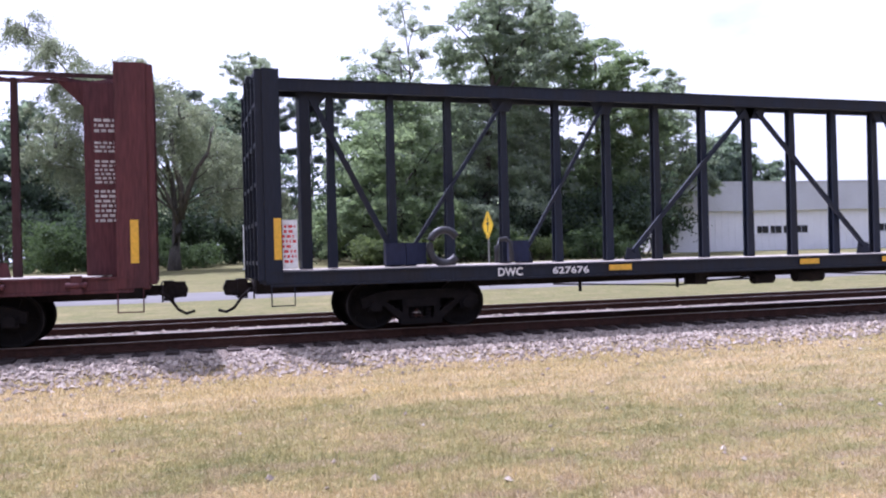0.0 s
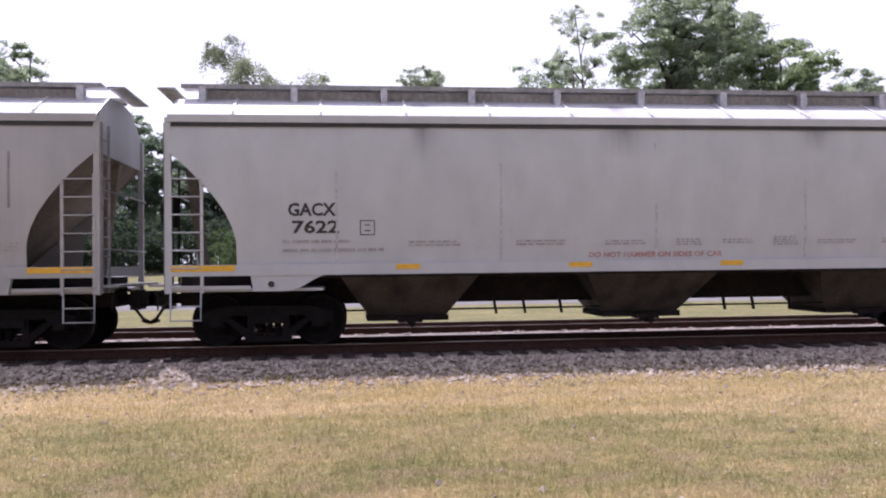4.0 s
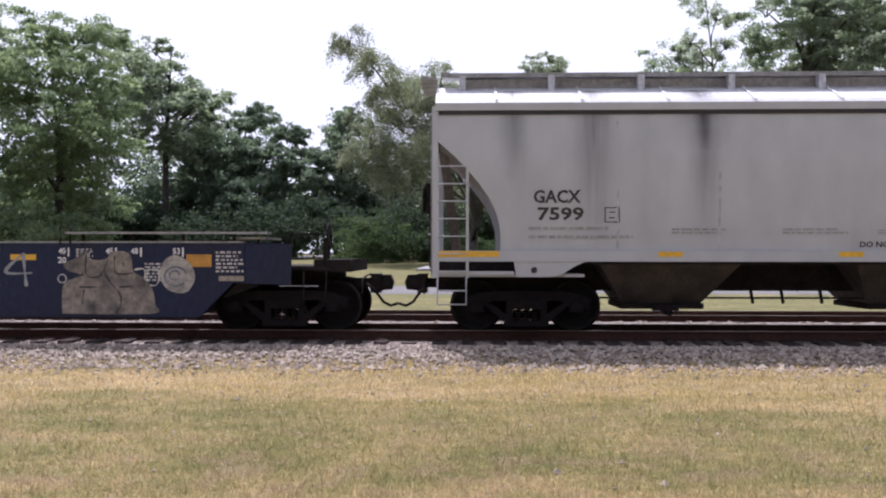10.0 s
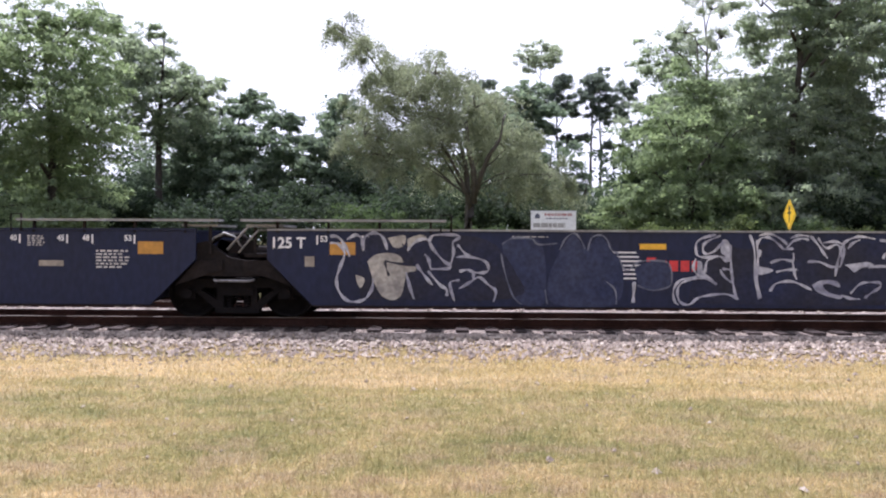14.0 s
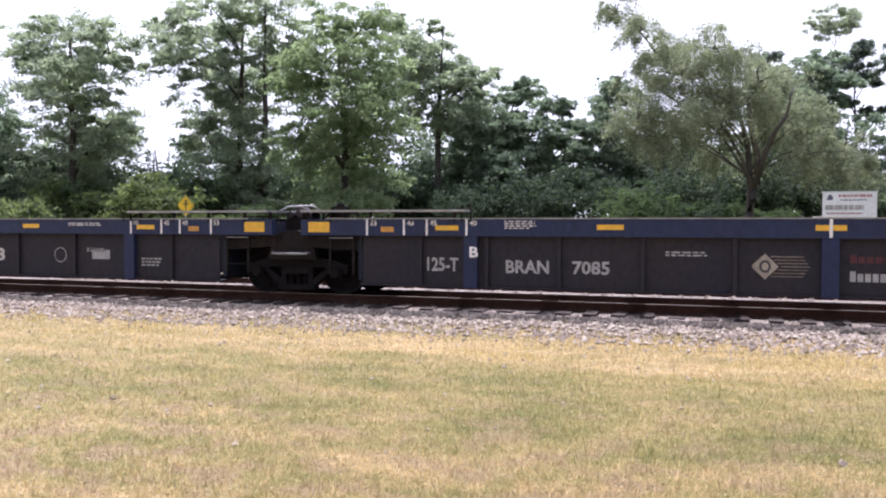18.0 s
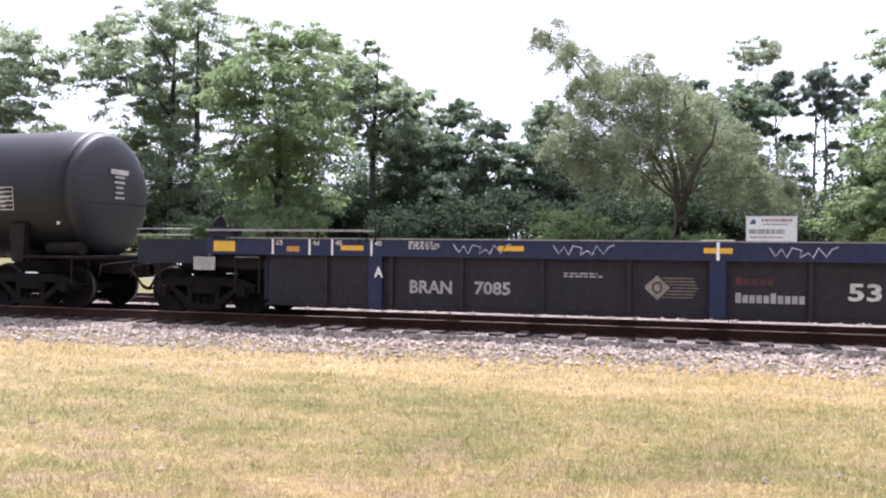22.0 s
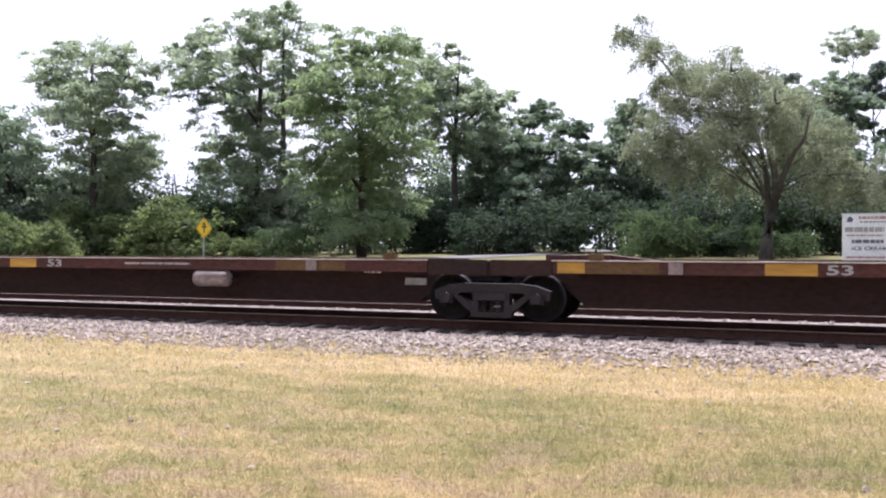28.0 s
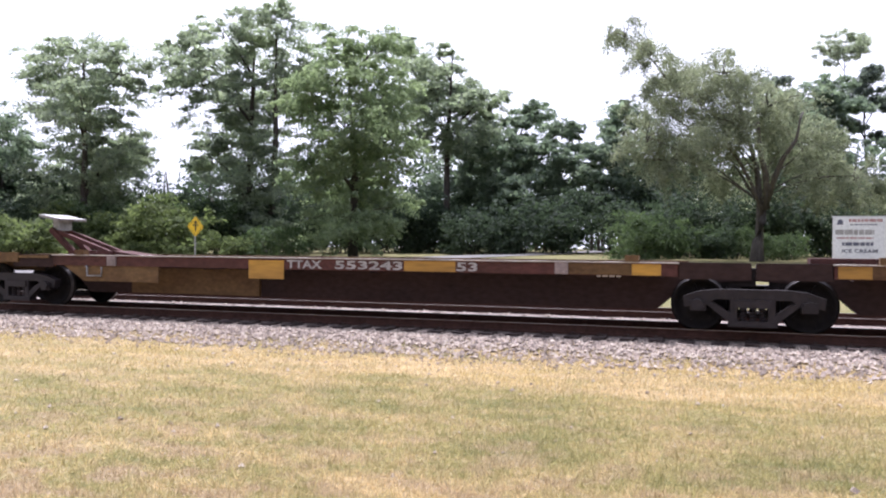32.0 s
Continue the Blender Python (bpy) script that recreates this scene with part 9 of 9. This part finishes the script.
    for xx in (4.84, 5.03, 5.22):
        for za, zb in ((1.93, 1.81), (1.81, 1.69)):
            g.add([(xx, tank_y(zb), zb), (xx + 0.03, tank_y(zb), zb), (xx + 0.03, tank_y(za), za), (xx, tank_y(za), za)], [(0, 1, 2, 3)])
    for zz in (1.95, 1.82, 1.69):
        g.add([(4.84, tank_y(zz - 0.02), zz - 0.02), (5.25, tank_y(zz - 0.02), zz - 0.02), (5.25, tank_y(zz), zz), (4.84, tank_y(zz), zz)], [(0, 1, 2, 3)])
    tagged(part("test_table", g, M_FADED, car, "white ruled inspection table"), kind="stuff")
    small_print(car, [(5.36, 2.53 - 0.094 * k, 1.05, 0.05, 1) for k in range(5)], tank_y, M_FADED, 140)
    tag = [[(-2.73, 1.8), (-2.6, 1.84), (-2.43, 1.89), (-2.33, 1.99), (-2.37, 1.79), (-2.23, 1.67)], [(-2.39, 1.92), (-2.27, 2.06), (-2.22, 1.89), (-2.27, 1.76)], [(-2.17, 1.86), (-2.11, 2.04), (-2.07, 1.82), (-1.97, 1.86), (-1.89, 2.06), (-1.9, 1.79), (-2.03, 1.8)], [(-2.23, 2.28), (-2.1, 2.26), (-1.97, 2.29)], [(-2.03, 2.39), (-2.02, 2.19)], [(-2.11, 2.06), (-1.83, 2.08), (-1.82, 2.26), (-1.77, 2.24), (-1.73, 1.99)], [(-1.87, 2.02), (-1.7, 1.86), (-1.67, 1.69), (-1.83, 1.62)], [(-1.87, 1.49), (-1.89, 1.69), (-1.77, 1.79)], [(-1.65, 1.99), (-1.62, 1.72), (-1.57, 1.52)], [(-1.7, 1.89), (-1.57, 1.96), (-1.47, 1.82), (-1.37, 1.92), (-1.27, 2.06), (-1.4, 1.82)], [(-1.5, 1.79), (-1.3, 1.89), (-1.13, 1.97), (-0.95, 1.96), (-0.97, 1.86), (-1.2, 1.87)], [(-1.51, 1.72), (-1.37, 1.76), (-1.49, 1.64), (-1.33, 1.64)], [(-1.3, 1.74), (-1.18, 1.76), (-1.29, 1.66), (-1.15, 1.64)], [(-1.13, 1.66), (-0.98, 1.64)], [(-2.67, 1.83), (-2.47, 1.79), (-2.3, 1.8)]]
    s = Shape()
    for pts in tag:
        k = len(s.v)
        s.ribbon(flowing(pts, 3), 0.028, 0)
        s.v[k:] = [(a, tank_y(c) - 0.004, c) for a, b, c in s.v[k:]]
    tagged(part("graffiti", s, M_FADED, car, "thin white sprayed tag"), kind="stuff")
    for x in (1.42, 3.7, 6.95):
        zz = 1.82
        part("rivet_plate", Shape().tube([(x, tank_y(zz) - 0.006, zz), (x, tank_y(zz) + 0.01, zz)], 0.045, 10), M_FADED, car)
    q = Shape()
    zz = 1.50
    q.add([(-0.76, tank_y(zz - 0.05), zz - 0.05), (-0.60, tank_y(zz - 0.05), zz - 0.05), (-0.60, tank_y(zz + 0.05), zz + 0.05), (-0.76, tank_y(zz + 0.05), zz + 0.05)], [(0, 1, 2, 3)])
    part("yellow_tag", q, M_OLDYELLOW, car, "small yellow tag")
    part("ladder_foot", Shape().box(-0.34, 0.30, -1.50, -1.30, 1.02, 1.34), M_UNDER, car, "dark box behind the ladder foot")
    for x, zz in ((0.42, 0.72), (0.55, 0.62), (0.70, 0.74), (-0.1, 0.70)):
        part("drain_pipe", Shape().tube([(x, -0.9, 1.1), (x, -0.9, zz), (x + 0.06, -0.9, zz - 0.05)], 0.022, 6), M_UNDER, car)
    return car


tank_car()

# ---- articulated spine car for containers ----
def spine_unit(u, L, label, seed, right_end, left_end, texts, patches, reservoir):
    car = car_thing("spine_car", label, u)
    h = L / 2
    web = [(-h + 1.66, 0.32), (h - 1.66, 0.32), (h - 1.12, 0.80), (h - 0.02, 0.86), (h - 0.02, 1.12), (-h + 0.02, 1.12), (-h + 0.02, 0.86), (-h + 1.12, 0.80)]
    part("spine", Shape().prism(web, -0.52, 0.52), M_SPINEDK, car, "deep dark brown centre sill")
    for sg in (-1, 1):
        part("side_rail", Shape().box(-h + 1.2, h - 1.2, min(sg * 1.14, sg * 1.22), max(sg * 1.14, sg * 1.22), 0.94, 1.16), M_SPINERED, car, "red-brown side rail")
        part("rail_flange", Shape().box(-h + 1.2, h - 1.2, min(sg * 1.06, sg * 1.26), max(sg * 1.06, sg * 1.26), 1.162, 1.185), M_PLANK if sg < 0 else M_SPINE, car, "worn pale top edge")
    n = 8
    arm = Shape().prism([(-0.09, 0.90), (0.09, 0.90), (0.09, 1.14), (-0.09, 1.14)], -1.138, 1.138).mesh("cross_arm", M_SPINEDK)
    for i in range(n):
        part("cross_arm", arm, M_SPINEDK, car, place=pose(-h + 1.6 + (L - 3.2) * i / (n - 1), 0, 0))
    part("walkway", Shape().box(-h + 1.6, h - 1.6, -0.9, -0.55, 1.13, 1.15), M_SPINE, car)
    for a, b, z0, z1, m in patches:
        s = Shape()
        plate(s, a, b, z0, z1, -1.222, 0.003)
        part("paint_patch", s, m, car, "yellow painted panel" if m is M_OLDYELLOW else "brownish yellow painted panel")
    for text, x, w in texts:
        if text:
            lettering(text, x, 1.05, w, 0.17, -1.227, M_GREYLET, car, label="pale lettering " + text)
        else:
            name_blocks(car, x - w / 2, x + w / 2, 1.05, 0.17, 3, -1.222, M_GREYLET, "pale owner's initials shown as blocks")
    for k in (-1, 1):
        part("container_guide", Shape().box(k * (h - 2.0) - 0.12, k * (h - 2.0) + 0.12, -1.28, -1.10, 1.187, 1.30), M_SPINE, car)
    part("hitch_plate", Shape().box(-h + 0.9, -h + 2.1, -0.45, 0.45, 1.14, 1.27).prism([(-h + 2.1, 1.14), (-h + 3.2, 1.14), (-h + 2.1, 1.27)], -0.3, 0.3), M_SPINERED, car, "folded trailer hitch")
    if reservoir is not None:
        x = reservoir
        part("air_reservoir", Shape().tube([(x - 0.48, -0.92, 0.74), (x - 0.43, -0.92, 0.74), (x - 0.38, -0.92, 0.74), (x + 0.38, -0.92, 0.74), (x + 0.43, -0.92, 0.74), (x + 0.48, -0.92, 0.74)], [0.05, 0.13, 0.17, 0.17, 0.13, 0.05], 16), M_RESPALE, car, "dusty pinkish air reservoir")
        part("reservoir_pipe", Shape().tube([(x - 0.9, -0.9, 0.78), (x - 0.48, -0.92, 0.76)], 0.02, 6).tube([(x + 0.48, -0.92, 0.74), (x + 0.62, -0.9, 0.66), (x + 0.62, -0.9, 0.56)], 0.02, 6), M_UNDER, car)
    small_print(car, [(h - 2.4, 0.92, 0.5, 0.06, 1)], -1.0, M_FADED, seed)
    for w, last in ((1, right_end), (-1, left_end)):
        x = w * h
        part("pivot_casting", Shape().box(x - w * 0.9 - 0.15, x - w * 0.1 + 0.15, -0.5, 0.5, 0.76, 1.08), M_UNDER, car)
        part("end_side_plate", Shape().box(*sorted((x - w * 1.22, x - w * 0.03)), -1.22, -1.15, 0.90, 1.186), M_SPINEDK, car, "dark plate over the shared bogie")
        part("end_deck", Shape().box(*sorted((x - w * 1.5, x - w * 0.03)), -0.55, 0.55, 1.09, 1.15), M_SPINEDK, car)
        if last:
            part("end_sill", Shape().box(*sorted((x - w * 0.3, x + w * 1.5)), -0.4, 0.4, 0.78, 1.10), M_SPINE, car)
            part("end_platform", Shape().box(*sorted((x - w * 1.1, x + w * 1.55)), -1.25, 1.25, 1.10, 1.16), M_SPINE, car)
            part("end_panel", Shape().box(*sorted((x - w * 0.2, x + w * 1.2)), -1.26, -1.2, 1.0, 1.22), M_SPINE, car, "yellow-brown end side panel")
            part("brake_stand", Shape().box(x + w * 1.35 - 0.05, x + w * 1.35 + 0.05, -0.8, -0.68, 1.1, 1.7).lathe([(-0.02, 0.22), (-0.02, 0.26), (0.02, 0.26), (0.02, 0.22)], "x", 18, (x + w * 1.42, -0.74, 1.75)).bar((x + w * 1.42, -0.74, 1.5), (x + w * 1.42, -0.74, 2.0), 0.03).bar((x + w * 1.42, -0.99, 1.75), (x + w * 1.42, -0.49, 1.75), 0.03), M_UNDER, car)
            part("hand_rail", Shape().tube([(x + w * 0.5, -1.22, 1.15), (x + w * 0.5, -1.22, 1.45), (x + w * 1.0, -1.22, 1.45), (x + w * 1.0, -1.22, 1.15)], 0.02, 6), M_SPINE, car)
            coupler(car, x + w * 1.75, w)
    return car


YB = (0.95, 1.15)
s1 = spine_unit(-250.15, 16.3, "rusty yellow-brown container spine car with pale number", 151, True, False, [("TTAX", -1.38, 0.82), ("553243", 0.02, 1.42), ("53", -3.33, 0.40)], [(-6.75, -6.2, *YB, M_OLDYELLOW), (-6.2, -4.97, *YB, M_SPINE), (-2.95, -1.94, *YB, M_SPINE), (0.82, 1.68, *YB, M_OLDYELLOW)], 2.85)
part("brake_box", Shape().prism([(0.75, 0.68), (1.2, 0.68), (1.6, 0.93), (0.75, 0.93)], -1.2, -0.9), M_OLDYELLOW, s1, "yellow painted bracket")
part("web_panel", Shape().prism([(3.7, 0.335), (5.82, 0.335), (6.75, 0.84), (6.75, 0.93), (3.5, 0.93)], -0.60, -0.523), M_SPINE, s1, "yellow-brown web panel")
part("side_plate", Shape().prism([(3.5, 0.60), (6.0, 0.60), (6.7, 0.94), (3.5, 0.94)], -1.20, -1.16), M_SPINE, s1, "yellow-brown deep side plate")
s2 = spine_unit(-266.9, 17.2, "red-brown container spine car, empty", 152, False, False, [("53", -2.64, 0.40), ("", 0.72, 0.95)], [(-7.3, -6.8, *YB, M_OLDYELLOW), (-6.8, -5.5, *YB, M_SPINE), (-3.78, -2.97, *YB, M_OLDYELLOW), (-0.5, 0.14, *YB, M_OLDYELLOW), (4.2, 5.4, *YB, M_SPINE)], None)
s3 = spine_unit(-284.1, 17.15, "red-brown container spine car with a pale air reservoir", 153, False, False, [("53", -1.85, 0.42)], [(-7.04, -6.58, *YB, M_OLDYELLOW), (-6.58, -5.42, *YB, M_SPINE), (-3.2, -2.4, *YB, M_OLDYELLOW), (4.0, 5.6, *YB, M_SPINE)], 2.25)
small_print(s3, [(1.2, 1.06, 2.1, 0.08, 1)], -1.224, M_GREYLET, 158)
s4 = spine_unit(-301.1, 16.95, "worn brown container spine car with yellow panels", 154, False, False, [("53", -2.80, 0.38), ("", 0.50, 0.95)], [(-7.2, -6.7, *YB, M_OLDYELLOW), (-6.7, -5.45, *YB, M_SPINE), (-5.3, -4.25, *YB, M_SPINE), (-3.73, -3.1, *YB, M_OLDYELLOW), (-0.8, -0.08, *YB, M_OLDYELLOW), (4.05, 5.45, *YB, M_SPINE)], None)
s5 = spine_unit(-317.7, 16.2, "yellow-brown container spine car with a raised trailer hitch", 155, False, True, [("TTAX", -0.41, 0.80), ("553243", 1.01, 1.46), ("53", 3.05, 0.42)], [(-1.71, -0.88, 0.74, 1.12, M_OLDYELLOW), (1.77, 2.82, *YB, M_OLDYELLOW), (4.95, 6.1, *YB, M_SPINE), (6.1, 6.6, *YB, M_OLDYELLOW)], None)
part("web_panel", Shape().prism([(-5.2, 0.335), (-1.85, 0.335), (-1.85, 0.90), (-5.2, 0.90)], -0.60, -0.523), M_SPINE, s5, "yellow-brown web panel")
for unit, x in ((s3, 6.85), (s4, 6.27)):
    part("number_plate_holder", Shape().box(x - 0.23, x + 0.23, -0.56, -0.523, 0.66, 0.80), M_GREYLET, unit, "plain grey plate on the web")
for unit in (s2, s3, s4, s5):
    for x in (-5.22, 4.85):
        part("rail_bracket", Shape().box(x - 0.12, x + 0.12, -1.26, -1.228, 0.95, 1.17), M_RESPALE, unit, "pinkish worn bracket")
part("side_plate", Shape().prism([(-6.6, 0.94), (-6.0, 0.60), (-4.0, 0.60), (-4.0, 0.94)], -1.20, -1.16), M_SPINE, s5, "yellow-brown deep side plate")
part("brake_gear", Shape().tube([(-6.3, -1.0, 0.95), (-5.9, -1.24, 0.92), (-5.9, -1.24, 0.72), (-5.5, -1.24, 0.72), (-5.5, -1.24, 0.92)], 0.02, 6).tube([(-5.4, -1.1, 0.78), (-4.9, -1.1, 0.78)], 0.09, 10).tube([(-4.9, -1.1, 0.74), (-4.4, -1.1, 0.9)], 0.02, 6), M_GALV, s5, "brake cylinder and levers")
hx = -7.55
part("raised_hitch", Shape().bar((hx + 0.35, -0.25, 1.2), (hx - 0.35, -0.25, 1.78), 0.12).bar((hx + 0.35, 0.25, 1.2), (hx - 0.35, 0.25, 1.78), 0.12).bar((hx + 1.5, -0.2, 1.18), (hx - 0.2, -0.2, 1.72), 0.10).bar((hx + 1.5, 0.2, 1.18), (hx - 0.2, 0.2, 1.72), 0.10), M_SPINERED, s5, "red-brown raised trailer hitch")
part("hitch_top", Shape().prism([(hx - 0.55, 2.08), (hx + 0.05, 1.98), (hx + 0.07, 2.03), (hx - 0.53, 2.14)], -0.45, 0.45).box(hx - 0.35, hx - 0.15, -0.2, 0.2, 1.75, 2.02), M_GALV, s5, "bright worn hitch plate")
part("end_rack_post", Shape().box(-9.12, -8.98, -1.24, -1.10, 1.18, 3.7), M_SPINE, s5, "yellow-brown upright end post")
for ob, u, h, ends in ((s1, -250.15, 8.15, (8.15, -8.15)), (s2, -266.9, 8.6, (-8.6,)), (s3, -284.1, 8.575, (-8.55,)), (s4, -301.1, 8.475, (-8.5,)), (s5, -317.7, 8.1, (-8.1,))):
    wheels_under(ob, u, ends, True)


# ---- what moves ----
def motions():
    steps = [0.0, 2.0, 4.0, 6.0, 8.0, 10.0, 12.0, 14.0, 18.0, 22.0, 26.0, 30.0, 32.0]
    for ob, u in CARS:
        walk(ob, [(t, pose(u + run_out(t), TRACK_Y, RAIL_Z)) for t in steps])
    for ob, u, k in WHEELS:
        rows = [(0.0, pose(k, 0, WHEEL_R))]
        turned, last = 0.0, None
        for i in range(1, 481):
            t = i / 15
            if abs(u + run_out(t)) > 26:
                if last is not None:
                    break
                continue
            if last is not None:
                turned += math.degrees((run_out(t) - run_out(last)) / WHEEL_R)
            rows.append((t, pose(k, 0, WHEEL_R, 0, turned % 360, 0)))
            last = t
        if rows[-1][0] < 32.0:
            rows.append((32.0, pose(k, 0, WHEEL_R, 0, turned % 360, 0)))
        walk(ob, rows)


motions()
